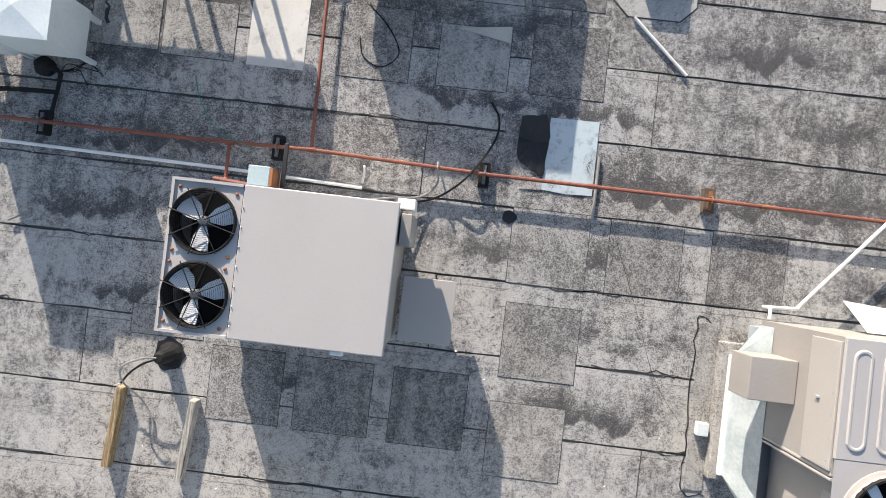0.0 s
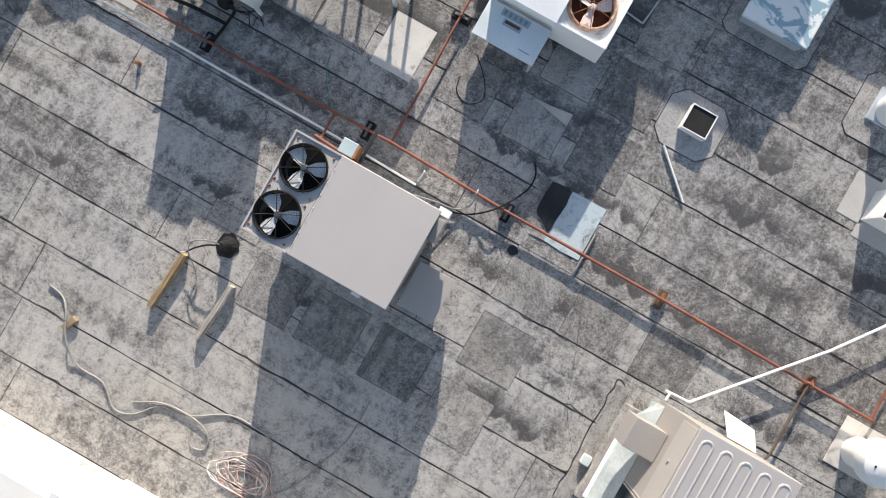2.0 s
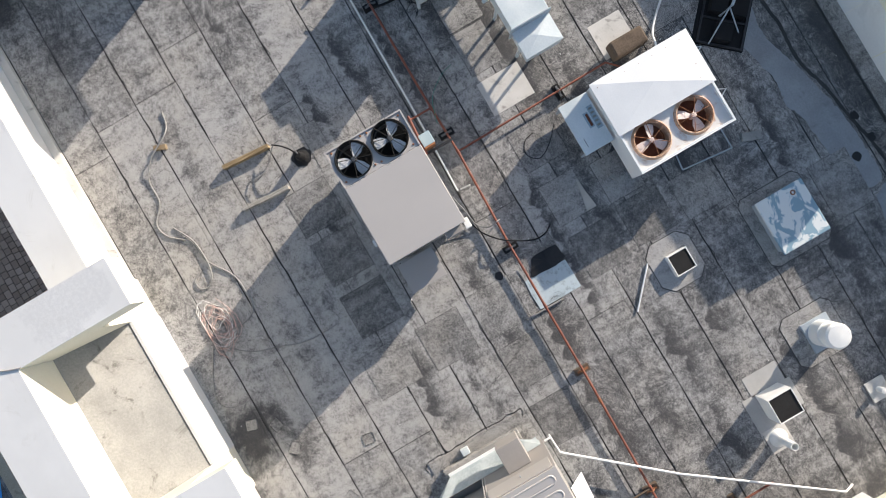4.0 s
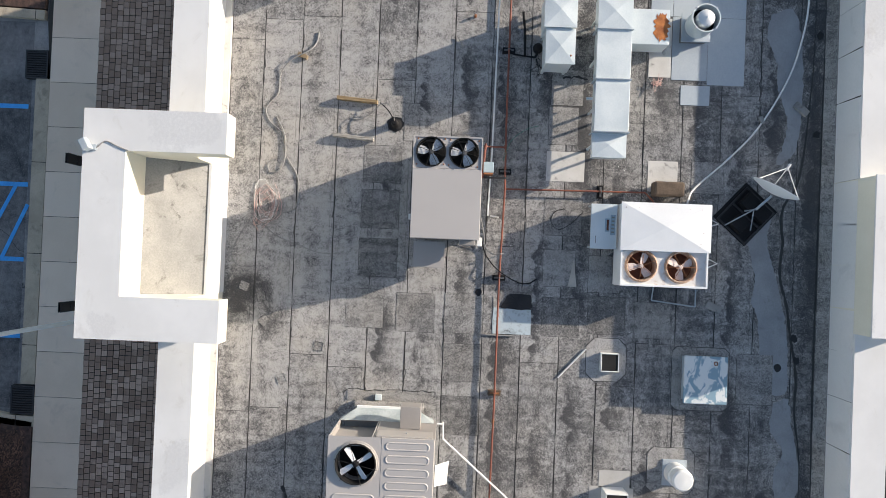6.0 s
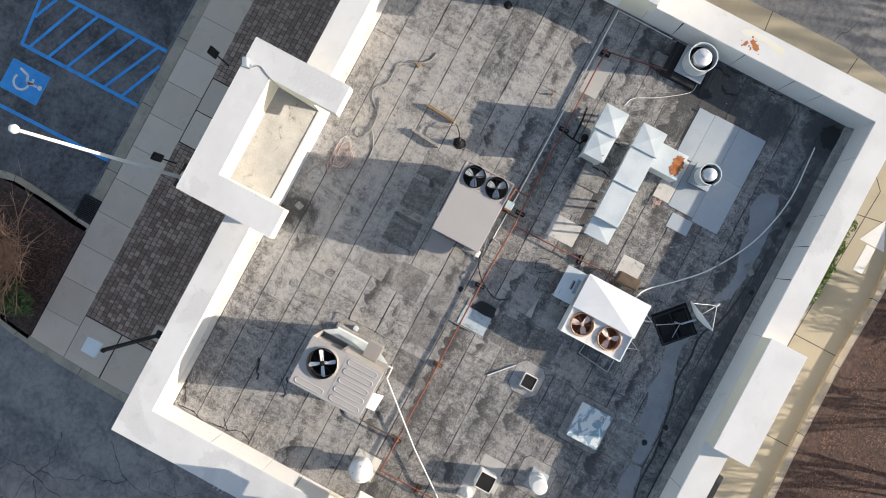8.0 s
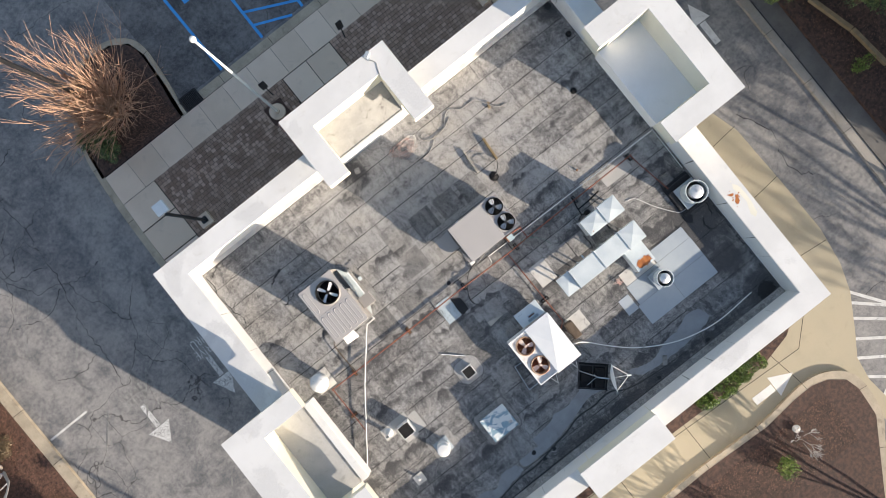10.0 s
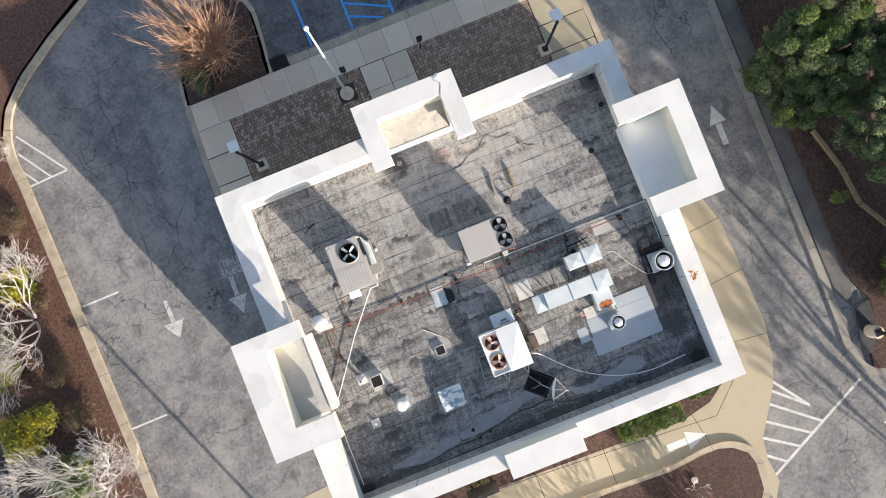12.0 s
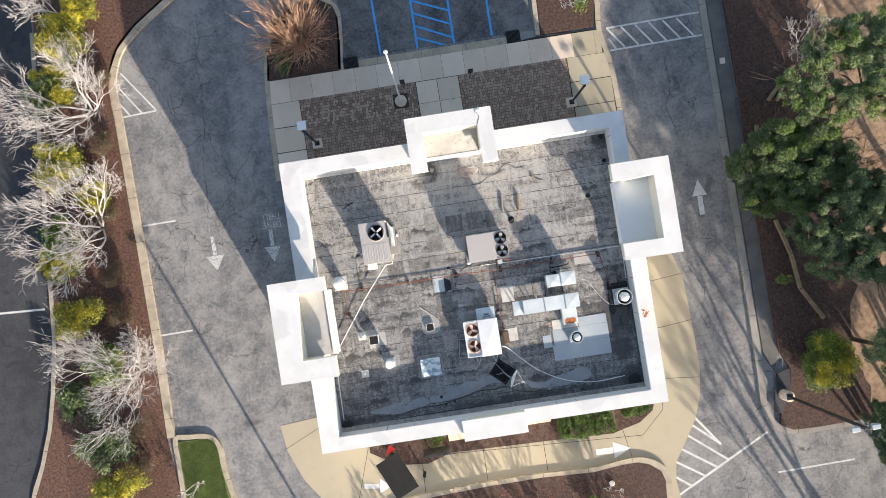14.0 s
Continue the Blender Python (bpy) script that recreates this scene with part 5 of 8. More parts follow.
focus = Vector((2.48, -7.58, ROOF + 0.72)) + axis * 0.72 + Vector((0, 0, -0.1))
sh = Shape()
for a in (0.3, 2.4, 4.5):
    rim = Vector((2.48, -7.58, ROOF + 0.72)) + turn.to_3x3() @ Vector((0.55 * math.cos(a), 0.55 * math.sin(a), 0.14))
    sh.tube([rim, focus], 0.012, 5)
part("arm", sh, M_PVC, dish)
part("receiver", Shape().cone(focus - axis * 0.06, focus + axis * 0.1, 0.035, 0.03, 10), M_PVC, dish)

# ---- pipes, conduits and cables ----
gas = thing("gas_pipe", (0.0, -1.17, ROOF), "red-oxide painted steel gas pipe on wooden sleepers", "pipe")
PZ = ROOF + 0.16
part("main_run", Shape().tube([(8.8, -1.17, PZ), (4.0, -1.17, PZ), (2.4, -1.2, PZ), (0.1, -1.14, PZ), (-2.7, -1.14, PZ), (-6.6, -1.1, PZ)], 0.025, 10), M_PIPE, gas, smooth=True)
part("branch", Shape().tube([(-6.6, -1.1, PZ), (-6.58, -3.3, PZ)], 0.022, 10), M_PIPE, gas, smooth=True)
part("branch", Shape().tube([(2.4, -1.2, PZ), (2.45, -4.7, PZ), (2.25, -4.9, PZ), (2.12, -4.9, PZ + 0.2)], 0.022, 10), M_PIPE, gas, smooth=True)
part("branch", Shape().tube([(3.45, -1.17, PZ), (3.45, -0.72, PZ), (3.44, -0.66, 5.3)], 0.022, 10), M_PIPE, gas, smooth=True)
part("branch", Shape().tube([(8.8, -1.17, PZ), (8.85, -1.6, PZ), (9.15, -3.2, PZ)], 0.022, 10), M_PIPE, gas, smooth=True)
part("branch", Shape().tube([(-5.45, -1.12, PZ), (-5.46, 0.2, PZ), (-5.4, 0.36, PZ), (-4.88, 0.42, PZ + 0.06)], 0.022, 10), M_BARK, gas, "dark brown corroded branch", smooth=True)
for x, y in ((-6.6, -1.1), (2.4, -1.2), (3.45, -1.17), (8.8, -1.17), (-5.45, -1.12), (-3.4, -1.13), (-1.2, -1.14)):
    part("coupling", Shape().cone((x - 0.05, y, PZ), (x + 0.05, y, PZ), 0.033, 0.033, 10), M_PIPE if x != -3.4 else M_RUST, gas)
for x, y, turn in ((5.92, -1.17, 0), (2.85, -1.19, 0), (0.17, -1.14, 0), (-2.72, -1.14, 0), (-5.5, -1.12, 0), (-6.59, -2.45, 90), (2.43, -3.6, 90), (8.75, -1.2, 0)):
    sup = thing("pipe_support", (x, y, ROOF), "short wooden sleeper with steel clamp under the pipe", "pipe support", "sleepers under the gas pipe", turn)
    sup_shape = Shape().box(-0.07, 0.07, -0.16, 0.16, -0.004, 0.1, 0.008)
    me = part("sleeper", sup_shape, M_BARK if x < 0 else M_BLACK, sup)
    me.data.transform(Matrix.Translation(sup.location))
    strut = part("clamp", Shape().box(-0.02, 0.02, -0.12, 0.12, 0.1, 0.13).tube([(-0.0, -0.05, 0.12), (0, -0.045, 0.18), (0, 0.0, 0.205), (0, 0.045, 0.18), (0, 0.05, 0.12)], 0.01, 5), M_HUB if x > 0 else M_RUST, sup, "dull steel strut clamp" if x > 0 else "rusty strut clamp")
    strut.data.transform(Matrix.Translation(sup.location))


def line_thing(name, points, radius, material, label, category, sides=8, smooth_steps=0, ends=None):
    pts = curve(points, smooth_steps) if smooth_steps else points
    return single(name, Shape().tube(pts, radius, sides), material, label, category, smooth=True)


line_thing("white_conduit", [(10.18, -2.9, ROOF + 0.05), (10.2, -0.92, ROOF + 0.05), (3.5, -0.85, ROOF + 0.05), (1.72, -0.8, ROOF + 0.05)], 0.022, M_PVC, "white plastic conduit lying along the felt seam", "pipe")
line_thing("white_conduit", [(1.72, -0.86, ROOF + 0.06), (1.7, -1.0, ROOF + 0.1), (1.68, -1.05, ROOF + 0.3)], 0.016, M_PVC, "short upturned white plastic pipe end", "pipe")
line_thing("drain_line", [(-3.86, 0.1, ROOF + 0.28), (-3.92, 0.05, ROOF + 0.24), (-5.45, -1.75, ROOF + 0.235), (-7.45, -4.45, ROOF + 0.2), (-7.5, -4.7, ROOF + 0.03)], 0.024, M_PVC, "white plastic drain pipe crossing the gas pipe", "pipe")
line_thing("white_conduit", [(-7.75, -5.8, ROOF + 0.04), (-7.78, -8.7, ROOF + 0.04)], 0.025, M_PVC, "white plastic conduit along the parapet foot", "pipe")
line_thing("white_hose", [(2.2, -5.7, 5.2), (2.6, -5.95, ROOF + 0.06), (3.3, -6.7, ROOF + 0.04), (4.05, -7.4, ROOF + 0.04), (5.0, -8.0, ROOF + 0.04), (6.0, -8.42, ROOF + 0.04), (7.4, -8.68, ROOF + 0.04), (9.2, -8.6, ROOF + 0.04)], 0.024, M_PVC, "long curved white hose lying on the felt", "hose", 8, 5)
line_thing("loose_pipe", [(-1.53, -3.4, ROOF + 0.03), (-2.28, -2.72, ROOF + 0.03)], 0.02, M_PVC, "loose length of white plastic pipe", "pipe")
line_thing("loose_pipe", [(-1.28, -1.55, ROOF + 0.04), (-1.28, -0.69, ROOF + 0.03)], 0.02, M_CABLE, "loose grey pipe beside the pale panel", "pipe")
line_thing("black_cable", [(0.18, -2.1, ROOF + 0.02), (0.06, -1.9, ROOF + 0.03), (0.08, -1.6, ROOF + 0.05), (0.35, -1.12, ROOF + 0.21), (0.6, -0.88, ROOF + 0.1), (0.85, -0.74, ROOF + 0.06), (1.2, -0.66, ROOF + 0.1)], 0.014, M_BLACK, "thick black cable looping off the gas pipe", "cable", 6, 6)
line_thing("grey_conduit", [(0.78, -1.25, ROOF + 0.02), (0.77, -1.15, ROOF + 0.24), (0.76, -0.95, ROOF + 0.1), (0.95, -0.77, ROOF + 0.1), (1.3, -0.7, ROOF + 0.25), (1.65, -0.62, ROOF + 0.3)], 0.013, M_CABLE, "pale flexible conduit at the unit's corner", "cable", 6, 6)
line_thing("long_cable", [(6.24, 3.66, ROOF + 0.03), (5.95, 3.72, ROOF + 0.03), (5.73, 3.86, ROOF + 0.12), (5.47, 4.3, ROOF + 0.13), (5.13, 4.6, ROOF + 0.03), (4.63, 4.64, ROOF + 0.02), (4.27, 4.92, ROOF + 0.02), (3.93, 4.84, ROOF + 0.02), (3.6, 4.49, ROOF + 0.02), (3.1, 4.4, ROOF + 0.03), (2.53, 4.06, ROOF + 0.02), (1.97, 4.03, ROOF + 0.02), (1.72, 4.1, ROOF + 0.02), (1.6, 4.4, ROOF + 0.02), (1.62, 4.8, ROOF + 0.02)], 0.017, M_CABLE, "thick grey cable snaking over the felt", "cable", 7, 6)
line_thing("long_cable", [(4.04, 4.66, ROOF + 0.02), (3.55, 4.42, ROOF + 0.045), (2.95, 4.4, ROOF + 0.05), (2.65, 4.55, ROOF + 0.03), (2.63, 4.77, ROOF + 0.02), (2.84, 4.82, ROOF + 0.02), (2.99, 4.6, ROOF + 0.02)], 0.017, M_CABLE, "loose loop of thick grey cable", "cable", 7, 6)
line_thing("thin_cable", [(1.49, 5.11, ROOF + 0.02), (1.01, 4.54, ROOF + 0.02), (0.81, 3.99, ROOF + 0.02), (0.62, 3.43, ROOF + 0.02), (0.61, 2.69, ROOF + 0.02)], 0.011, M_CABLE, "thin grey cable trailing over the felt", "cable", 5, 6)
line_thing("thin_cable", [(1.49, 5.18, ROOF + 0.02), (0.93, 5.5, ROOF + 0.02), (0.49, 5.66, ROOF + 0.02), (0.22, 5.48, ROOF + 0.02), (0.15, 5.04, ROOF + 0.02)], 0.011, M_CABLE, "thin grey cable bent near the tower", "cable", 5, 6)
line_thing("thin_cable", [(9.25, -4.3, ROOF + 0.05), (8.9, -4.2, ROOF + 0.02), (8.3, -3.4, ROOF + 0.02), (7.9, -2.7, ROOF + 0.02), (7.55, -2.55, ROOF + 0.02)], 0.012, M_PVC, "white thin cable beside the exhaust fan", "cable", 5, 6)
line_thing("thin_cable", [(4.05, -2.0, ROOF + 0.02), (3.95, -1.7, ROOF + 0.02), (3.6, -1.3, ROOF + 0.2), (3.1, -1.12, ROOF + 0.22)], 0.007, M_GREEN_WIRE, "thin green earth wire on the pipe", "cable", 5, 6)
line_thing("thin_cable", [(-1.5, -0.8, ROOF + 0.012), (-1.95, 0.3, ROOF + 0.012), (-2.3, 1.2, ROOF + 0.012), (-2.7, 1.75, ROOF + 0.012)], 0.0025, M_BLACK, "hair-thin black wire over the felt", "cable", 4, 6)
line_thing("thin_cable", [(1.9, -3.2, ROOF + 0.014), (1.6, -2.9, ROOF + 0.014), (1.45, -2.6, ROOF + 0.014), (1.65, -2.4, ROOF + 0.014), (1.9, -2.5, ROOF + 0.014), (1.98, -2.75, ROOF + 0.014)], 0.008, M_BLACK, "coiled thin black wire by the hood", "cable", 5, 6)
rng = random.Random(5)
tangle = thing("wire_tangle", (1.75, 4.9, ROOF), "tangle of thin pink and grey stripped wires", "wires")
for k in range(24):
    cx, cy, r = 1.78 + rng.gauss(0, 0.12), 4.85 + rng.gauss(0, 0.12), rng.uniform(0.15, 0.5)
    a0, turns = rng.random() * 6.28, rng.uniform(0.5, 1.2)
    pts = [(cx + r * (1 + 0.25 * math.sin(3 * a + k)) * math.cos(a0 + a), min(5.12, cy + 0.75 * r * math.sin(a0 + a)), ROOF + 0.012 + 0.03 * abs(math.sin(a * 2 + k))) for a in (turns * 6.28 * j / 14 for j in range(15))]
    part("wire", Shape().tube(pts, 0.0048, 4), (M_CABLE, M_COPPER, M_PVC, M_COPPER)[k % 4], tangle)
for k in range(6):
    part("wire", Shape().tube(curve([(5.28 + rng.gauss(0, 0.08), -4.95 + rng.gauss(0, 0.08), ROOF + 0.03 + rng.random() * 0.1) for _ in range(5)], 4), 0.006, 4), M_COPPER, thing("wire_end", (5.28, -4.95, ROOF), "frayed copper wires by the sheet metal", "wires") if k == 0 else bpy.data.objects["wire_end"])

valve = thing("gas_valve", (5.95, -1.8, ROOF), "black greasy regulator valve with bent pipes", "valve")
part("bowl", Shape().spin(6.0, -1.9, [(0.0005, ROOF), (0.12, ROOF + 0.01), (0.13, ROOF + 0.1), (0.09, ROOF + 0.15), (0.05, ROOF + 0.22), (0.0005, ROOF + 0.23)], 14), M_BLACK, valve, smooth=True)
part("pipe", Shape().tube([(6.0, -1.9, ROOF + 0.12), (5.8, -1.86, ROOF + 0.12), (5.76, -1.82, ROOF + 0.1), (5.79, -1.58, ROOF + 0.08), (6.4, -1.56, ROOF + 0.08), (6.9, -1.5, ROOF + 0.08)], 0.032, 8), M_BLACK, valve)
part("pipe", Shape().tube([(5.79, -1.6, ROOF + 0.08), (5.82, -1.3, ROOF + 0.1), (5.9, -1.17, ROOF + 0.16)], 0.024, 8), M_BLACK, valve)
rr = random.Random(23)
for k in range(5):
    part("loose_wire", Shape().tube(curve([(5.76, -1.85, ROOF + 0.1), (5.6 + rr.gauss(0, 0.05), -1.9 + rr.gauss(0, 0.06), ROOF + 0.06), (5.48 + rr.gauss(0, 0.08), -1.92 + rr.gauss(0, 0.09), ROOF + 0.03), (5.42 + rr.gauss(0, 0.1), -1.85 + rr.gauss(0, 0.12), ROOF + 0.02)], 4), 0.006, 4), M_BLACK, valve)
stand = thing("pipe_stand", (2.66, -4.95, ROOF), "rusty pipe elbow under a greasy brown hood", "pipe")
part("hood", Shape().box(2.36, 2.72, -5.6, -4.85, ROOF + 0.1, ROOF + 0.42, 0.05), M_BARK, stand, "dark brown stained metal hood")
part("foot", Shape().box(2.42, 2.66, -5.5, -4.95, ROOF - 0.003, ROOF + 0.1), M_BLACK_STEEL, stand)

# ---- loose things on the roof ----
for (x0, y0), (x1, y1), material, label in (((4.48, 2.1), (4.56, 3.12), M_SLEEPER_BROWN, "short brown timber sleeper with split face"), ((3.53, 2.17), (3.61, 3.18), M_SLEEPER_GREY, "short grey weathered timber sleeper")):
    a = math.atan2(y1 - y0, x1 - x0)
    s = Shape()
    place = ((x0 + x1) / 2, (y0 + y1) / 2, 0)
    s.box(-0.52, 0.52, -0.045, 0.045, ROOF - 0.003, ROOF + 0.15, 0.012, a, place)
    for off, long in ((-0.031, 0.5), (-0.012, 0.515), (0.009, 0.49), (0.029, 0.51)):
        s.box(-long, long - 0.01, off - 0.0085, off + 0.0085, ROOF + 0.149, ROOF + 0.152 + 0.002 * (off > 0), 0.0, a, place)
    single("timber_sleeper", s, material, label, "timber", "timber sleepers")
s = Shape()
s.box(-0.13, 0.13, -0.05, 0.05, ROOF - 0.003, ROOF + 0.09, 0.008, 1.2, (5.6, 4.05, 0))
single("timber_block", s, M_WOOD, "small timber block under the grey cable", "timber")
for x, y, a, w in ((4.72, -8.58, 0.9, 0.2), (4.4, -7.6, 0.4, 0.1), (-0.35, -6.55, 1.2, 0.2), (0.35, -3.7, 0.5, 0.09)):
    s = Shape()
    s.box(-w, w, -w * 0.45, w * 0.45, ROOF - 0.003, ROOF + 0.07, 0.01, a, (x, y, 0))
    single("paving_block", s, M_DECK, "loose dirty concrete block on the felt", "block", "loose concrete blocks")
s = Shape()
for a, b in (((-0.24, -5.0), (0.18, -5.05)), ((0.18, -5.05), (0.1, -6.1)), ((0.1, -6.1), (-0.36, -6.1)), ((-0.36, -6.1), (-0.24, -5.0))):
    s.tube([(*a, ROOF + 0.02), (*b, ROOF + 0.02)], 0.018, 4)
single("filter_frame", s, M_SHEET, "empty metal filter frame lying on felt", "frame")
rng = random.Random(11)
outline = [(-0.22 + (0.075 + 0.03 * rng.random()) * math.cos(2 * math.pi * k / 16), -0.65 + (0.075 + 0.03 * rng.random()) * math.sin(2 * math.pi * k / 16)) for k in range(16)]
s = Shape()
s.prism(outline, ROOF + 0.001, ROOF + 0.012)
single("tar_blot", s, M_TAR, "black tar blot on the felt", "tar")


def tar_field(cx, cy, rx, ry, label, seed, count=40, material=None):
    rr = random.Random(seed)
    sh = Shape()
    sh.prism([(cx + rx * (0.75 + 0.35 * rr.random()) * math.cos(2 * math.pi * k / count), cy + ry * (0.75 + 0.35 * rr.random()) * math.sin(2 * math.pi * k / count)) for k in range(count)], ROOF - 0.002, ROOF + 0.008)
    return single("tar_patch", sh, material or M_TAR, label, "tar")


tar_field(9.75, -8.9, 0.42, 0.38, "black wet tar round the corner drain", 1)
tar_field(-7.6, -9.0, 0.36, 0.26, "black tar round the corner outlet", 2)
tar_field(10.05, 5.75, 0.16, 0.2, "black tar at the parapet corner", 3)
tar_field(9.1, -4.6, 0.2, 0.34, "greasy black stain below the exhaust fan", 4)
membrane = thing("black_membrane", (-0.3, -1.6, ROOF), "torn black membrane patch lying on the felt", "membrane")
part("backing", Shape().prism([(-0.02, -1.98), (-0.58, -2.01), (-0.6, -1.18), (-0.44, -1.17), (-0.12, -1.2), (-0.06, -1.28)], ROOF + 0.001, ROOF + 0.01), M_PATCH_DARK, membrane, "speckled felt under the membrane")
rr = random.Random(14)
ring = curve([(x, y, 0) for x, y in ((-0.24, -1.97), (-0.42, -1.99), (-0.57, -2.0), (-0.62, -1.74), (-0.6, -1.45), (-0.58, -1.22), (-0.43, -1.3), (-0.24, -1.42), (-0.22, -1.7), (-0.24, -1.97))], 4)[:-1]
s = Shape()
low, high = [s.bm.verts.new((p.x, p.y, ROOF + 0.008)) for p in ring], [s.bm.verts.new((p.x + rr.gauss(0, 0.006), p.y + rr.gauss(0, 0.006), ROOF + 0.02 + rr.uniform(0, 0.02))) for p in ring]
top = s.bm.verts.new((-0.42, -1.65, ROOF + 0.045))
for k in range(len(ring)):
    s.bm.faces.new((low[k], low[(k + 1) % len(ring)], high[(k + 1) % len(ring)], high[k])), s.bm.faces.new((high[k], high[(k + 1) % len(ring)], top))
part("sheet", s, M_TAR, membrane, "buckled glossy black sheet")
part("curled_corner", Shape().prism([(-0.3, -1.03), (-0.57, -1.04), (-0.6, -1.16), (-0.46, -1.2)], ROOF + 0.002, ROOF + 0.013), M_PATCH, membrane, "grey curled corner")
n = Nodes("smeared_panel")
smear = n.math("MULTIPLY", n.span(n.noise(2.4, 5.0, 0.6, None, 0.6), 0.5, 0.68), n.span(n.noise(58.0, 1.0, 0.6), 0.4, 0.5))
edge_dirt = n.math("MULTIPLY", n.span(n.noise(9.0, 4.0, 0.7), 0.5, 0.75), 0.5)
M_SMEAR = n.done(n.mix(n.math("MAXIMUM", smear, edge_dirt), (0.46, 0.54, 0.575), (0.07, 0.072, 0.075)), 0.7, 0.0)
s = Shape()
s.prism([(-0.61, -1.99), (-1.24, -2.0), (-1.245, -1.04), (-0.9, -1.025), (-0.575, -1.05)], ROOF + 0.001, ROOF + 0.012)
single("tarred_sheet", s, M_SMEAR, "pale blue coated patch smeared with tar", "roof patch")


# ---- road paint ----
PAINT_Z = 0.005


def stripes(name, lines, half, material, label, z=PAINT_Z):
    sh = Shape()
    for k, (a, b) in enumerate(lines):
        sh.band([a, b], half, z - 0.002, z + 0.0008 * k)
    return structure(name, sh, material, label, "road marking")


def arrow(tip, back, head, wide, shaft, material, label, z=PAINT_Z):
    """An arrow on the road from back to tip."""
    tip, back = Vector(tip), Vector(back)
    way = (tip - back).normalized()
    side = Vector((-way.y, way.x))
    neck = tip - way * head
    pts = [back + side * shaft, neck - way * 0.05 + side * shaft, neck - way * 0.05 - side * shaft, back - side * shaft]
    sh = Shape()
    sh.prism([(p.x, p.y) for p in pts], z - 0.002, z)
    sh.prism([(p.x, p.y) for p in (tip, neck + side * wide, neck - side * wide)], z - 0.002, z)
    return structure("road_arrow", sh, material, label, "road marking")


def lettering(text, x, y, height, turn, stretch, material, label, z=PAINT_Z):
    """Letters painted on the road, as a thin mesh."""
    font = bpy.data.curves.new("letters", "FONT")
    font.body, font.size, font.align_x, font.align_y, font.extrude = text, height, "CENTER", "CENTER", 0.001
    tmp = bpy.data.objects.new("letters", font)
    me = bpy.data.meshes.new_from_object(tmp)
    bpy.data.objects.remove(tmp)
    me.transform(pose(x, y, z, 0, 0, turn) @ Matrix.Diagonal((stretch, 1, 1, 1)))
    me.materials.clear()
    me.materials.append(material)
    return tagged(new("road_lettering", me), label, "road marking", kind="structure")


stripes("road_marking_hatch_west", [((-20.47, 15.94), (-18.41, 13.05)), ((-18.4, 13.0), (-20.76, 12.9)), ((-20.7, 14.9), (-19.4, 13.0)), ((-20.8, 13.8), (-20.25, 12.98))], 0.055, M_LINE, "white painted hatch triangle at the kerb")
stripes("road_marking_bays_west", [((-20.45, 5.3), (-18.2, 5.32)), ((-20.35, -2.3), (-18.15, -2.27)), ((-20.3, -9.7), (-18.3, -9.7))], 0.055, M_LINE, "white painted bay lines at the kerb")
arrow((-15.85, 1.52), (-15.88, 3.85), 1.0, 0.62, 0.13, M_LINE_WORN, "worn white arrow on the asphalt")
arrow((-11.9, 1.5), (-11.85, 3.75), 1.05, 0.56, 0.13, M_LINE_WORN, "worn white arrow on the asphalt")
lettering("THRU", -11.62, 4.6, 0.64, 178, 0.72, M_LINE_WORN, "worn white road letters above the arrow")
lettering("DRIVE", -11.71, 4.06, 0.64, 178, 0.74, M_LINE_WORN, "worn white road letters above the arrow")
s = Shape()
for k in range(5):
    s.box(-16.45 + 0.24 * k, -16.3 + 0.24 * k, 4.0, 4.4, 0.003, 0.005)
    s.box(-16.4 + 0.24 * k, -16.28 + 0.24 * k, 4.5, 4.85, 0.003, 0.005)
structure("road_lettering_worn", s, M_LINE_FADED, "worn white letters, no longer readable", "road marking")
NE_A, NE_B = [(12.87, 13.75), (19.28, 13.85)], [(12.9, 12.2), (19.25, 12.28)]
stripes("road_marking_hatch_east", [tuple(NE_A), tuple(NE_B)] + [((12.95 + 0.95 * k, 13.7), (13.95 + 0.95 * k, 12.3)) for k in range(-0, 6)] + [((12.95, 13.0), (13.35, 12.25))], 0.06, M_LINE, "white painted hatch band across the drive")
arrow((17.36, 2.6), (17.33, 0.2), 1.1, 0.5, 0.17, M_LINE, "white arrow painted on the drive")
s = Shape()
for k in range(4):
    s.box(17.0 + 0.2 * k, 17.14 + 0.2 * k, -0.75, -0.4, 0.003, 0.005)
structure("road_lettering_faint", s, M_LINE_FADED, "faint white letters, no longer readable", "road marking")
arrow((10.05, -14.62), (7.7, -14.58), 1.15, 0.55, 0.2, M_LINE_CLEAN, "clean white arrow painted on the concrete", 0.02)
arrow((-6.3, -14.75), (-8.15, -14.5), 0.8, 0.5, 0.16, M_LINE_CLEAN, "clean white arrow painted on the concrete", 0.02)
stripes("road_marking_hatch_south", [((12.6, -18.35), (19.3, -14.95)), ((14.6, -13.2), (16.1, -15.3)), ((14.35, -13.7), (15.95, -15.15)), ((13.95, -14.35), (16.45, -16.4)), ((13.4, -15.2), (15.65, -16.8)), ((12.9, -16.0), (14.75, -17.25)), ((12.6, -16.9), (13.7, -17.75))], 0.075, M_LINE, "white painted hatch field by the concrete lane")
stripes("road_marking_hatch_worn", [((16.1, -15.3), (17.2, -14.0)), ((16.6, -14.6), (18.0, -15.6)), ((17.5, -13.9), (18.9, -15.2)), ((18.4, -13.9), (18.95, -13.5)), ((18.3, -13.8), (19.1, -14.5))], 0.07, M_LINE_FADED, "worn white hatch lines on the asphalt")
stripes("road_marking_bay_east", [((19.6, -17.73), (24.8, -17.62))], 0.055, M_LINE, "white painted bay line")
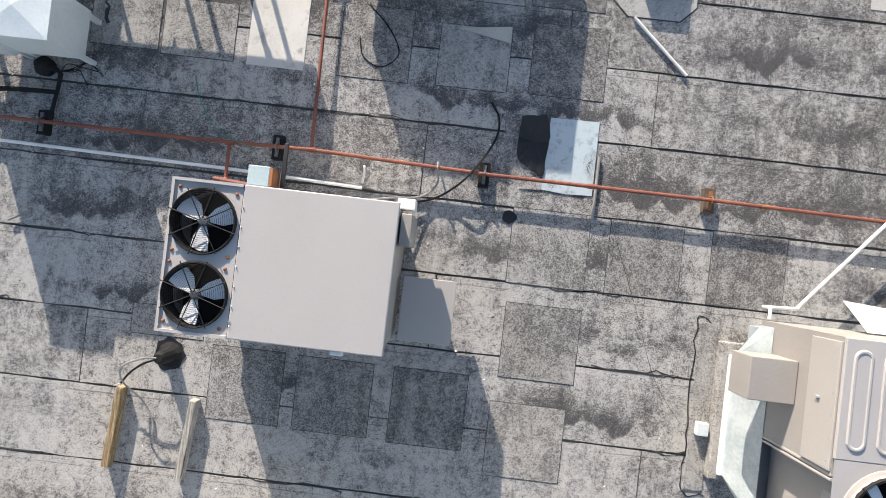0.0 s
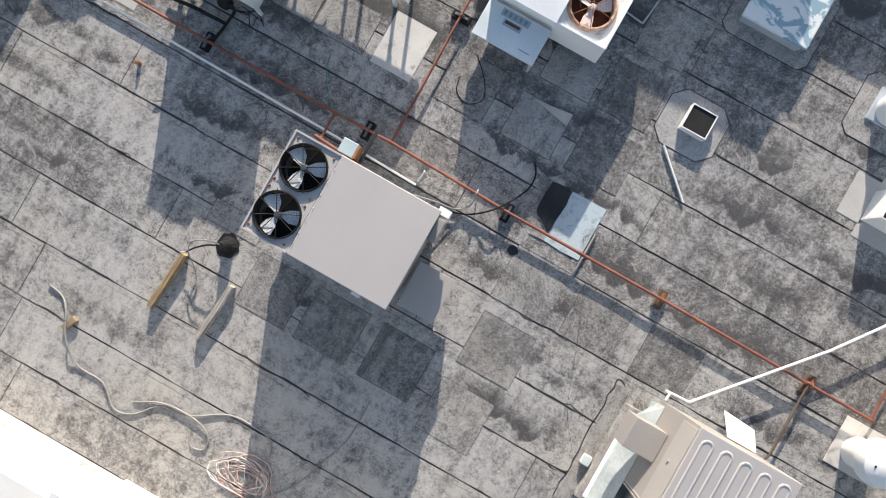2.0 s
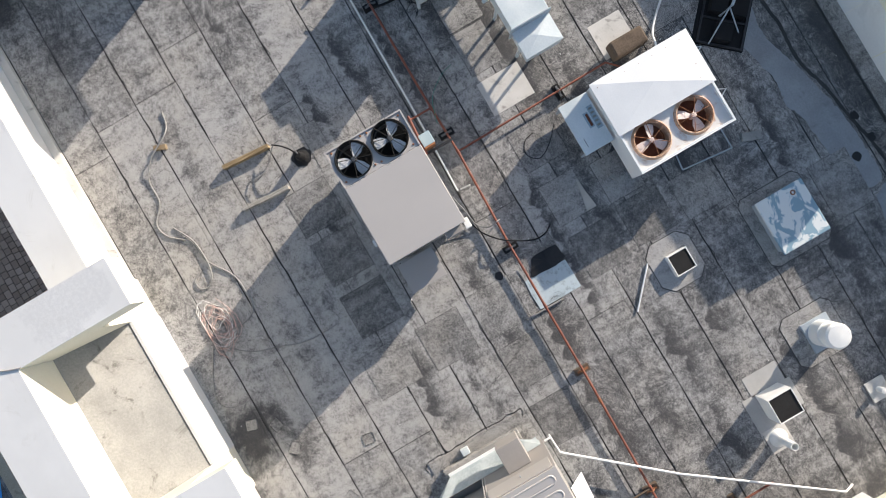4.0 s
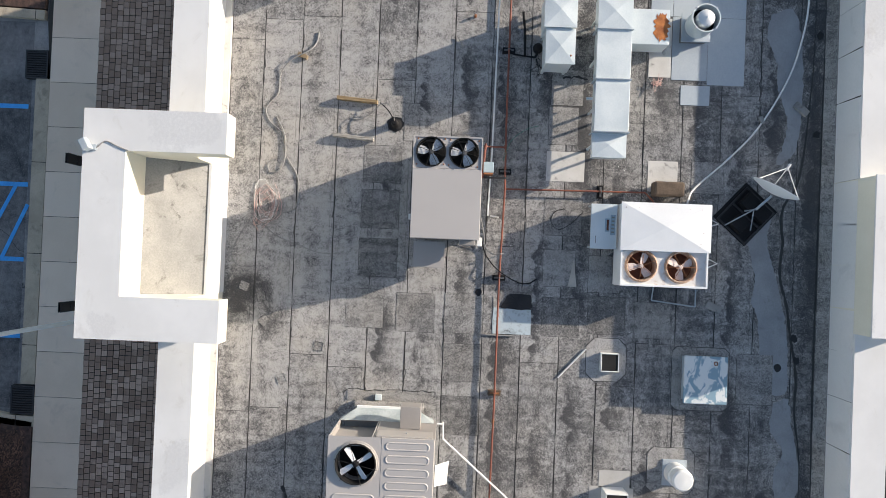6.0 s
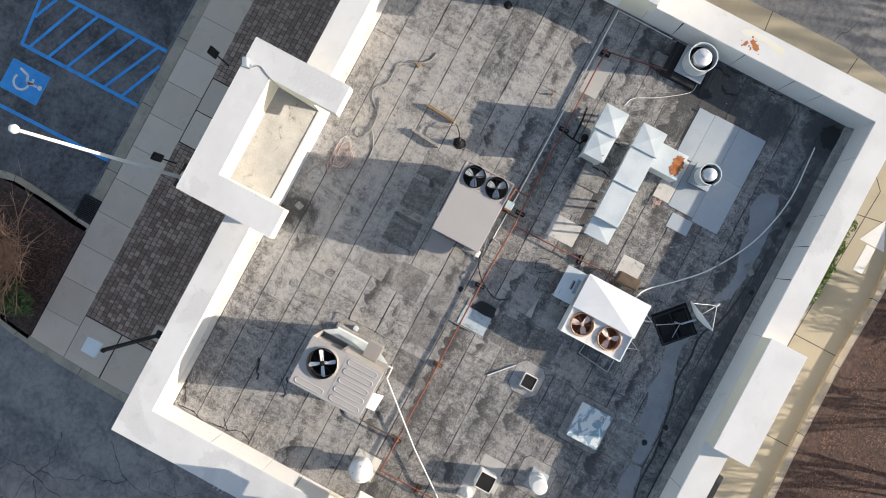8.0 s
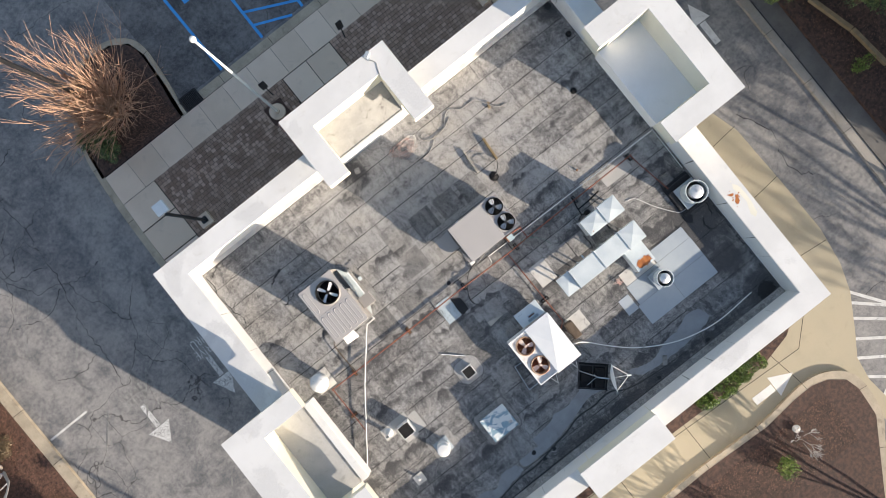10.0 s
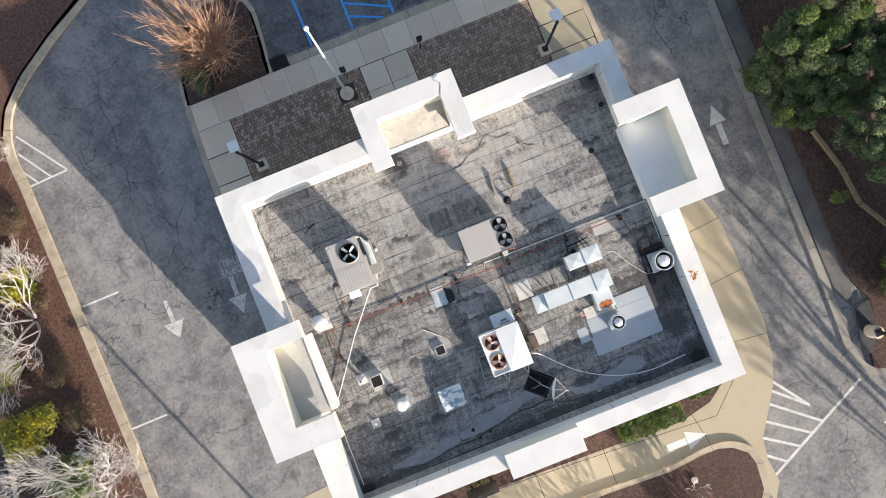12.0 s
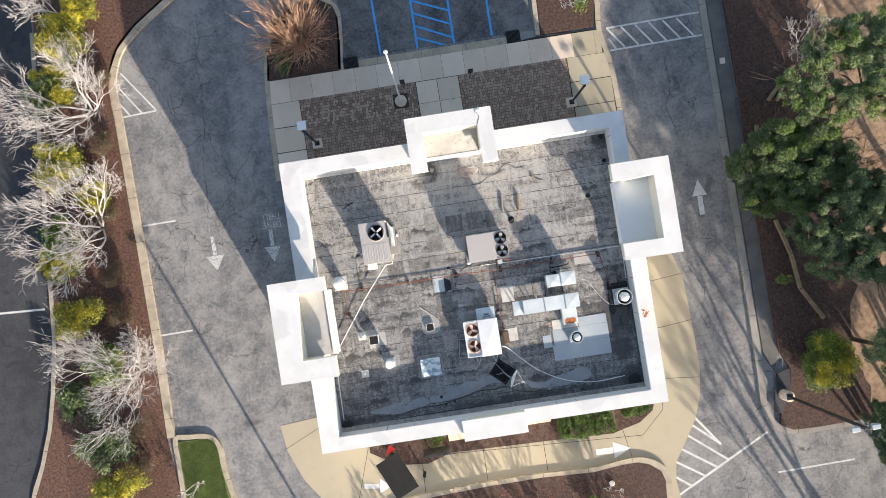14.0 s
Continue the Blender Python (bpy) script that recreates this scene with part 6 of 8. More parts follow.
stripes("road_marking_road_west", [((-36.0, 1.15), (-28.0, 0.7))], 0.07, M_LINE, "white bay line on the neighbouring road", 0.01)
stripes("road_marking_old", [((-18.9, 9.2), (-16.6, 12.1)), ((-17.2, 7.4), (-15.2, 10.0)), ((-16.2, 3.0), (-14.6, 5.2)), ((-16.0, -3.6), (-14.4, -1.4)), ((-15.0, -6.6), (-13.7, -4.8)), ((-18.6, 3.2), (-17.4, 4.6)), ((-14.0, 9.5), (-13.0, 11.0))], 0.035, M_LINE_FADED, "old faded slanting bay lines", 0.0042)
BLUE_Z = 0.012
stripes("road_marking_blue", [((-2.58, 14.4), (-2.68, 20.0)), ((-0.02, 14.41), (-0.02, 19.84)), ((2.5, 14.39), (2.5, 20.2)), ((5.13, 14.5), (5.12, 20.0))], 0.075, M_BLUE, "blue painted bay lines", BLUE_Z)
stripes("road_marking_blue_hatch", [((2.48, 14.78 + 0.93 * k), (0.0, 15.98 + 0.88 * k)) for k in range(5)] + [((1.83, 14.36), (0.0, 15.16)), ((2.45, 19.35), (1.2, 19.9)), ((-0.05, 19.84), (2.1, 20.05))], 0.065, M_BLUE, "blue painted slanting hatch lines", BLUE_Z + 0.004)


def access_sign(cx, cy):
    """The wheelchair mark: a blue field with a white figure of bars and a ring."""
    sh = Shape()
    sh.prism([(cx - 0.66, cy - 0.88), (cx + 0.66, cy - 0.88), (cx + 0.66, cy + 0.88), (cx - 0.66, cy + 0.88)], 0.008, BLUE_Z)
    ob = structure("road_marking_access", sh, M_BLUE, "blue painted field with white access mark", "road marking")
    w = Shape()
    arc = [(cx - 0.05 + 0.33 * math.cos(a), cy + 0.12 + 0.33 * math.sin(a)) for a in (radians(60 + 15 * k) for k in range(17))]
    w.band(arc, 0.05, BLUE_Z, BLUE_Z + 0.003)
    for a, b in (((cx + 0.05, cy - 0.55), (cx + 0.02, cy - 0.1)), ((cx + 0.02, cy - 0.1), (cx + 0.3, cy + 0.0)), ((cx + 0.3, cy), (cx + 0.42, cy + 0.42)), ((cx + 0.03, cy - 0.32), (cx + 0.26, cy - 0.28))):
        w.band([a, b], 0.055, BLUE_Z, BLUE_Z + 0.003)
    w.prism([(cx + 0.05 + 0.1 * math.cos(2 * math.pi * k / 12), cy - 0.68 + 0.1 * math.sin(2 * math.pi * k / 12)) for k in range(12)], BLUE_Z, BLUE_Z + 0.003)
    part("mark", w, M_LINE_CLEAN, ob, "white access mark")


access_sign(-1.34, 19.0)
access_sign(3.8, 19.3)

# long cracks in the drives
CRACKS = [[(-14.74, 18.58), (-14.82, 17.02), (-15.27, 15.9), (-15.08, 14.49), (-15.23, 12.74), (-15.33, 10.99), (-15.73, 8.89), (-15.78, 6.94), (-15.97, 5.21)], [(-16.61, 18.8), (-15.54, 18.0), (-14.91, 17.5), (-13.95, 17.59), (-13.19, 17.94)],
    [(-17.55, 16.46), (-16.24, 15.98), (-15.03, 16.14)], [(-15.54, 10.91), (-16.72, 10.15), (-18.43, 10.58)], [(-17.34, 13.87), (-17.06, 12.64), (-15.61, 12.29)], [(-15.33, 10.99), (-14.29, 10.63), (-13.09, 10.75)], [(-15.96, 7.36), (-17.0, 6.93), (-18.32, 7.34)],
    [(16.47, 11.24), (16.54, 9.28), (16.11, 7.78), (16.43, 6.17)], [(15.8, -3.1), (16.6, -4.8), (16.2, -6.6), (17.1, -8.0)]]
rr = random.Random(61)
for line in CRACKS:
    pts = [(p.x + rr.gauss(0, 0.05), p.y + rr.gauss(0, 0.05)) for p in curve([(x, y, 0) for x, y in line], 9)]
    s = Shape()
    rows = []
    for k, p in enumerate(pts):
        way = (Vector(pts[min(k + 1, len(pts) - 1)]) - Vector(pts[max(k - 1, 0)])).normalized()
        side = Vector((-way.y, way.x)) * 0.012 * rr.uniform(0.3, 1.8)
        rows.append((s.bm.verts.new((p[0] + side.x, p[1] + side.y, 0.003)), s.bm.verts.new((p[0] - side.x, p[1] - side.y, 0.003))))
    for a, b in zip(rows, rows[1:]):
        s.bm.faces.new((a[0], b[0], b[1], a[1]))
    structure("road_crack", s, M_TAR, "long branching crack in the asphalt", "crack")

# ---- street furniture ----
def drain_grate(x0, x1, y0, y1):
    ob = thing("drain_grate", ((x0 + x1) / 2, (y0 + y1) / 2, 0.0), "black cast-iron drain grate set in the kerb", "drain", "kerb drains")
    part("pit", Shape().box(x0, x1, y0, y1, 0.0, 0.15), M_INSIDE, ob)
    sh = Shape()
    for a, b, c, d in ((x0, x1, y0, y0 + 0.05), (x0, x1, y1 - 0.05, y1), (x0, x0 + 0.05, y0 + 0.05, y1 - 0.05), (x1 - 0.05, x1, y0 + 0.05, y1 - 0.05)):
        sh.box(a, b, c, d, 0.1, 0.185)
    rim = part("frame", sh, M_BLACK_STEEL, ob)
    count = 11
    for k in range(count):
        x = x0 + 0.05 + (x1 - x0 - 0.1) * (k + 0.5) / count
        part("slat", Shape().box(x - 0.018, x + 0.018, y0 + 0.05, y1 - 0.05, 0.15, 0.18), M_BLACK_STEEL, rim)


drain_grate(-5.15, -4.2, 13.72, 14.5)
drain_grate(6.05, 7.0, 13.8, 14.55)
flag = thing("flagpole", (-1.69, 10.98, 0.12), "tall white tapered flagpole on a round concrete base", "flagpole")
part("bed", Shape().box(-2.2, -1.18, 10.48, 11.48, 0.13, 0.165), M_MULCH, flag, "square of dark mulch")
part("base", Shape().spin(-1.69, 10.98, [(0.4, 0.15), (0.4, 0.26), (0.36, 0.29), (0.14, 0.3), (0.13, 0.38), (0.1, 0.4)], 24), M_CONCRETE_LIFTED, flag, smooth=True)
pole = part("pole", Shape().cone((-1.69, 10.98, 0.3), (-1.69, 10.98, 10.0), 0.075, 0.045, 16), M_PVC, flag, smooth=True)
part("finial", Shape().spin(-1.69, 10.98, [(0.03, 10.0), (0.1, 10.05), (0.12, 10.12), (0.09, 10.2), (0.0005, 10.23)], 14), M_PVC, pole, smooth=True)
for x in (-1.36, 3.17):
    post = thing("sign_post", (x, 11.8, 0.13), "dark metal post with a small parking sign", "sign", "parking signs")
    part("post", Shape().box(x - 0.025, x + 0.025, 11.775, 11.825, 0.12, 2.0), M_BLACK_STEEL, post)
    for y0, y1 in ((11.828, 11.842), (11.758, 11.772)):
        part("sign", Shape().box(x - 0.155, x + 0.155, y0, y1, 1.62, 2.08, 0.004), M_BLACK_STEEL, post, "dark back of a sign plate")
        part("sign", Shape().box(x - 0.155, x + 0.155, y0, y1, 1.36, 1.58, 0.004), M_BLACK_STEEL, post, "dark back of a small sign plate")


def lantern(x, y, turn):
    ob = thing("path_lamp", (x, y, 0.13), "black path lamp with a flat white square head", "street lamp", "path lamps")
    part("footing", Shape().box(x - 0.32, x + 0.32, y - 0.32, y + 0.32, 0.1, 0.42, 0.02, 0.0), M_CONCRETE_LIFTED, ob, "square concrete footing")
    part("base_plate", Shape().box(x - 0.16, x + 0.16, y - 0.16, y + 0.16, 0.42, 0.45, 0.01), M_BLACK_STEEL, ob)
    part("post", Shape().box(x - 0.055, x + 0.055, y - 0.055, y + 0.055, 0.45, 4.45, 0.008), M_BLACK_STEEL, ob)
    part("arm", Shape().box(x - 0.04, x + 0.04, y - 0.1, y + 0.3, 4.4, 4.5, 0.01, 0.0), M_BLACK_STEEL, ob)
    head = part("head", Shape().box(x - 0.27, x + 0.27, y + 0.02, y + 0.56, 4.5, 4.66, 0.03), M_RTU_WHITE, ob, "white lamp housing")
    part("lens", Shape().box(x - 0.2, x + 0.2, y + 0.09, y + 0.49, 4.48, 4.5), M_BLACK, head)
    return ob


lantern(-7.72, 8.98, 0)
lantern(9.7, 9.05, 0)


def mast(x, y, height, label, heads, base_z=0.0):
    ob = thing("lamp_mast", (x, y, base_z), label, "street lamp", "car park masts")
    part("footing", Shape().spin(x, y, [(0.36, base_z), (0.36, base_z + 0.7), (0.33, base_z + 0.74), (0.0005, base_z + 0.75)], 22), M_CONCRETE_LIFTED, ob, "round concrete footing", smooth=True)
    part("post", Shape().box(x - 0.075, x + 0.075, y - 0.075, y + 0.075, base_z + 0.75, height, 0.01), M_BLACK_STEEL, ob)
    part("base_plate", Shape().box(x - 0.2, x + 0.2, y - 0.2, y + 0.2, base_z + 0.745, base_z + 0.8, 0.01), M_BLACK_STEEL, ob)
    for hx, hy in heads:
        part("arm", Shape().tube([(x, y, height - 0.1), (x + hx * 0.55, y + hy * 0.55, height - 0.05)], 0.035, 6), M_BLACK_STEEL, ob)
        head = part("head", Shape().box(x + hx - 0.24, x + hx + 0.24, y + hy - 0.14, y + hy + 0.14, height - 0.1, height + 0.05, 0.03), M_SHEET, ob, "grey floodlight head")
        part("lens", Shape().box(x + hx - 0.2, x + hx + 0.2, y + hy - 0.16, y + hy + 0.16, height - 0.115, height - 0.1), M_PVC, head)
    return ob


mast(20.69, -12.56, 8.3, "tall black car-park mast on a round footing", [(0.55, 0.0), (-0.55, 0.0)], 0.2)
mast(-8.2, 16.6, 8.0, "tall black twin-headed mast behind the bare shrub", [(0.44, 0.0), (-0.44, 0.0)], 0.15)
mast(-10.9, -19.6, 7.9, "tall black mast beside the drive", [(0.55, 0.0), (-0.55, 0.0)], 0.0)
flood = thing("floodlight", (2.63, 7.75, TOWER), "small grey floodlight on the tower rim with cable", "floodlight")
part("head", Shape().box(-0.13, 0.13, -0.08, 0.08, TOWER + 0.02, TOWER + 0.2, 0.02, 0.5, (2.7, 7.88, 0)), M_SHEET, flood)
part("bracket", Shape().box(2.6, 2.72, 7.7, 7.82, TOWER - 0.002, TOWER + 0.04), M_SHEET, flood)
part("cable", Shape().tube(curve([(2.65, 7.7, TOWER + 0.02), (2.8, 7.5, TOWER + 0.015), (2.7, 7.25, TOWER + 0.015), (2.62, 7.02, TOWER + 0.015)], 5), 0.012, 5), M_CABLE, flood)

# drive-through order point
canopy = thing("order_canopy", (-5.4, -13.1, 0.0), "black flat canopy over the order point", "canopy")
ca = radians(-66)
part("roof", Shape().box(-1.28, 1.28, -0.8, 0.8, 2.6, 2.72, 0.02, ca, (-5.45, -13.23, 0)), M_BLACK, canopy)
part("post", Shape().box(-6.0, -5.88, -12.5, -12.38, 0.0, 2.6, 0.01), M_BLACK_STEEL, canopy)
part("speaker", Shape().box(-6.1, -5.78, -12.72, -12.52, 0.1, 1.5, 0.02), M_BLACK_STEEL, canopy)
board = thing("menu_board", (-2.7, -12.35, 0.1), "black menu board on two posts in the bed", "menu board")
part("panel", Shape().box(-3.7, -1.9, -12.62, -12.44, 0.6, 2.0, 0.02, 0.0), M_BLACK_STEEL, board)
part("post", Shape().box(-3.45, -3.33, -12.59, -12.47, 0.05, 0.6), M_BLACK_STEEL, board)
part("post", Shape().box(-2.27, -2.15, -12.59, -12.47, 0.05, 0.6), M_BLACK_STEEL, board)
sign = thing("red_sign", (-5.6, -11.7, 0.1), "red triangular clearance sign at the bed", "sign")
part("post", Shape().tube([(-5.6, -11.75, 0.05), (-5.6, -11.75, 2.4)], 0.04, 8), M_BLACK_STEEL, sign)
part("plate", Shape().prism([(-6.0, -11.95), (-5.35, -11.6), (-5.75, -11.3)], 2.4, 2.44), M_RED, sign)
cone = thing("bollard", (-3.95, -14.2, 0.0), "small black bollard on the concrete lane", "bollard")
part("post", Shape().spin(-3.95, -14.2, [(0.11, 0.01), (0.11, 0.7), (0.08, 0.76), (0.0005, 0.78)], 14), M_BLACK, cone, smooth=True)
hatch = thing("service_hatch", (-0.6, -11.6, 0.1), "pale concrete pad beside the bed", "slab")
part("pad", Shape().box(-2.0, -0.6, -12.3, -11.0, 0.1, 0.2, 0.02), M_CONCRETE_LIFTED, hatch)
part("pad", Shape().box(3.2, 5.0, -12.0, -11.2, 0.1, 0.22, 0.02), M_CONCRETE_LIFTED, hatch)
for a, b, label in (((22.77, 7.1), (24.84, 9.2), "long split timber rail lying on the bank"), ((23.33, 7.0), (24.1, 8.3), "short split timber rail lying on the bank"), ((21.62, 4.5), (21.72, 5.6), "timber edging along the bank"), ((21.95, -0.9), (22.6, -3.3), "timber edging along the bank"), ((22.62, -3.35), (22.85, -5.7), "timber edging along the bank"), ((22.9, -5.75), (24.1, -7.9), "timber edging along the bank")):
    d = Vector(b) - Vector(a)
    s = Shape()
    s.box(-d.length / 2, d.length / 2, -0.11, 0.11, 0.2, 0.42, 0.02, math.atan2(d.y, d.x), ((a[0] + b[0]) / 2, (a[1] + b[1]) / 2, 0))
    single("timber_rail", s, M_WOOD, label, "timber", "timber rails")
s = Shape()
s.box(20.1, 20.45, 10.1, 10.5, 0.05, 0.12, 0.01)
single("utility_box", s, M_CONCRETE_LIFTED, "small pale utility cover at the kerb", "cover")


# ---- plants ----
def lumps(p, freq, seed):
    """Smooth value noise, about -1 to 1, at many points at once."""
    q = p * freq + 100.0
    base = np.floor(q).astype(np.int64)
    f = q - base
    f = f * f * (3 - 2 * f)
    total = np.zeros(len(p))
    for corner in range(8):
        d = np.array([corner & 1, corner >> 1 & 1, corner >> 2 & 1])
        c = base + d
        h = (c[:, 0] * 73856093 ^ c[:, 1] * 19349663 ^ c[:, 2] * 83492791 ^ seed * 2654435) % 10007 / 5003.5 - 1
        total += h * np.prod(np.where(d, f, 1 - f), axis=1)
    return total


def leaves(count, blobs, size, rng, flat=0.35, gap=0.45, freq=0.9):
    """Leaf blades strewn through a cluster of blobs, thinned by noise so that gaps show."""
    dice = np.random.default_rng(rng.randint(0, 10 ** 6))
    blobs = np.array(blobs)
    weights = blobs[:, 3] * blobs[:, 4] * blobs[:, 5]
    tries = int(count * 2.2)
    pick = dice.choice(len(blobs), tries, p=weights / weights.sum())
    v = dice.normal(size=(tries, 3))
    v *= (dice.random(tries) ** 0.45 / np.linalg.norm(v, axis=1))[:, None]
    p = blobs[pick, :3] + v * blobs[pick, 3:]
    keep = (lumps(p, freq, 7) > (gap - 0.5) * 0.9) | (dice.random(tries) > 0.85)
    p, v = p[keep][:count], v[keep][:count]
    m = len(p)
    up = v * 0.25 + dice.normal(0, 0.6, (m, 3)) + np.array([0, 0, flat + 0.1])
    up /= np.linalg.norm(up, axis=1)[:, None]
    side = np.cross(up, dice.normal(size=(m, 3)))
    side /= np.linalg.norm(side, axis=1)[:, None]
    ahead = np.cross(up, side)
    s = (size * dice.uniform(0.6, 1.35, m))[:, None]
    verts = np.stack([p - ahead * s, p + side * s * 0.42 + up * s * 0.1, p + ahead * s, p - side * s * 0.42 + up * s * 0.1], axis=1).reshape(-1, 3)
    return verts, m


def leaf_part(name, data, material, parent, label=""):
    verts, count = data
    me = bpy.data.meshes.new(name)
    root = parent
    while root.parent:
        root = root.parent
    verts = verts - np.array(root.location)
    me.vertices.add(count * 4), me.loops.add(count * 4), me.polygons.add(count)
    me.vertices.foreach_set("co", verts.astype(np.float32).ravel())
    me.loops.foreach_set("vertex_index", np.arange(count * 4, dtype=np.int32))
    me.polygons.foreach_set("loop_start", np.arange(0, count * 4, 4, dtype=np.int32))
    me.update(calc_edges=True)
    me.materials.append(material)
    ob = new(name, me)
    ob.parent = parent
    return tagged(ob, label)


def grow(sh, p, way, length, radius, depth, rng, spread, lift, forks=(2, 3), shrink=0.72, sides=5, tips=None, least=0.011):
    """A limb that bends, tapers and forks."""
    pts = [p]
    d = way.normalized()
    for k in range(3):
        d = (d + Vector((rng.gauss(0, 0.13), rng.gauss(0, 0.13), rng.gauss(0, 0.08) + lift))).normalized()
        pts.append(pts[-1] + d * (length / 3))
    sh.tube(pts, max(radius, least), sides, 0.62 if radius > 0.016 else 0.9)
    if depth == 0:
        if tips is not None:
            tips.append(pts[-1])
        return
    for k in range(rng.randint(*forks) + (1 if rng.random() < 0.35 else 0)):
        a = rng.random() * 2 * math.pi
        off = Vector((math.cos(a), math.sin(a), rng.uniform(-0.35, 0.5))) * spread * rng.uniform(0.6, 1.2)
        start = pts[-1] if k < 2 else pts[2]
        grow(sh, start, (d + off).normalized(), length * shrink * rng.uniform(0.8, 1.15), radius * (0.52 if k else 0.6), depth - 1, rng, spread, lift, forks, shrink, 3 if depth < 3 else 4, tips, least)


def bare_tree(x, y, seed, height, label, trunks=4, depth=5, material=None, reach=0.55, z0=0.16, radius=0.07, forks=(2, 3), shrink=0.72, least=0.011):
    rr = random.Random(seed)
    ob = thing("bare_tree", (x, y, z0), label, "tree", "bare trees")
    for k in range(trunks):
        sh = Shape()
        a = 2 * math.pi * (k + rr.random() * 0.6) / trunks
        way = Vector((math.cos(a) * reach, math.sin(a) * reach, 1.0))
        grow(sh, Vector((x + 0.12 * math.cos(a), y + 0.12 * math.sin(a), z0 - 0.05)), way, height * 0.30, radius, depth, rr, 0.62, 0.04, forks, shrink, least=least)
        part("limb", sh, material or M_BARK_PALE, ob)
    return ob


bare_tree(-22.7, 13.6, 21, 6.0, "bare pale-barked tree with many fine twigs", 5, 6, None, 0.8, 0.16, 0.08, (2, 3), 0.77, 0.007)
bare_tree(-23.2, 5.6, 22, 6.0, "bare pale-barked tree over yellow shrubs", 5, 6, None, 0.85, 0.16, 0.08, (2, 3), 0.77, 0.007)
bare_tree(-22.5, -4.7, 23, 6.0, "bare pale-barked tree beside the kerb", 5, 6, None, 0.85, 0.16, 0.08, (2, 3), 0.77, 0.007)
bare_tree(-23.6, 20.5, 26, 5.0, "bare pale-barked tree at the bend", 3)
bare_tree(-19.3, -12.6, 24, 2.4, "small bare sapling on the grass", 3, 4, None, 0.5, 0.17, 0.03)
# tall bare trees past the far lot, whose branches shade the east drive
for k, (x, y, h) in enumerate(((31.0, -17.5, 12.0), (34.0, -25.0, 14.0), (30.5, -29.0, 13.5), (37.0, -12.0, 12.0), (33.5, -6.0, 11.0), (27.0, -36.0, 14.0), (25.5, -27.0, 13.0), (29.0, -22.5, 13.0), (32.0, -20.5, 13.5), (30.8, -13.0, 13.0))):
    bare_tree(x, y, 40 + k, h, "tall bare brown tree beyond the car park", 1, 6, M_BARK, 0.08, 0.0, 0.26, least=0.026)

# unseen bare trees, added south of the kerbed island; branches shade the lane
for k, (x, y, h) in enumerate(((-4.0, -23.0, 4.0), (-0.5, -22.0, 4.5), (2.2, -23.5, 5.0), (9.5, -22.5, 4.2), (5.6, -24.0, 5.0))):
    bare_tree(x, y, 140 + k, h, "bare brown tree added out of view on the mulch island", 3, 4, M_BARK, 0.4, 0.2, 0.09, least=0.03)

stems = thing("stem_shrub", (-7.9, 16.1, 0.15), "large bare shrub with many orange upright stems", "shrub")
rr = random.Random(31)
for k in range(210):
    sh = Shape()
    a, lean = rr.random() * 2 * math.pi, rr.uniform(0.1, 1.35)
    p = Vector((-7.9 + rr.gauss(0, 0.28), 16.1 + rr.gauss(0, 0.28), 0.12))
    way = Vector((math.cos(a) * lean, math.sin(a) * lean, 1.0)).normalized()
    length = rr.uniform(2.8, 5.0)
    pts = [p]
    for j in range(5):
        way = (way + Vector((rr.gauss(0, 0.07), rr.gauss(0, 0.07), 0.05))).normalized()
        pts.append(pts[-1] + way * length / 5)
    sh.tube(pts, 0.022, 4, 0.35)
    for j in (1, 2, 3, 4):
        for side in range(2):
            w2 = (way + Vector((rr.gauss(0, 0.42), rr.gauss(0, 0.42), rr.gauss(0, 0.2)))).normalized()
            q = pts[j] + w2 * length * rr.uniform(0.15, 0.35)
            sh.tube([pts[j], (pts[j] + q) / 2 + Vector((0, 0, 0.03)), q], 0.011, 3, 0.4)
    part("stem", sh, M_STEM, stems)


def shrub(x, y, rx, ry, rz, count, size, material, label, seed, name="shrub", z0=0.15, second=None, group="", gap=0.42, clumps=12):
    """A shrub: a few forked stems under a crown of leaves made of uneven clumps."""
    rr = random.Random(seed)
    ob = thing(name, (x, y, z0), label, "shrub", group)
    for k in range(5):
        a = rr.random() * 6.28
        sh = Shape()
        sh.tube([(x, y, z0 - 0.03), (x + 0.3 * rx * math.cos(a), y + 0.3 * ry * math.sin(a), z0 + rz * 0.6), (x + 0.6 * rx * math.cos(a), y + 0.6 * ry * math.sin(a), z0 + rz * 1.3)], 0.035, 4, 0.4)
        part("stem", sh, M_BARK, ob)
    blobs = []
    for k in range(clumps):
        a, q = rr.random() * 6.28, math.sqrt(rr.random()) * 0.72
        blobs.append((x + rx * q * math.cos(a), y + ry * q * math.sin(a), z0 + rz * rr.uniform(0.75, 1.15), rx * rr.uniform(0.3, 0.5), ry * rr.uniform(0.3, 0.5), rz * rr.uniform(0.5, 0.85)))
    leaf_part("crown", leaves(count, blobs, size, rr, gap=gap), material, ob)
    if second:
        tops = [(bx, by, bz + brz * 0.5, brx * 0.8, bry * 0.8, brz * 0.5) for bx, by, bz, brx, bry, brz in blobs[::2] + blobs[1::4]]
        leaf_part("blossom", leaves(count * 3 // 5, tops, size * 0.8, rr, gap=0.62, freq=1.3), second, ob, "yellow flowering tips")
    return ob


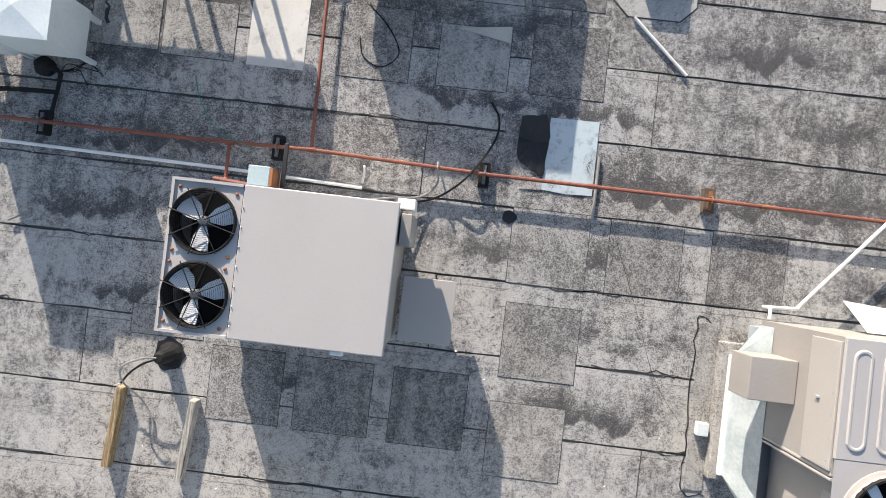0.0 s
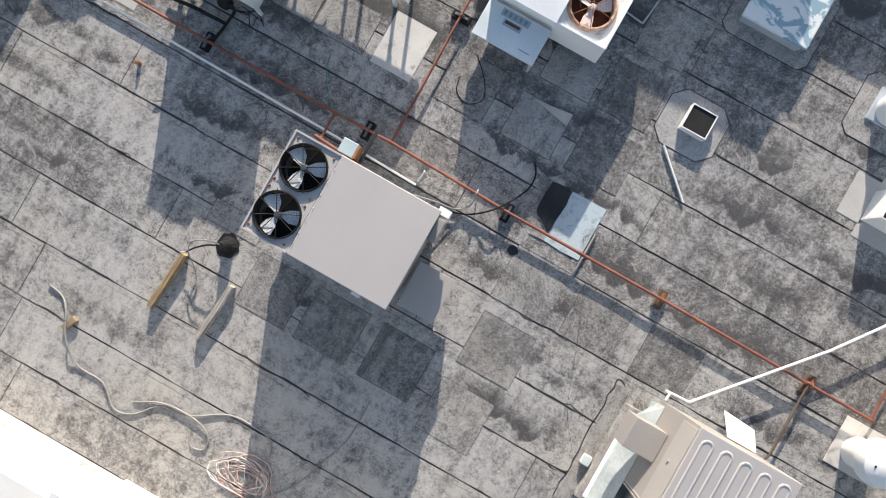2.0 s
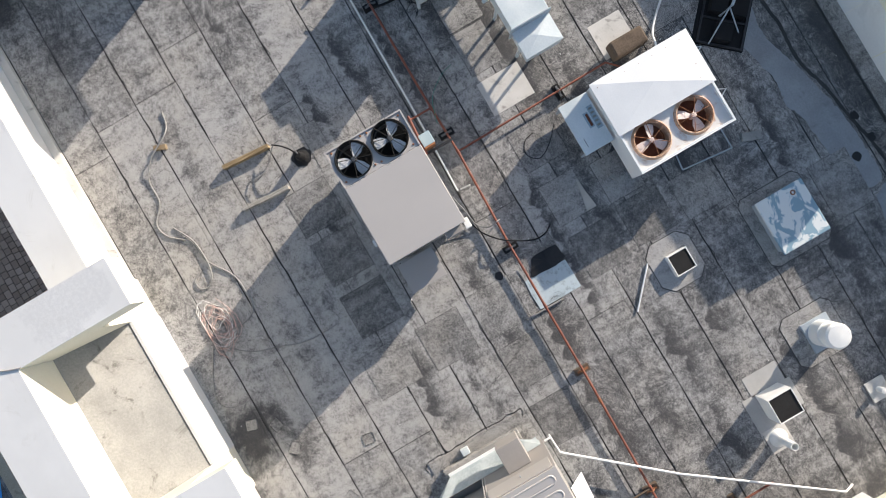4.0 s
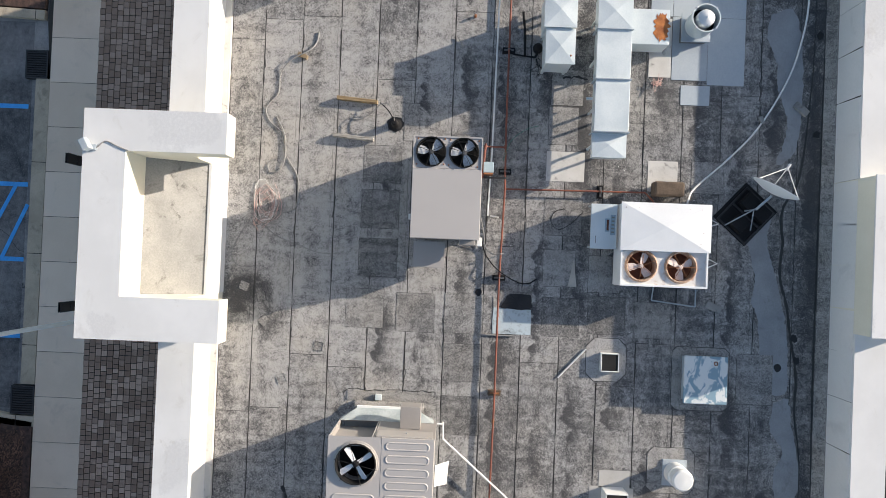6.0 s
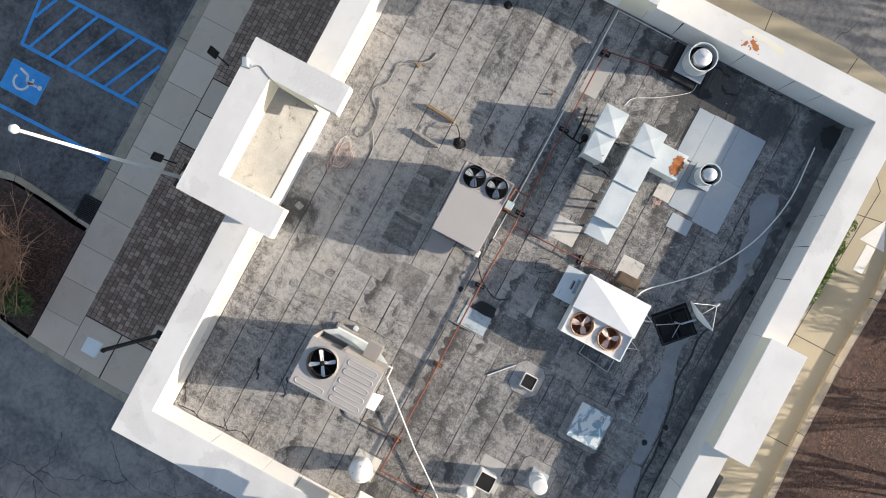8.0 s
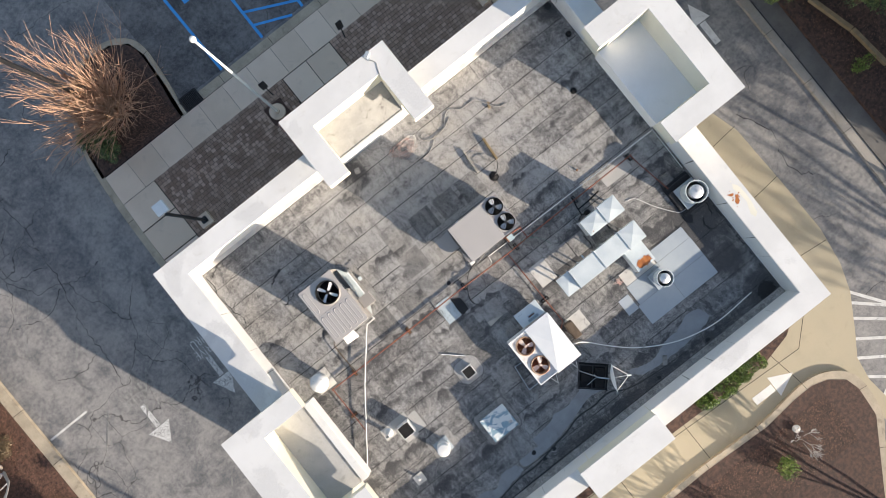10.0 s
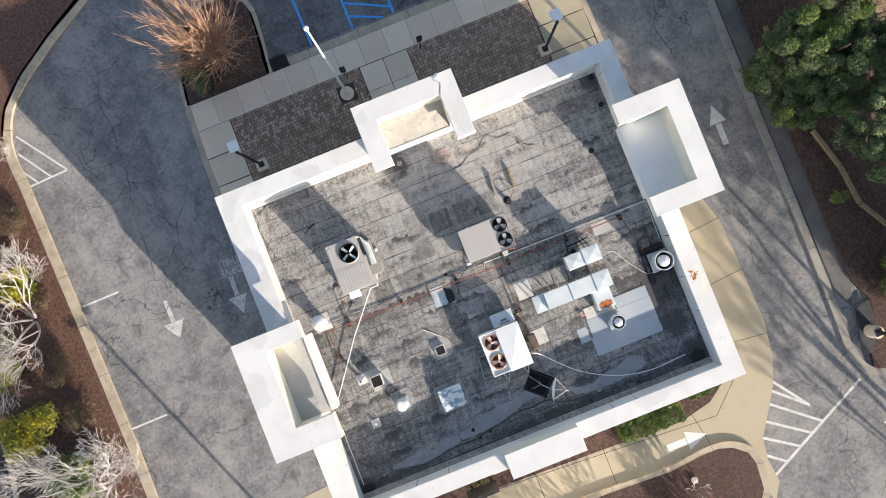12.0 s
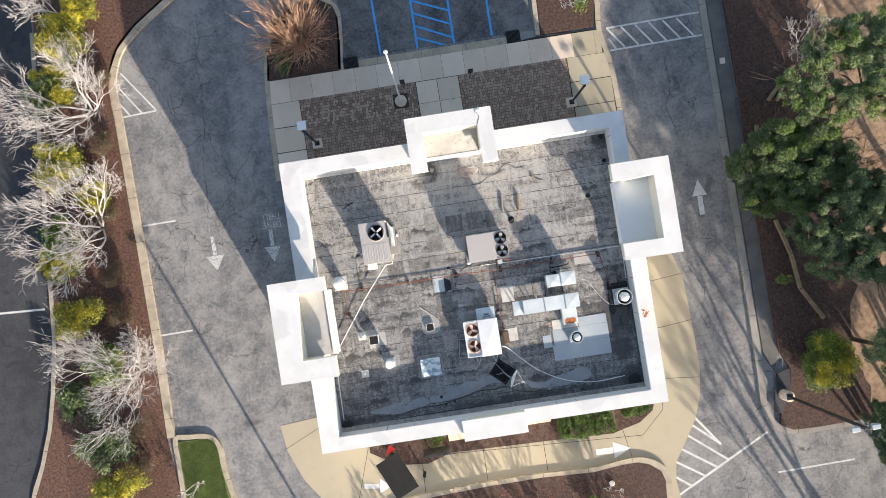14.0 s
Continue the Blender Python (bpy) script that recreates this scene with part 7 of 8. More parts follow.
YELLOW = "yellow-flowering green shrub in the mulch strip"
for k, (x, y, rx, ry, rz) in enumerate(((-23.3, 18.2, 1.9, 2.0, 1.3), (-21.9, 20.2, 1.3, 1.2, 1.1), (-24.7, 10.0, 1.7, 2.0, 1.2), (-25.0, 0.0, 1.8, 1.6, 1.3), (-24.2, -11.6, 2.4, 1.5, 1.3), (-22.9, 7.6, 1.2, 1.2, 0.9), (-24.3, 15.3, 1.6, 1.6, 1.1), (-25.6, 3.6, 1.5, 1.5, 1.1))):
    shrub(x, y, rx, ry, rz, 6000, 0.085, M_LEAF_OLIVE, YELLOW, 60 + k, "flowering_shrub", second=M_LEAF_YELLOW, group="flowering shrubs", gap=0.3, clumps=22)
for k, (x, y, rx, ry, rz) in enumerate(((-25.5, 14.5, 1.6, 1.8, 1.2), (-25.2, 5.0, 1.6, 2.0, 1.2), (-25.8, -6.0, 1.5, 1.9, 1.1), (-24.6, -9.0, 2.3, 1.6, 1.4), (-24.2, -3.6, 1.8, 1.8, 1.0))):
    shrub(x, y, rx, ry, rz, 5500, 0.085, M_LEAF if k % 3 == 1 else M_LEAF_DARK, "dense green shrub under the bare trees", 70 + k, "green_shrub", group="green shrubs")
for k, (x, y, r) in enumerate(((-21.9, 15.6, 0.85), (-22.1, 11.2, 0.8), (-22.4, 6.6, 0.75), (-22.5, 2.2, 0.9), (-22.4, -0.5, 1.0), (-22.1, -3.6, 0.8), (-22.4, -8.0, 0.95), (-22.6, -10.2, 0.95), (-22.2, 18.6, 0.8))):
    shrub(x, y, r * 1.15, r * 1.15, 0.6, 3600, 0.045, M_LEAF_BROWN, "low rounded brownish clipped shrub", 80 + k, "mound_shrub", group="clipped mounds", gap=0.25)
shrub(-9.35, 14.8, 0.95, 1.1, 0.75, 4200, 0.06, M_LEAF_DARK, "low dark green hedge plant at the kerb", 90, "green_shrub")
shrub(-8.9, 17.3, 0.7, 0.6, 0.7, 1200, 0.06, M_LEAF_DARK, "low dark green plant below the bare stems", 91, "green_shrub")
shrub(11.3, 15.6, 0.75, 0.9, 0.8, 1900, 0.06, M_LEAF, "round green shrub in the mulch bed", 92, "green_shrub")
shrub(23.3, -10.5, 1.9, 2.0, 1.3, 22000, 0.07, M_LEAF, "large rounded yellow-green shrub on the bank", 93, "flowering_shrub", second=M_LEAF_YELLOW, z0=0.2, gap=0.12, clumps=46)
shrub(21.75, -4.9, 0.55, 0.5, 0.5, 800, 0.06, M_LEAF, "small pale green shrub on the bank", 94, "green_shrub", z0=0.2)
shrub(6.8, -17.6, 0.6, 0.6, 0.7, 1300, 0.05, M_LEAF, "small upright green shrub on the island", 95, "green_shrub", z0=0.2)
shrub(-3.0, -11.8, 0.9, 0.7, 0.7, 1500, 0.07, M_LEAF, "green shrub behind the menu board", 96, "green_shrub", z0=0.1)
shrub(-6.4, -11.6, 0.7, 0.6, 0.6, 900, 0.06, M_LEAF_BROWN, "dry brown shrub beside the red sign", 97, "green_shrub", z0=0.1)
bare_tree(10.3, 16.2, 98, 2.6, "bare pale twiggy shrub in the bed", 7, 3, M_BARK_PALE, 0.9, 0.16, 0.025)
bare_tree(8.3, -17.3, 99, 1.4, "small bare twiggy plant on the island", 5, 3, M_BARK_PALE, 1.2, 0.19, 0.015)
s = Shape()
s.spin(8.4, -16.7, [(0.0005, 0.18), (0.17, 0.2), (0.2, 0.28), (0.12, 0.38), (0.0005, 0.4)], 9)
single("stone", s, M_PVC, "pale rounded stone on the mulch", "stone")


def hedge(x0, x1, y0, y1, z1, count, seed):
    rr = random.Random(seed)
    ob = thing("hedge", ((x0 + x1) / 2, (y0 + y1) / 2, 0.1), "clipped dense green box hedge", "hedge", "box hedges")
    for k in range(int((x1 - x0) * 2)):
        sh = Shape()
        x = x0 + (k + 0.5) / 2
        sh.tube([(x, (y0 + y1) / 2, 0.08), (x + rr.gauss(0, 0.1), (y0 + y1) / 2 + rr.gauss(0, 0.2), z1 * 0.8)], 0.03, 4, 0.5)
        part("stem", sh, M_BARK, ob)
    part("core", Shape().box(x0 + 0.15, x1 - 0.15, y0 + 0.15, y1 - 0.15, 0.2, z1 - 0.42, 0.1), M_BARK, ob, "shaded inner twigs")
    blobs = []
    for i in range(int((x1 - x0) / 0.45)):
        for j in range(max(1, int((y1 - y0) / 0.45))):
            blobs.append((x0 + 0.3 + i * 0.45 + rr.gauss(0, 0.04), y0 + 0.3 + j * 0.45 + rr.gauss(0, 0.04), z1 * 0.55, 0.36, 0.36, z1 * 0.5 * rr.uniform(0.9, 1.1)))
    leaf_part("foliage", leaves(count, blobs, 0.06, rr, flat=0.0, gap=0.3, freq=3.2), M_LEAF_HEDGE, ob)


hedge(5.3, 9.3, -13.15, -11.0, 1.35, 34000, 1)
hedge(9.75, 11.7, -12.35, -11.2, 0.95, 8000, 2)


def evergreen(x, y, height, blobs, count, size, material, label, seed, second=None, bark=None):
    rr = random.Random(seed)
    ob = thing("evergreen_tree", (x, y, 0.2), label, "tree", "evergreen trees")
    sh = Shape()
    sh.tube([(x, y, 0.15), (x + 0.1, y - 0.05, height * 0.4), (x + 0.05, y + 0.05, height * 0.75), (x, y, height)], 0.17, 8, 0.25)
    part("trunk", sh, bark or M_BARK, ob)
    for bx, by, bz, brx, bry, brz in blobs:
        sh = Shape()
        grow(sh, Vector((x, y, max(0.8, bz - 1.3))), Vector((bx - x, by - y, 0.7)), (Vector((bx - x, by - y, 0)).length + 0.8) * 0.7, 0.06, 2, rr, 0.5, 0.03)
        part("limb", sh, bark or M_BARK, ob)
    small = []
    for bx, by, bz, brx, bry, brz in blobs:
        for k in range(48):
            a, q = rr.random() * 6.28, math.sqrt(rr.random()) * 1.02
            small.append((bx + brx * q * math.cos(a), by + bry * q * math.sin(a), bz + brz * rr.uniform(-0.6, 0.8), brx * rr.uniform(0.14, 0.34), bry * rr.uniform(0.14, 0.34), brz * rr.uniform(0.14, 0.3)))
    leaf_part("crown", leaves(int(count * 2.2), small, size * 0.52, rr, flat=0.55, gap=0.33, freq=1.9), material, ob)
    if second:
        leaf_part("top_leaves", leaves(count // 2, [(a, b, c + f * 0.6, d * 0.9, e * 0.9, f * 0.6) for a, b, c, d, e, f in small[::2]], size * 0.52, rr, flat=0.6, gap=0.55, freq=0.8), second, ob, "lighter leaves on the clump tops")


evergreen(21.6, 2.4, 6.0, [(21.6, 3.4, 4.2, 2.3, 1.7, 1.5), (19.6, 2.5, 3.2, 1.6, 1.5, 1.2), (23.0, 2.6, 4.4, 1.8, 1.8, 1.4), (20.2, 0.9, 3.0, 1.6, 1.3, 1.1), (21.4, 0.6, 3.6, 1.5, 1.4, 1.2), (22.6, 0.9, 3.9, 1.6, 1.4, 1.2), (20.6, 4.0, 3.6, 1.2, 1.0, 1.0)], 90000, 0.10, M_LEAF_DARK, "dense dark evergreen tree leaning over the kerb", 101, M_LEAF)
evergreen(23.6, -2.4, 7.0, [(21.6, -2.2, 4.6, 1.4, 1.3, 1.0), (23.2, -1.4, 5.2, 1.7, 1.5, 1.2), (24.9, -1.9, 5.4, 1.7, 1.6, 1.2), (22.8, -3.6, 4.6, 1.5, 1.3, 1.0), (25.2, -4.2, 5.0, 1.6, 1.4, 1.1), (26.4, -0.4, 5.6, 1.6, 1.6, 1.1), (24.6, 0.5, 5.0, 1.4, 1.2, 1.0)], 80000, 0.10, M_LEAF_DARK, "dark evergreen tree on the mulch bank", 102, M_LEAF_PINE)
evergreen(25.6, 6.2, 9.0, [(21.9, 6.6, 6.0, 1.3, 1.3, 0.8), (23.6, 8.8, 6.2, 1.5, 1.4, 0.8), (25.4, 8.4, 6.6, 1.7, 1.5, 0.9), (23.4, 5.4, 6.0, 1.6, 1.2, 0.8), (25.8, 5.4, 6.6, 1.6, 1.5, 0.9), (27.0, 8.8, 7.0, 1.8, 1.8, 0.9), (22.2, 5.4, 5.6, 1.2, 0.9, 0.7), (27.4, 4.0, 6.6, 1.5, 1.4, 0.9)], 62000, 0.10, M_LEAF_PINE, "open-crowned pine tree with tufted needles", 103, M_LEAF)
evergreen(25.8, -9.6, 8.0, [(24.2, -9.2, 5.6, 1.1, 1.2, 1.0), (25.6, -8.2, 6.4, 1.5, 1.5, 1.2), (25.4, -11.0, 6.0, 1.5, 1.4, 1.1), (27.2, -9.6, 6.6, 1.7, 1.7, 1.2), (27.4, -6.4, 6.4, 1.6, 1.6, 1.1)], 46000, 0.09, M_LEAF_PINE, "grey-green evergreen tree behind the rounded shrub", 104)
evergreen(27.5, 14.5, 8.0, [(26.4, 14.0, 5.0, 1.8, 1.6, 1.0), (28.0, 15.6, 5.5, 2.0, 1.8, 1.1), (29.5, 13.0, 6.0, 2.0, 1.8, 1.1)], 26000, 0.10, M_LEAF_PINE, "open-crowned pine tree at the top of the bank", 105)
evergreen(25.4, -14.6, 7.5, [(23.9, -13.6, 5.0, 1.0, 1.1, 1.0), (24.6, -15.2, 5.2, 1.3, 1.2, 1.1), (26.2, -13.8, 5.8, 1.6, 1.5, 1.2), (26.6, -16.0, 5.4, 1.6, 1.4, 1.1)], 30000, 0.1, M_LEAF_DARK, "dark evergreen tree past the mast", 106)
# unseen dense pines, added beyond the far lot to shade east drive and bank
for k, (x, y, h) in enumerate(((30.6, -20.6, 11.0), (30.4, -24.6, 12.0))):
    evergreen(x, y, h, [(x + 1.7 * math.cos(a), y + 1.7 * math.sin(a), h - 1.5 - 1.9 * (j % 3), 1.9, 1.9, 1.3) for j, a in enumerate((0.2, 1.1, 2.2, 3.1, 4.0, 5.2, 2.7, 5.8))], 16000, 0.16, M_LEAF_PINE, "tall dense pine tree added out of view beyond the car park", 150 + k)
bare_tree(23.1, 5.6, 107, 3.2, "bare grey thicket shrub on the bank", 9, 4, M_BARK, 0.9, 0.2, 0.03)
bare_tree(26.3, 2.6, 108, 4.5, "bare brown branching shrub on the bank", 5, 4, M_BARK, 0.9, 0.2, 0.04)
bare_tree(25.6, 10.6, 109, 3.2, "bare pale shrub with dry leaves", 7, 4, M_BARK_PALE, 0.8, 0.2, 0.03)
rr = random.Random(55)
verts, faces = [], []
for k in range(70000):
    zone = k % 4
    if zone < 2:
        x, y, z = rr.uniform(-28.0, -21.2), rr.uniform(-16, 22), 0.172
        if x < -26.0 - (19.6 - y) * 0.07:
            continue
    elif zone == 2:
        x, y, z = rr.uniform(21.0, 33.0), rr.uniform(-14.5, 18), 0.222
    else:
        x, y, z = rr.choice(((rr.uniform(-9.8, -5.7), rr.uniform(14.0, 17.5), 0.172), (rr.uniform(-2.0, 10.5), rr.uniform(-19.0, -16.3), 0.202)))
    a, l = rr.random() * 6.28, rr.uniform(0.02, 0.06)
    c, d = math.cos(a) * l, math.sin(a) * l
    i = len(verts)
    verts += [(x - c, y - d, z), (x + d * 0.4, y - c * 0.4, z + 0.012), (x + c, y + d, z + 0.006), (x - d * 0.4, y + c * 0.4, z + 0.01)]
    faces += [(i, i + 1, i + 2, i + 3)]
me = bpy.data.meshes.new("leaf_litter")
me.from_pydata(verts, [], faces)
me.materials.append(M_CHIP)
tagged(new("leaf_litter", me), "dry brown leaves and bark chips on the mulch", "leaf litter", kind="stuff")
rr = random.Random(56)
verts, faces = [], []
for k in range(26000):
    x, y = rr.uniform(-20.1, -17.0), rr.uniform(-17.5, -9.75)
    if x > -17.7 + (y + 10.0) * -0.1:
        continue
    a, h = rr.random() * 6.28, rr.uniform(0.03, 0.08)
    i = len(verts)
    verts += [(x - 0.012 * math.cos(a), y - 0.012 * math.sin(a), 0.17), (x + 0.012 * math.cos(a), y + 0.012 * math.sin(a), 0.17), (x + rr.gauss(0, 0.03), y + rr.gauss(0, 0.03), 0.17 + h)]
    faces += [(i, i + 1, i + 2)]
me = bpy.data.meshes.new("grass")
me.from_pydata(verts, [], faces)
me.materials.append(M_LEAF)
tagged(new("grass", me), "short green grass blades on the island", "grass", kind="stuff")


# ---- roofing felt, sheet by sheet ----
def felt_sheet(x0, x1, y0, y1, rng):
    """A sheet of felt with slightly wavering long edges."""
    sh = Shape()
    steps = max(2, int((x1 - x0) / 0.3))
    low, high = [], []
    for k in range(steps + 1):
        x = x0 + (x1 - x0) * k / steps
        low.append((x, y0 + rng.uniform(0.0, 0.02))), high.append((x, y1 - rng.uniform(0.0, 0.016)))
    sh.prism(low + high[::-1], ROOF - 0.012, ROOF)
    return sh


rng = random.Random(4)
y = IY1 - 0.17
edges = [y] + [5.04 - 0.97 * k for k in range(15)] + [IY0]
for y1, y0 in zip(edges, edges[1:]):
    x = IX0
    first = True
    while x < IX1 - 0.05:
        length = rng.uniform(3.0, 9.5) if first else rng.uniform(6.0, 10.0)
        first = False
        x1 = min(IX1, x + length)
        if IX1 - x1 < 1.2:
            x1 = IX1
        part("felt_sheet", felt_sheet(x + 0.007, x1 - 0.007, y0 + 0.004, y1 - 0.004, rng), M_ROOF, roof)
        x = x1


# square patches cut into the felt, each on a tarred edge
PATCHES = [(1.30, 2.22, -3.18, -2.23), (0.01, 0.93, -3.06, -2.25), (-1.25, -0.28, -3.2, -2.27), (-2.48, -1.54, -0.77, 0.18), (-3.82, -2.86, -0.77, 0.18), (-1.28, -0.31, 0.45, 1.41), (-1.22, -0.25, 1.74, 2.69), (1.3, 2.27, 1.45, 2.4), (0.07, 1.03, 1.45, 2.42), (-1.27, -0.27, -0.78, 0.19), (2.46, 3.4, 1.44, 2.39), (3.6, 4.55, -3.0, -2.26),
    (-1.15, -0.2, -4.35, -3.42), (-0.1, 0.82, -4.2, -3.4), (-1.2, -0.3, -5.5, -4.6), (-2.75, -1.5, -8.1, -7.2), (3.55, 4.5, 1.02, 1.4), (4.6, 5.5, -3.1, -2.3), (2.5, 3.3, -6.7, -5.9)]
DARK = (3, 5, 12, 8, 2, 4)
s = Shape()
for x0, x1, y0, y1 in PATCHES:
    s.box(x0 - 0.009, x1 + 0.009, y0 - 0.009, y1 + 0.009, ROOF - 0.004, ROOF + 0.003)
part("patch_tar", s, M_SEAM, roof, "black tar lines round the patches")
for k, (x0, x1, y0, y1) in enumerate(PATCHES):
    part("felt_patch", Shape().box(x0, x1, y0, y1, ROOF - 0.002, ROOF + 0.007), M_PATCH_DARK if k in DARK else M_PATCH, roof)
for x0, x1, y0, y1 in ((2.67, 3.42, -3.2, -2.24), (2.5, 3.28, -5.55, -4.8)):
    part("pale_patch", Shape().box(x0, x1, y0, y1, ROOF - 0.002, ROOF + 0.007), M_PALE_COAT, roof, "pale coated patch")
def collar(x0, x1, y0, y1, cut, material):
    """A felt collar with cut corners on a tarred edge."""
    def ring(g):
        a, b, c, d = x0 - g, x1 + g, y0 - g, y1 + g
        return [(a + cut, c), (b - cut, c), (b, c + cut), (b, d - cut), (b - cut, d), (a + cut, d), (a, d - cut), (a, c + cut)]
    part("collar_tar", Shape().prism(ring(0.014), ROOF - 0.004, ROOF + 0.004), M_SEAM, roof, "black tar line round a collar")
    part("felt_collar", Shape().prism(ring(0.0), ROOF - 0.002, ROOF + 0.009), material, roof)


collar(-2.32, -1.25, -4.42, -3.42, 0.2, M_PATCH_PALE)
collar(-2.95, -1.38, -7.0, -5.58, 0.12, M_PATCH)
collar(-5.05, -3.92, -6.22, -5.05, 0.14, M_PATCH)
for x0, x1, y0, y1 in ((-5.75, -4.95, -4.05, -3.62), (-4.98, -4.55, -4.62, -3.85), (-5.6, -4.98, -4.72, -4.45)):
    part("pale_patch", Shape().box(x0, x1, y0, y1, ROOF - 0.002, ROOF + 0.008), M_PALE_FELT, roof, "pale new felt flashing")
part("pale_patch", Shape().box(7.3, 8.6, -1.62, -1.02, ROOF - 0.002, ROOF + 0.006), M_PALE_FELT, roof, "pale felt strip under the pipe")

# grey coating brushed over the low side, with torn edges
def coat(points, seed):
    rr = random.Random(seed)
    ring = curve([(x, y, 0) for x, y in points + points[:1]], 9)[:-1]
    sh = Shape()
    sh.prism([(p.x + rr.gauss(0, 0.012), p.y + rr.gauss(0, 0.012)) for p in ring], ROOF - 0.002, ROOF + 0.006)
    return part("coating", sh, M_GUTTER, roof, "smooth grey brushed coating")


coat([(2.5, -7.45), (1.8, -7.3), (1.17, -7.41), (0.4, -7.56), (-0.2, -7.52), (-0.64, -7.69), (-1.86, -7.8), (-2.44, -8.02), (-2.4, -8.45), (-1.75, -8.46), (-0.98, -8.42), (-0.24, -8.27), (0.8, -8.0), (1.4, -7.85), (2.2, -7.95)], 3)
coat([(-2.7, -8.15), (-3.35, -8.08), (-3.9, -8.4), (-4.5, -8.2), (-5.3, -8.3), (-6.2, -8.5), (-5.2, -8.75), (-4.4, -8.85), (-3.3, -8.62), (-2.6, -8.5)], 4)
coat([(7.1, -7.75), (6.5, -7.7), (5.9, -7.95), (5.2, -8.0), (4.5, -8.25), (3.9, -8.2), (3.3, -8.0), (3.6, -8.45), (4.5, -8.6), (6.0, -8.6), (7.2, -8.35)], 5)

# wandering tar lines along the low gutter
def smear(points, half, seed, material, name, z):
    rr = random.Random(seed)
    line = curve([(x, y, 0) for x, y in points], 8)
    sh = Shape()
    left, right = [], []
    for k, p in enumerate(line):
        grow_in = min(1.0, 4 * k / len(line), 4 * (len(line) - 1 - k) / len(line)) + 0.08
        w = half * grow_in
        left.append((p.x + rr.gauss(0, 0.02), p.y + w * rr.uniform(0.7, 1.3))), right.append((p.x + rr.gauss(0, 0.02), p.y - w * rr.uniform(0.7, 1.3)))
    rows = [(sh.bm.verts.new((*a, z)), sh.bm.verts.new((*b, z)), sh.bm.verts.new((*a, z - 0.006)), sh.bm.verts.new((*b, z - 0.006))) for a, b in zip(left, right)]
    for a, b in zip(rows, rows[1:]):
        sh.bm.faces.new((a[0], b[0], b[1], a[1])), sh.bm.faces.new((a[2], b[2], b[0], a[0])), sh.bm.faces.new((a[1], b[1], b[3], a[3]))
    return part(name, sh, material, roof)


smear([(-7.2, -8.75), (-4.4, -8.84), (-2.95, -8.67), (-2.0, -8.68), (-0.98, -8.5), (-0.2, -8.38), (0.5, -8.2), (1.3, -8.24), (2.15, -8.2), (3.0, -8.6), (5.5, -8.85), (8.5, -8.9)], 0.03, 4, M_SEAM, "tar_line", ROOF + 0.01)
smear([(-6.0, -9.15), (-2.0, -9.1), (3.0, -9.12), (8.0, -9.15)], 0.02, 5, M_SEAM, "tar_line", ROOF + 0.01)
for k, (x, y) in enumerate(((-1.05, -8.6), (-1.6, -8.68), (-1.8, -8.22), (6.6, -9.0), (4.1, -9.0))):
    rr = random.Random(90 + k)
    part("tar_dab", Shape().prism([(x + (0.07 + 0.06 * rr.random()) * math.cos(6.283 * j / 11), y + (0.06 + 0.05 * rr.random()) * math.sin(6.283 * j / 11)) for j in range(11)], ROOF + 0.002, ROOF + 0.014), M_TAR, roof)
for k, (x, y) in enumerate(((-2.6, 4.25), (-1.75, 3.35), (-1.15, 4.75), (-0.55, 4.85), (-0.3, 5.3), (-5.6, 3.4))):
    part("felt_patch", Shape().box(-0.12, 0.12, -0.11, 0.11, ROOF - 0.002, ROOF + 0.007, 0.02, 0.4 + k, (x, y, 0)), M_PATCH, roof)


def squiggle(points, half, seed, name="tar_line", material=None, z=ROOF + 0.008):
    """A wandering tarred crack of uneven width."""
    rr = random.Random(seed)
    line = [(p.x + rr.gauss(0, 0.018), p.y + rr.gauss(0, 0.018)) for p in curve([(x, y, 0) for x, y in points], 5)]
    sh = Shape()
    rows = []
    for k, p in enumerate(line):
        a, b = Vector(line[max(k - 1, 0)]), Vector(line[min(k + 1, len(line) - 1)])
        way = (b - a).normalized()
        w = half * rr.uniform(0.35, 1.5)
        side = Vector((-way.y, way.x)) * w
        rows.append([sh.bm.verts.new((p[0] + side.x * q, p[1] + side.y * q, h)) for q, h in ((-1, z - 0.02), (1, z - 0.02), (0.7, z), (-0.7, z))])
    for a, b in zip(rows, rows[1:]):
        for j in range(4):
            sh.bm.faces.new((a[j], a[(j + 1) % 4], b[(j + 1) % 4], b[j]))
    return part(name, sh, material or M_TAR, roof)


squiggle([(-6.9, 6.02), (-7.15, 5.85), (-7.4, 5.75), (-7.72, 5.55)], 0.022, 1)
squiggle([(-7.95, 5.75), (-7.85, 5.35), (-7.9, 5.05), (-7.98, 4.75), (-7.9, 4.3), (-7.85, 3.9), (-7.7, 3.5), (-7.85, 3.15)], 0.02, 2)
squiggle([(-7.6, 4.15), (-7.8, 4.02), (-7.85, 3.9)], 0.018, 3)
squiggle([(-5.3, 4.1), (-5.62, 4.0), (-5.95, 3.82)], 0.045, 4)
squiggle([(-6.05, 2.85), (-5.78, 2.86), (-5.4, 2.98)], 0.02, 5)
squiggle([(-6.1, 2.95), (-5.95, 2.75), (-5.8, 2.95), (-5.5, 3.2)], 0.012, 6)
squiggle([(-2.95, 0.4), (-2.78, 0.38), (-2.77, 1.2), (-2.8, 2.0), (-2.79, 2.58), (-3.1, 2.62)], 0.007, 7)
rr = random.Random(77)
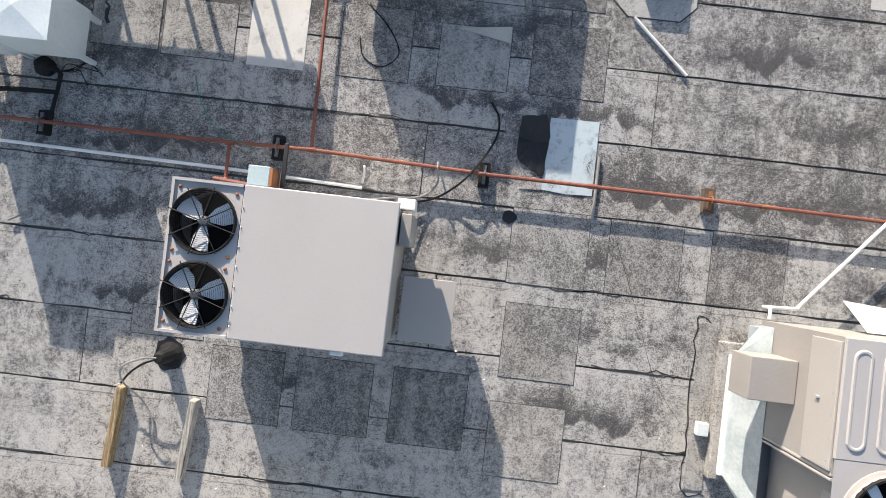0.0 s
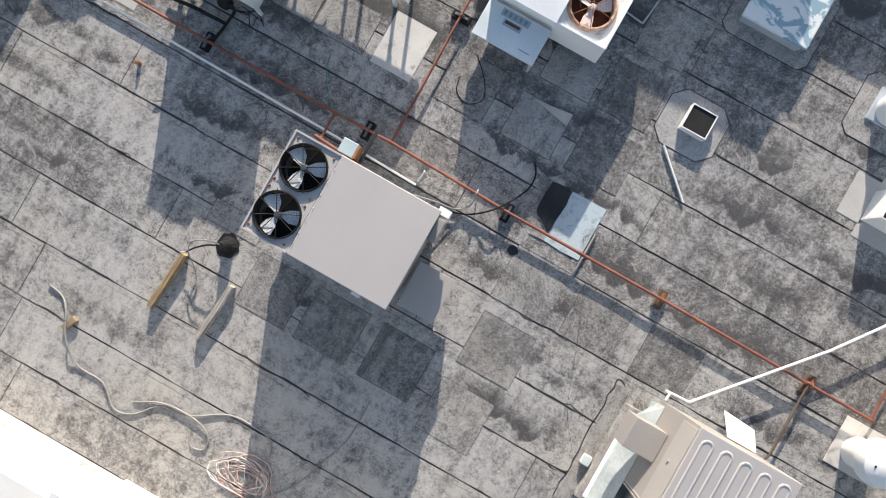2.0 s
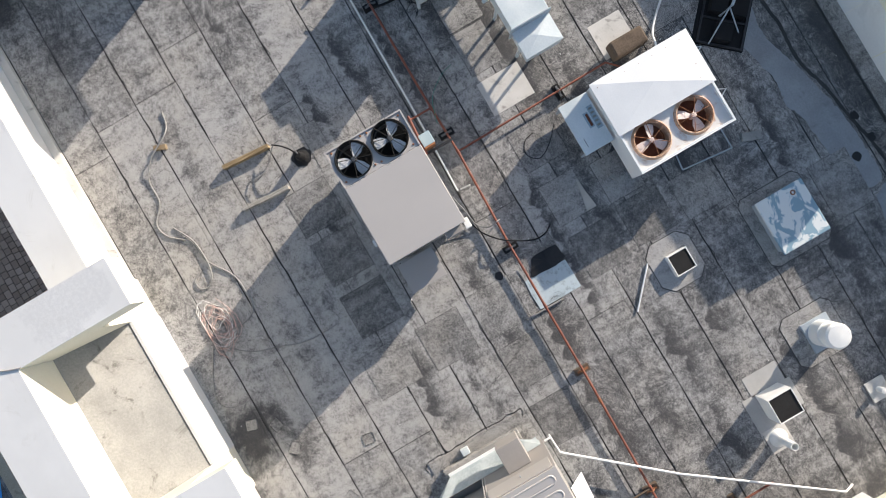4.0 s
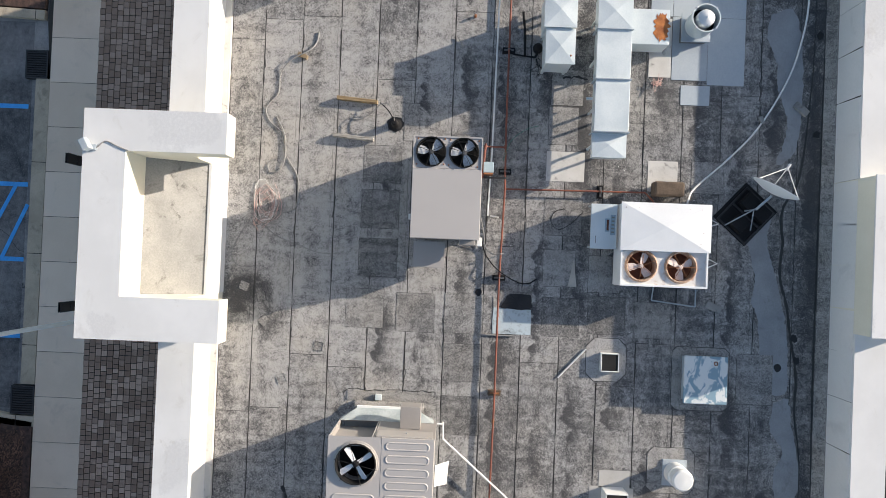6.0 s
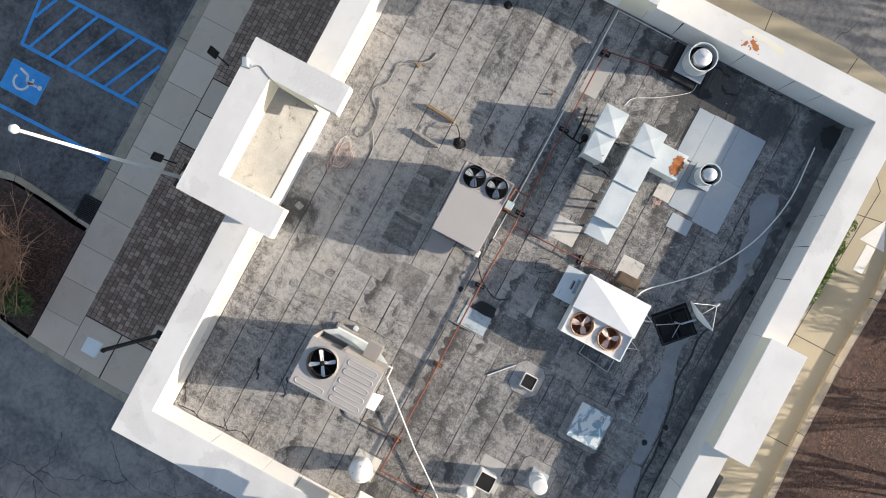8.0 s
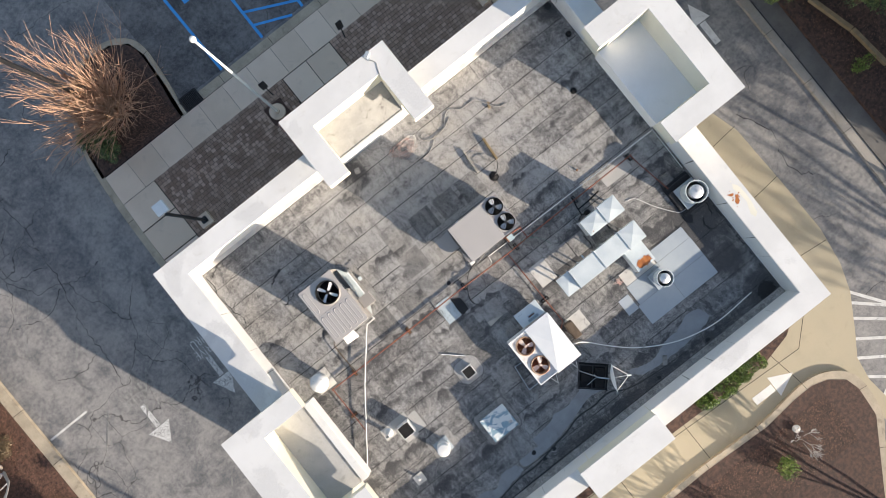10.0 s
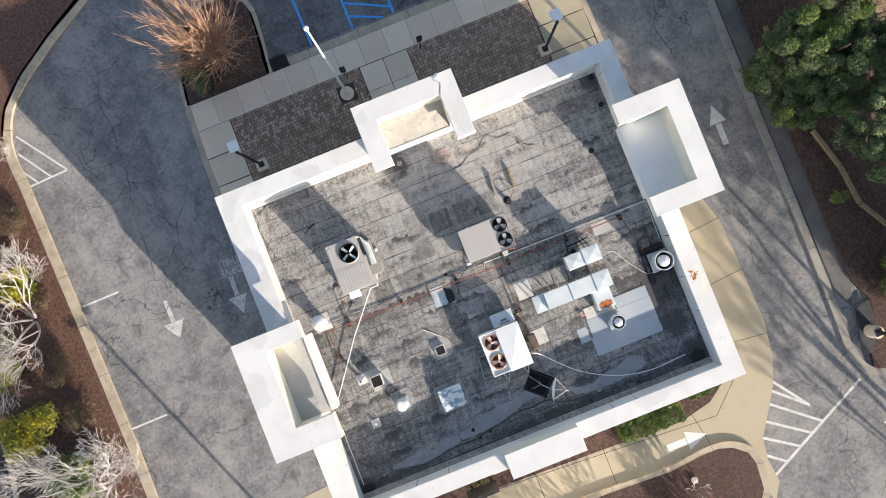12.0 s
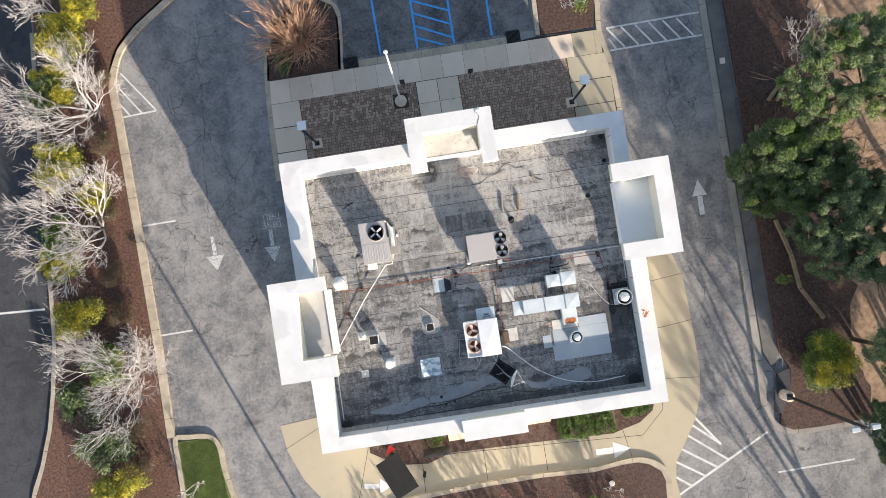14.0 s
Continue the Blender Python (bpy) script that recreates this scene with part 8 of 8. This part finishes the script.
FEET = [(IX1 - 0.06, y) for y in (-2.6, -3.3, -4.2, -5.1, -6.0, -6.6, -7.4, -8.0)] + [(x, IY0 + 0.06) for x in (9.0, 7.7, 6.4, 4.9, 3.6, -2.2, -3.8, -5.2, -6.6)]
for k, (x, y) in enumerate(FEET):
    reach = rr.uniform(0.1, 0.5)
    if x > 10:
        squiggle([(x - 0.02, y - reach), (x - rr.uniform(0.0, 0.06), y), (x - 0.02, y + reach * 0.7)], 0.022, 100 + k)
    else:
        squiggle([(x - reach, y + 0.02), (x, y + rr.uniform(0.0, 0.06)), (x + reach * 0.7, y + 0.02)], 0.02, 100 + k)
for k, (x, y, l, half) in enumerate(((9.7, -3.1, 0.5, 0.035), (9.0, -3.0, 0.3, 0.03), (9.95, -4.6, 0.55, 0.03), (8.5, -4.9, 0.4, 0.035), (9.55, -5.3, 0.3, 0.04), (6.35, -2.75, 0.25, 0.05), (5.3, -2.9, 0.3, 0.03))):
    squiggle([(x, y - l), (x + rr.gauss(0, 0.06), y), (x + rr.gauss(0, 0.1), y + l)], half, 130 + k, "tar_smear")
# tarred ragged edges along a few laps
for k in range(46):
    row = rr.randint(0, 13)
    x, y = rr.uniform(IX0 + 0.3, IX1 - 1.0), 5.04 - 0.97 * row
    if -1.5 < x < 3.6 and y > 4.6:
        continue
    squiggle([(x, y + rr.gauss(0, 0.008)), (x + rr.uniform(0.15, 0.5), y + rr.gauss(0, 0.012)), (x + rr.uniform(0.6, 1.3), y + rr.gauss(0, 0.008))], 0.012, 200 + k, "lap_tar", M_SEAM, ROOF + 0.004)
# peeled corner of a patch
s = Shape()
v = [s.bm.verts.new(p) for p in ((0.72, -3.02, ROOF + 0.01), (0.02, -3.11, ROOF + 0.012), (0.02, -2.88, ROOF + 0.05), (0.72, -3.02, ROOF + 0.004), (0.02, -3.11, ROOF + 0.004), (0.02, -2.88, ROOF + 0.04))]
for f in ((0, 1, 2), (5, 4, 3), (0, 3, 4, 1), (1, 4, 5, 2), (2, 5, 3, 0)):
    s.bm.faces.new([v[k] for k in f])
part("felt_flap", s, M_WOOD_GREY, roof, "peeled tan corner of a felt patch")


# chips and crumbs lying on the felt
for name, material, count, label in (("roof_chips", M_PVC, 170, "small pale chips lying on the felt"), ("roof_crumbs", M_SEAM, 260, "small dark crumbs lying on the felt")):
    rr = random.Random(len(name) * 7)
    verts, faces = [], []
    for k in range(count):
        x, y, l, a = rr.uniform(IX0 + 0.1, IX1 - 0.1), rr.uniform(IY0 + 0.1, IY1 - 0.3), rr.uniform(0.008, 0.024), rr.random() * 6.28
        c, d = math.cos(a) * l, math.sin(a) * l
        i0 = len(verts)
        verts += [(x - c, y - d, ROOF), (x + d * 0.5, y - c * 0.5, ROOF + 0.001), (x + c, y + d, ROOF), (x - d * 0.5, y + c * 0.5, ROOF + 0.001), (x, y, ROOF + 0.012)]
        faces += [(i0, i0 + 1, i0 + 4), (i0 + 1, i0 + 2, i0 + 4), (i0 + 2, i0 + 3, i0 + 4), (i0 + 3, i0, i0 + 4)]
    me = bpy.data.meshes.new(name)
    me.from_pydata(verts, [], faces)
    me.materials.append(material)
    tagged(new(name, me), label, "debris", kind="stuff")
s = Shape()
s.spin(6.77, -0.29, [(0.035, ROOF), (0.035, ROOF + 0.1), (0.02, ROOF + 0.12), (0.0005, ROOF + 0.12)], 10)
single("pipe_stub", s, M_RUST, "short rusty pipe stub on the felt", "pipe")
line_thing("loose_pipe", [(5.98, -0.02, ROOF + 0.02), (6.25, 0.14, ROOF + 0.05)], 0.016, M_CABLE, "short grey rod lying on the felt", "pipe")


# ---- parapet skins and wear ----
def upstand(owner, along, at, a0, a1, way, width, seed):
    """Coated sheets up the inner face of a parapet, with dark open joints between them."""
    rr = random.Random(seed)
    sh = Shape()
    lo, hi = sorted((at, at + way * 0.003))
    sh.box(*((a0, a1, lo, hi) if along == "x" else (lo, hi, a0, a1)), ROOF + 0.02, TOP - 0.06)
    part("joint_backing", sh, M_SEAM, owner)
    a = a0
    lo, hi = sorted((at, at + way * 0.012))
    while a < a1 - 0.05:
        b = min(a1, a + width * rr.uniform(0.75, 1.2))
        if a1 - b < 0.35:
            b = a1
        sh = Shape()
        q = rr.uniform(-0.03, 0.03)
        pts = [(a + 0.006, ROOF + 0.02), (b - 0.006, ROOF + 0.02), (b - 0.006 + (q if b < a1 else 0), TOP - 0.055), (a + 0.006 + (q if a > a0 else 0), TOP - 0.055)]
        front = [sh.bm.verts.new((u, lo if way < 0 else hi, h) if along == "x" else (lo if way < 0 else hi, u, h)) for u, h in pts]
        back = [sh.bm.verts.new((u, hi if way < 0 else lo, h) if along == "x" else (hi if way < 0 else lo, u, h)) for u, h in pts]
        sh.bm.faces.new(front), sh.bm.faces.new(back[::-1])
        for j in range(4):
            sh.bm.faces.new((front[j], front[(j + 1) % 4], back[(j + 1) % 4], back[j]))
        part("upstand_sheet", sh, M_PAINT, owner)
        a = b


O = bpy.data.objects
upstand(O["wall_east_2"], "y", IX1, IY0, -1.7, -1, 0.95, 1)
upstand(O["wall_east_1"], "y", IX1, 3.72, IY1, -1, 0.95, 2)
upstand(O["wall_south"], "x", IY0, IX0, IX1, 1, 1.0, 3)
upstand(O["wall_west_1"], "y", IX0, 0.0, IY1, 1, 1.0, 5)
upstand(O["wall_west_2"], "y", IX0, IY0, -5.65, 1, 1.0, 6)


def blotch(owner, points, material, name, seed, z=TOP, label=""):
    """A thin flake with a ragged outline, and crumbs of it round about."""
    rr = random.Random(seed)
    ring = curve([(x, y, 0) for x, y in points + points[:1]], 5)[:-1]
    size = max(max(p[0] for p in points) - min(p[0] for p in points), max(p[1] for p in points) - min(p[1] for p in points))
    sh = Shape()
    sh.prism([(p.x + rr.gauss(0, 0.014), p.y + rr.gauss(0, 0.014)) for p in ring], z - 0.002, z + 0.0025)
    for k in range(int(14 * size) + 4):
        p = rr.choice(ring)
        x, y, r = p.x + rr.gauss(0, 0.07), p.y + rr.gauss(0, 0.07), rr.uniform(0.008, 0.035)
        sh.prism([(x + r * rr.uniform(0.6, 1.3) * math.cos(6.283 * j / 7), y + r * rr.uniform(0.6, 1.3) * math.sin(6.283 * j / 7)) for j in range(7)], z - 0.002, z + 0.002)
    part(name, sh, material, owner, label)


blotch(O["wall_east_2"], [(10.89, -4.45), (11.07, -4.85), (11.0, -5.75), (10.87, -6.0), (10.74, -5.85), (10.9, -5.25), (10.82, -4.66)], M_CREAM, "dirt_patch", 4, label="tan dirt stain")
blotch(O["wall_east_2"], [(10.74, -4.84), (10.8, -4.95), (10.74, -5.06), (10.6, -5.24), (10.53, -5.12), (10.64, -4.98)], M_RUST_FLAKE, "rust_streak", 5, TOP + 0.002, "orange rust stain")
blotch(O["wall_east_2"], [(10.5, -4.7), (10.68, -4.78), (10.62, -4.84), (10.52, -4.8)], M_RUST_FLAKE, "rust_streak", 6, TOP + 0.002, "orange rust stain")


# ---- pavement pieces ----
SLAB_Z = 0.16
slabs = []
x = -10.55
while x < 12.1:
    slabs.append((x, min(x + 1.5, 12.35), 12.12, 13.72))
    x += 1.5
for y in (10.45, 8.75, 7.05):
    slabs.append((-10.55, -8.55, y, y + 1.66))
    slabs.append((9.9, 12.65, y, y + 1.66))
for y in (10.6, 9.1, 7.6, 6.95):
    slabs.append((-0.5, 0.93, y, y + (1.49 if y > 7 else 0.64)))
    slabs.append((0.95, 2.4, y, y + (1.49 if y > 7 else 0.64)))
for x0, x1, y0, y1 in slabs:
    # shaded slabs take the lightened concrete, sunlit east ones the tan
    part("slab", Shape().box(x0 + 0.008, x1 - 0.008, y0 + 0.008, y1 - 0.008, 0.1, SLAB_Z), M_CONCRETE_LIFTED if x0 < 9.5 else M_CONCRETE_TAN, pavement_front)
rng = random.Random(77)
shared = {}
single_pavers, rest = [], []
for fx0, fx1 in ((-8.52, -0.53), (2.43, 9.86)):
    y = 6.95
    while y < 12.05:
        x = fx0
        while x < fx1 - 0.05:
            w = rng.choice((0.15, 0.2, 0.2, 0.25))
            w = min(w, fx1 - x)
            (single_pavers if len(single_pavers) < 300 and fx0 < 0 and y > 10.0 else rest).append((x, y, round(w, 2)))
            x += w
        y += 0.2
for x, y, w in single_pavers:
    if w not in shared:
        shared[w] = Shape().box(0.011, w - 0.011, 0.011, 0.189, 0.1, SLAB_Z).mesh("paver", M_PAVER)
    ob = new("paver", shared[w])
    ob.location, ob.parent = (x, y, rng.uniform(-0.003, 0.003)), pavement_front
verts, faces = [], []
for x, y, w in rest:
    i, z = len(verts), SLAB_Z + rng.uniform(-0.003, 0.003)
    verts += [(x + a, y + b, c) for c in (0.12, z) for a, b in ((0.011, 0.011), (w - 0.011, 0.011), (w - 0.011, 0.189), (0.011, 0.189))]
    faces += [(i + 4, i + 5, i + 6, i + 7), (i, i + 1, i + 5, i + 4), (i + 1, i + 2, i + 6, i + 5), (i + 2, i + 3, i + 7, i + 6), (i + 3, i, i + 4, i + 7)]
me = bpy.data.meshes.new("pavers")
me.from_pydata(verts, [], faces)
n = Nodes("paver_field")
tone = n.math("ADD", n.math("MULTIPLY", n.island, 0.55), n.math("MULTIPLY", n.noise(2.0, 4.0), 0.4))
n.bump(n.noise(40.0, 3.0), 0.2, 0.006)
me.materials.append(n.done(n.mix(n.span(tone, 0.1, 0.95), (0.26, 0.175, 0.13), (0.48, 0.345, 0.27)), 0.9))
ob = new("pavers", me)
ob.parent = pavement_front
tagged(ob, "grey-brown concrete pavers", kind="stuff")
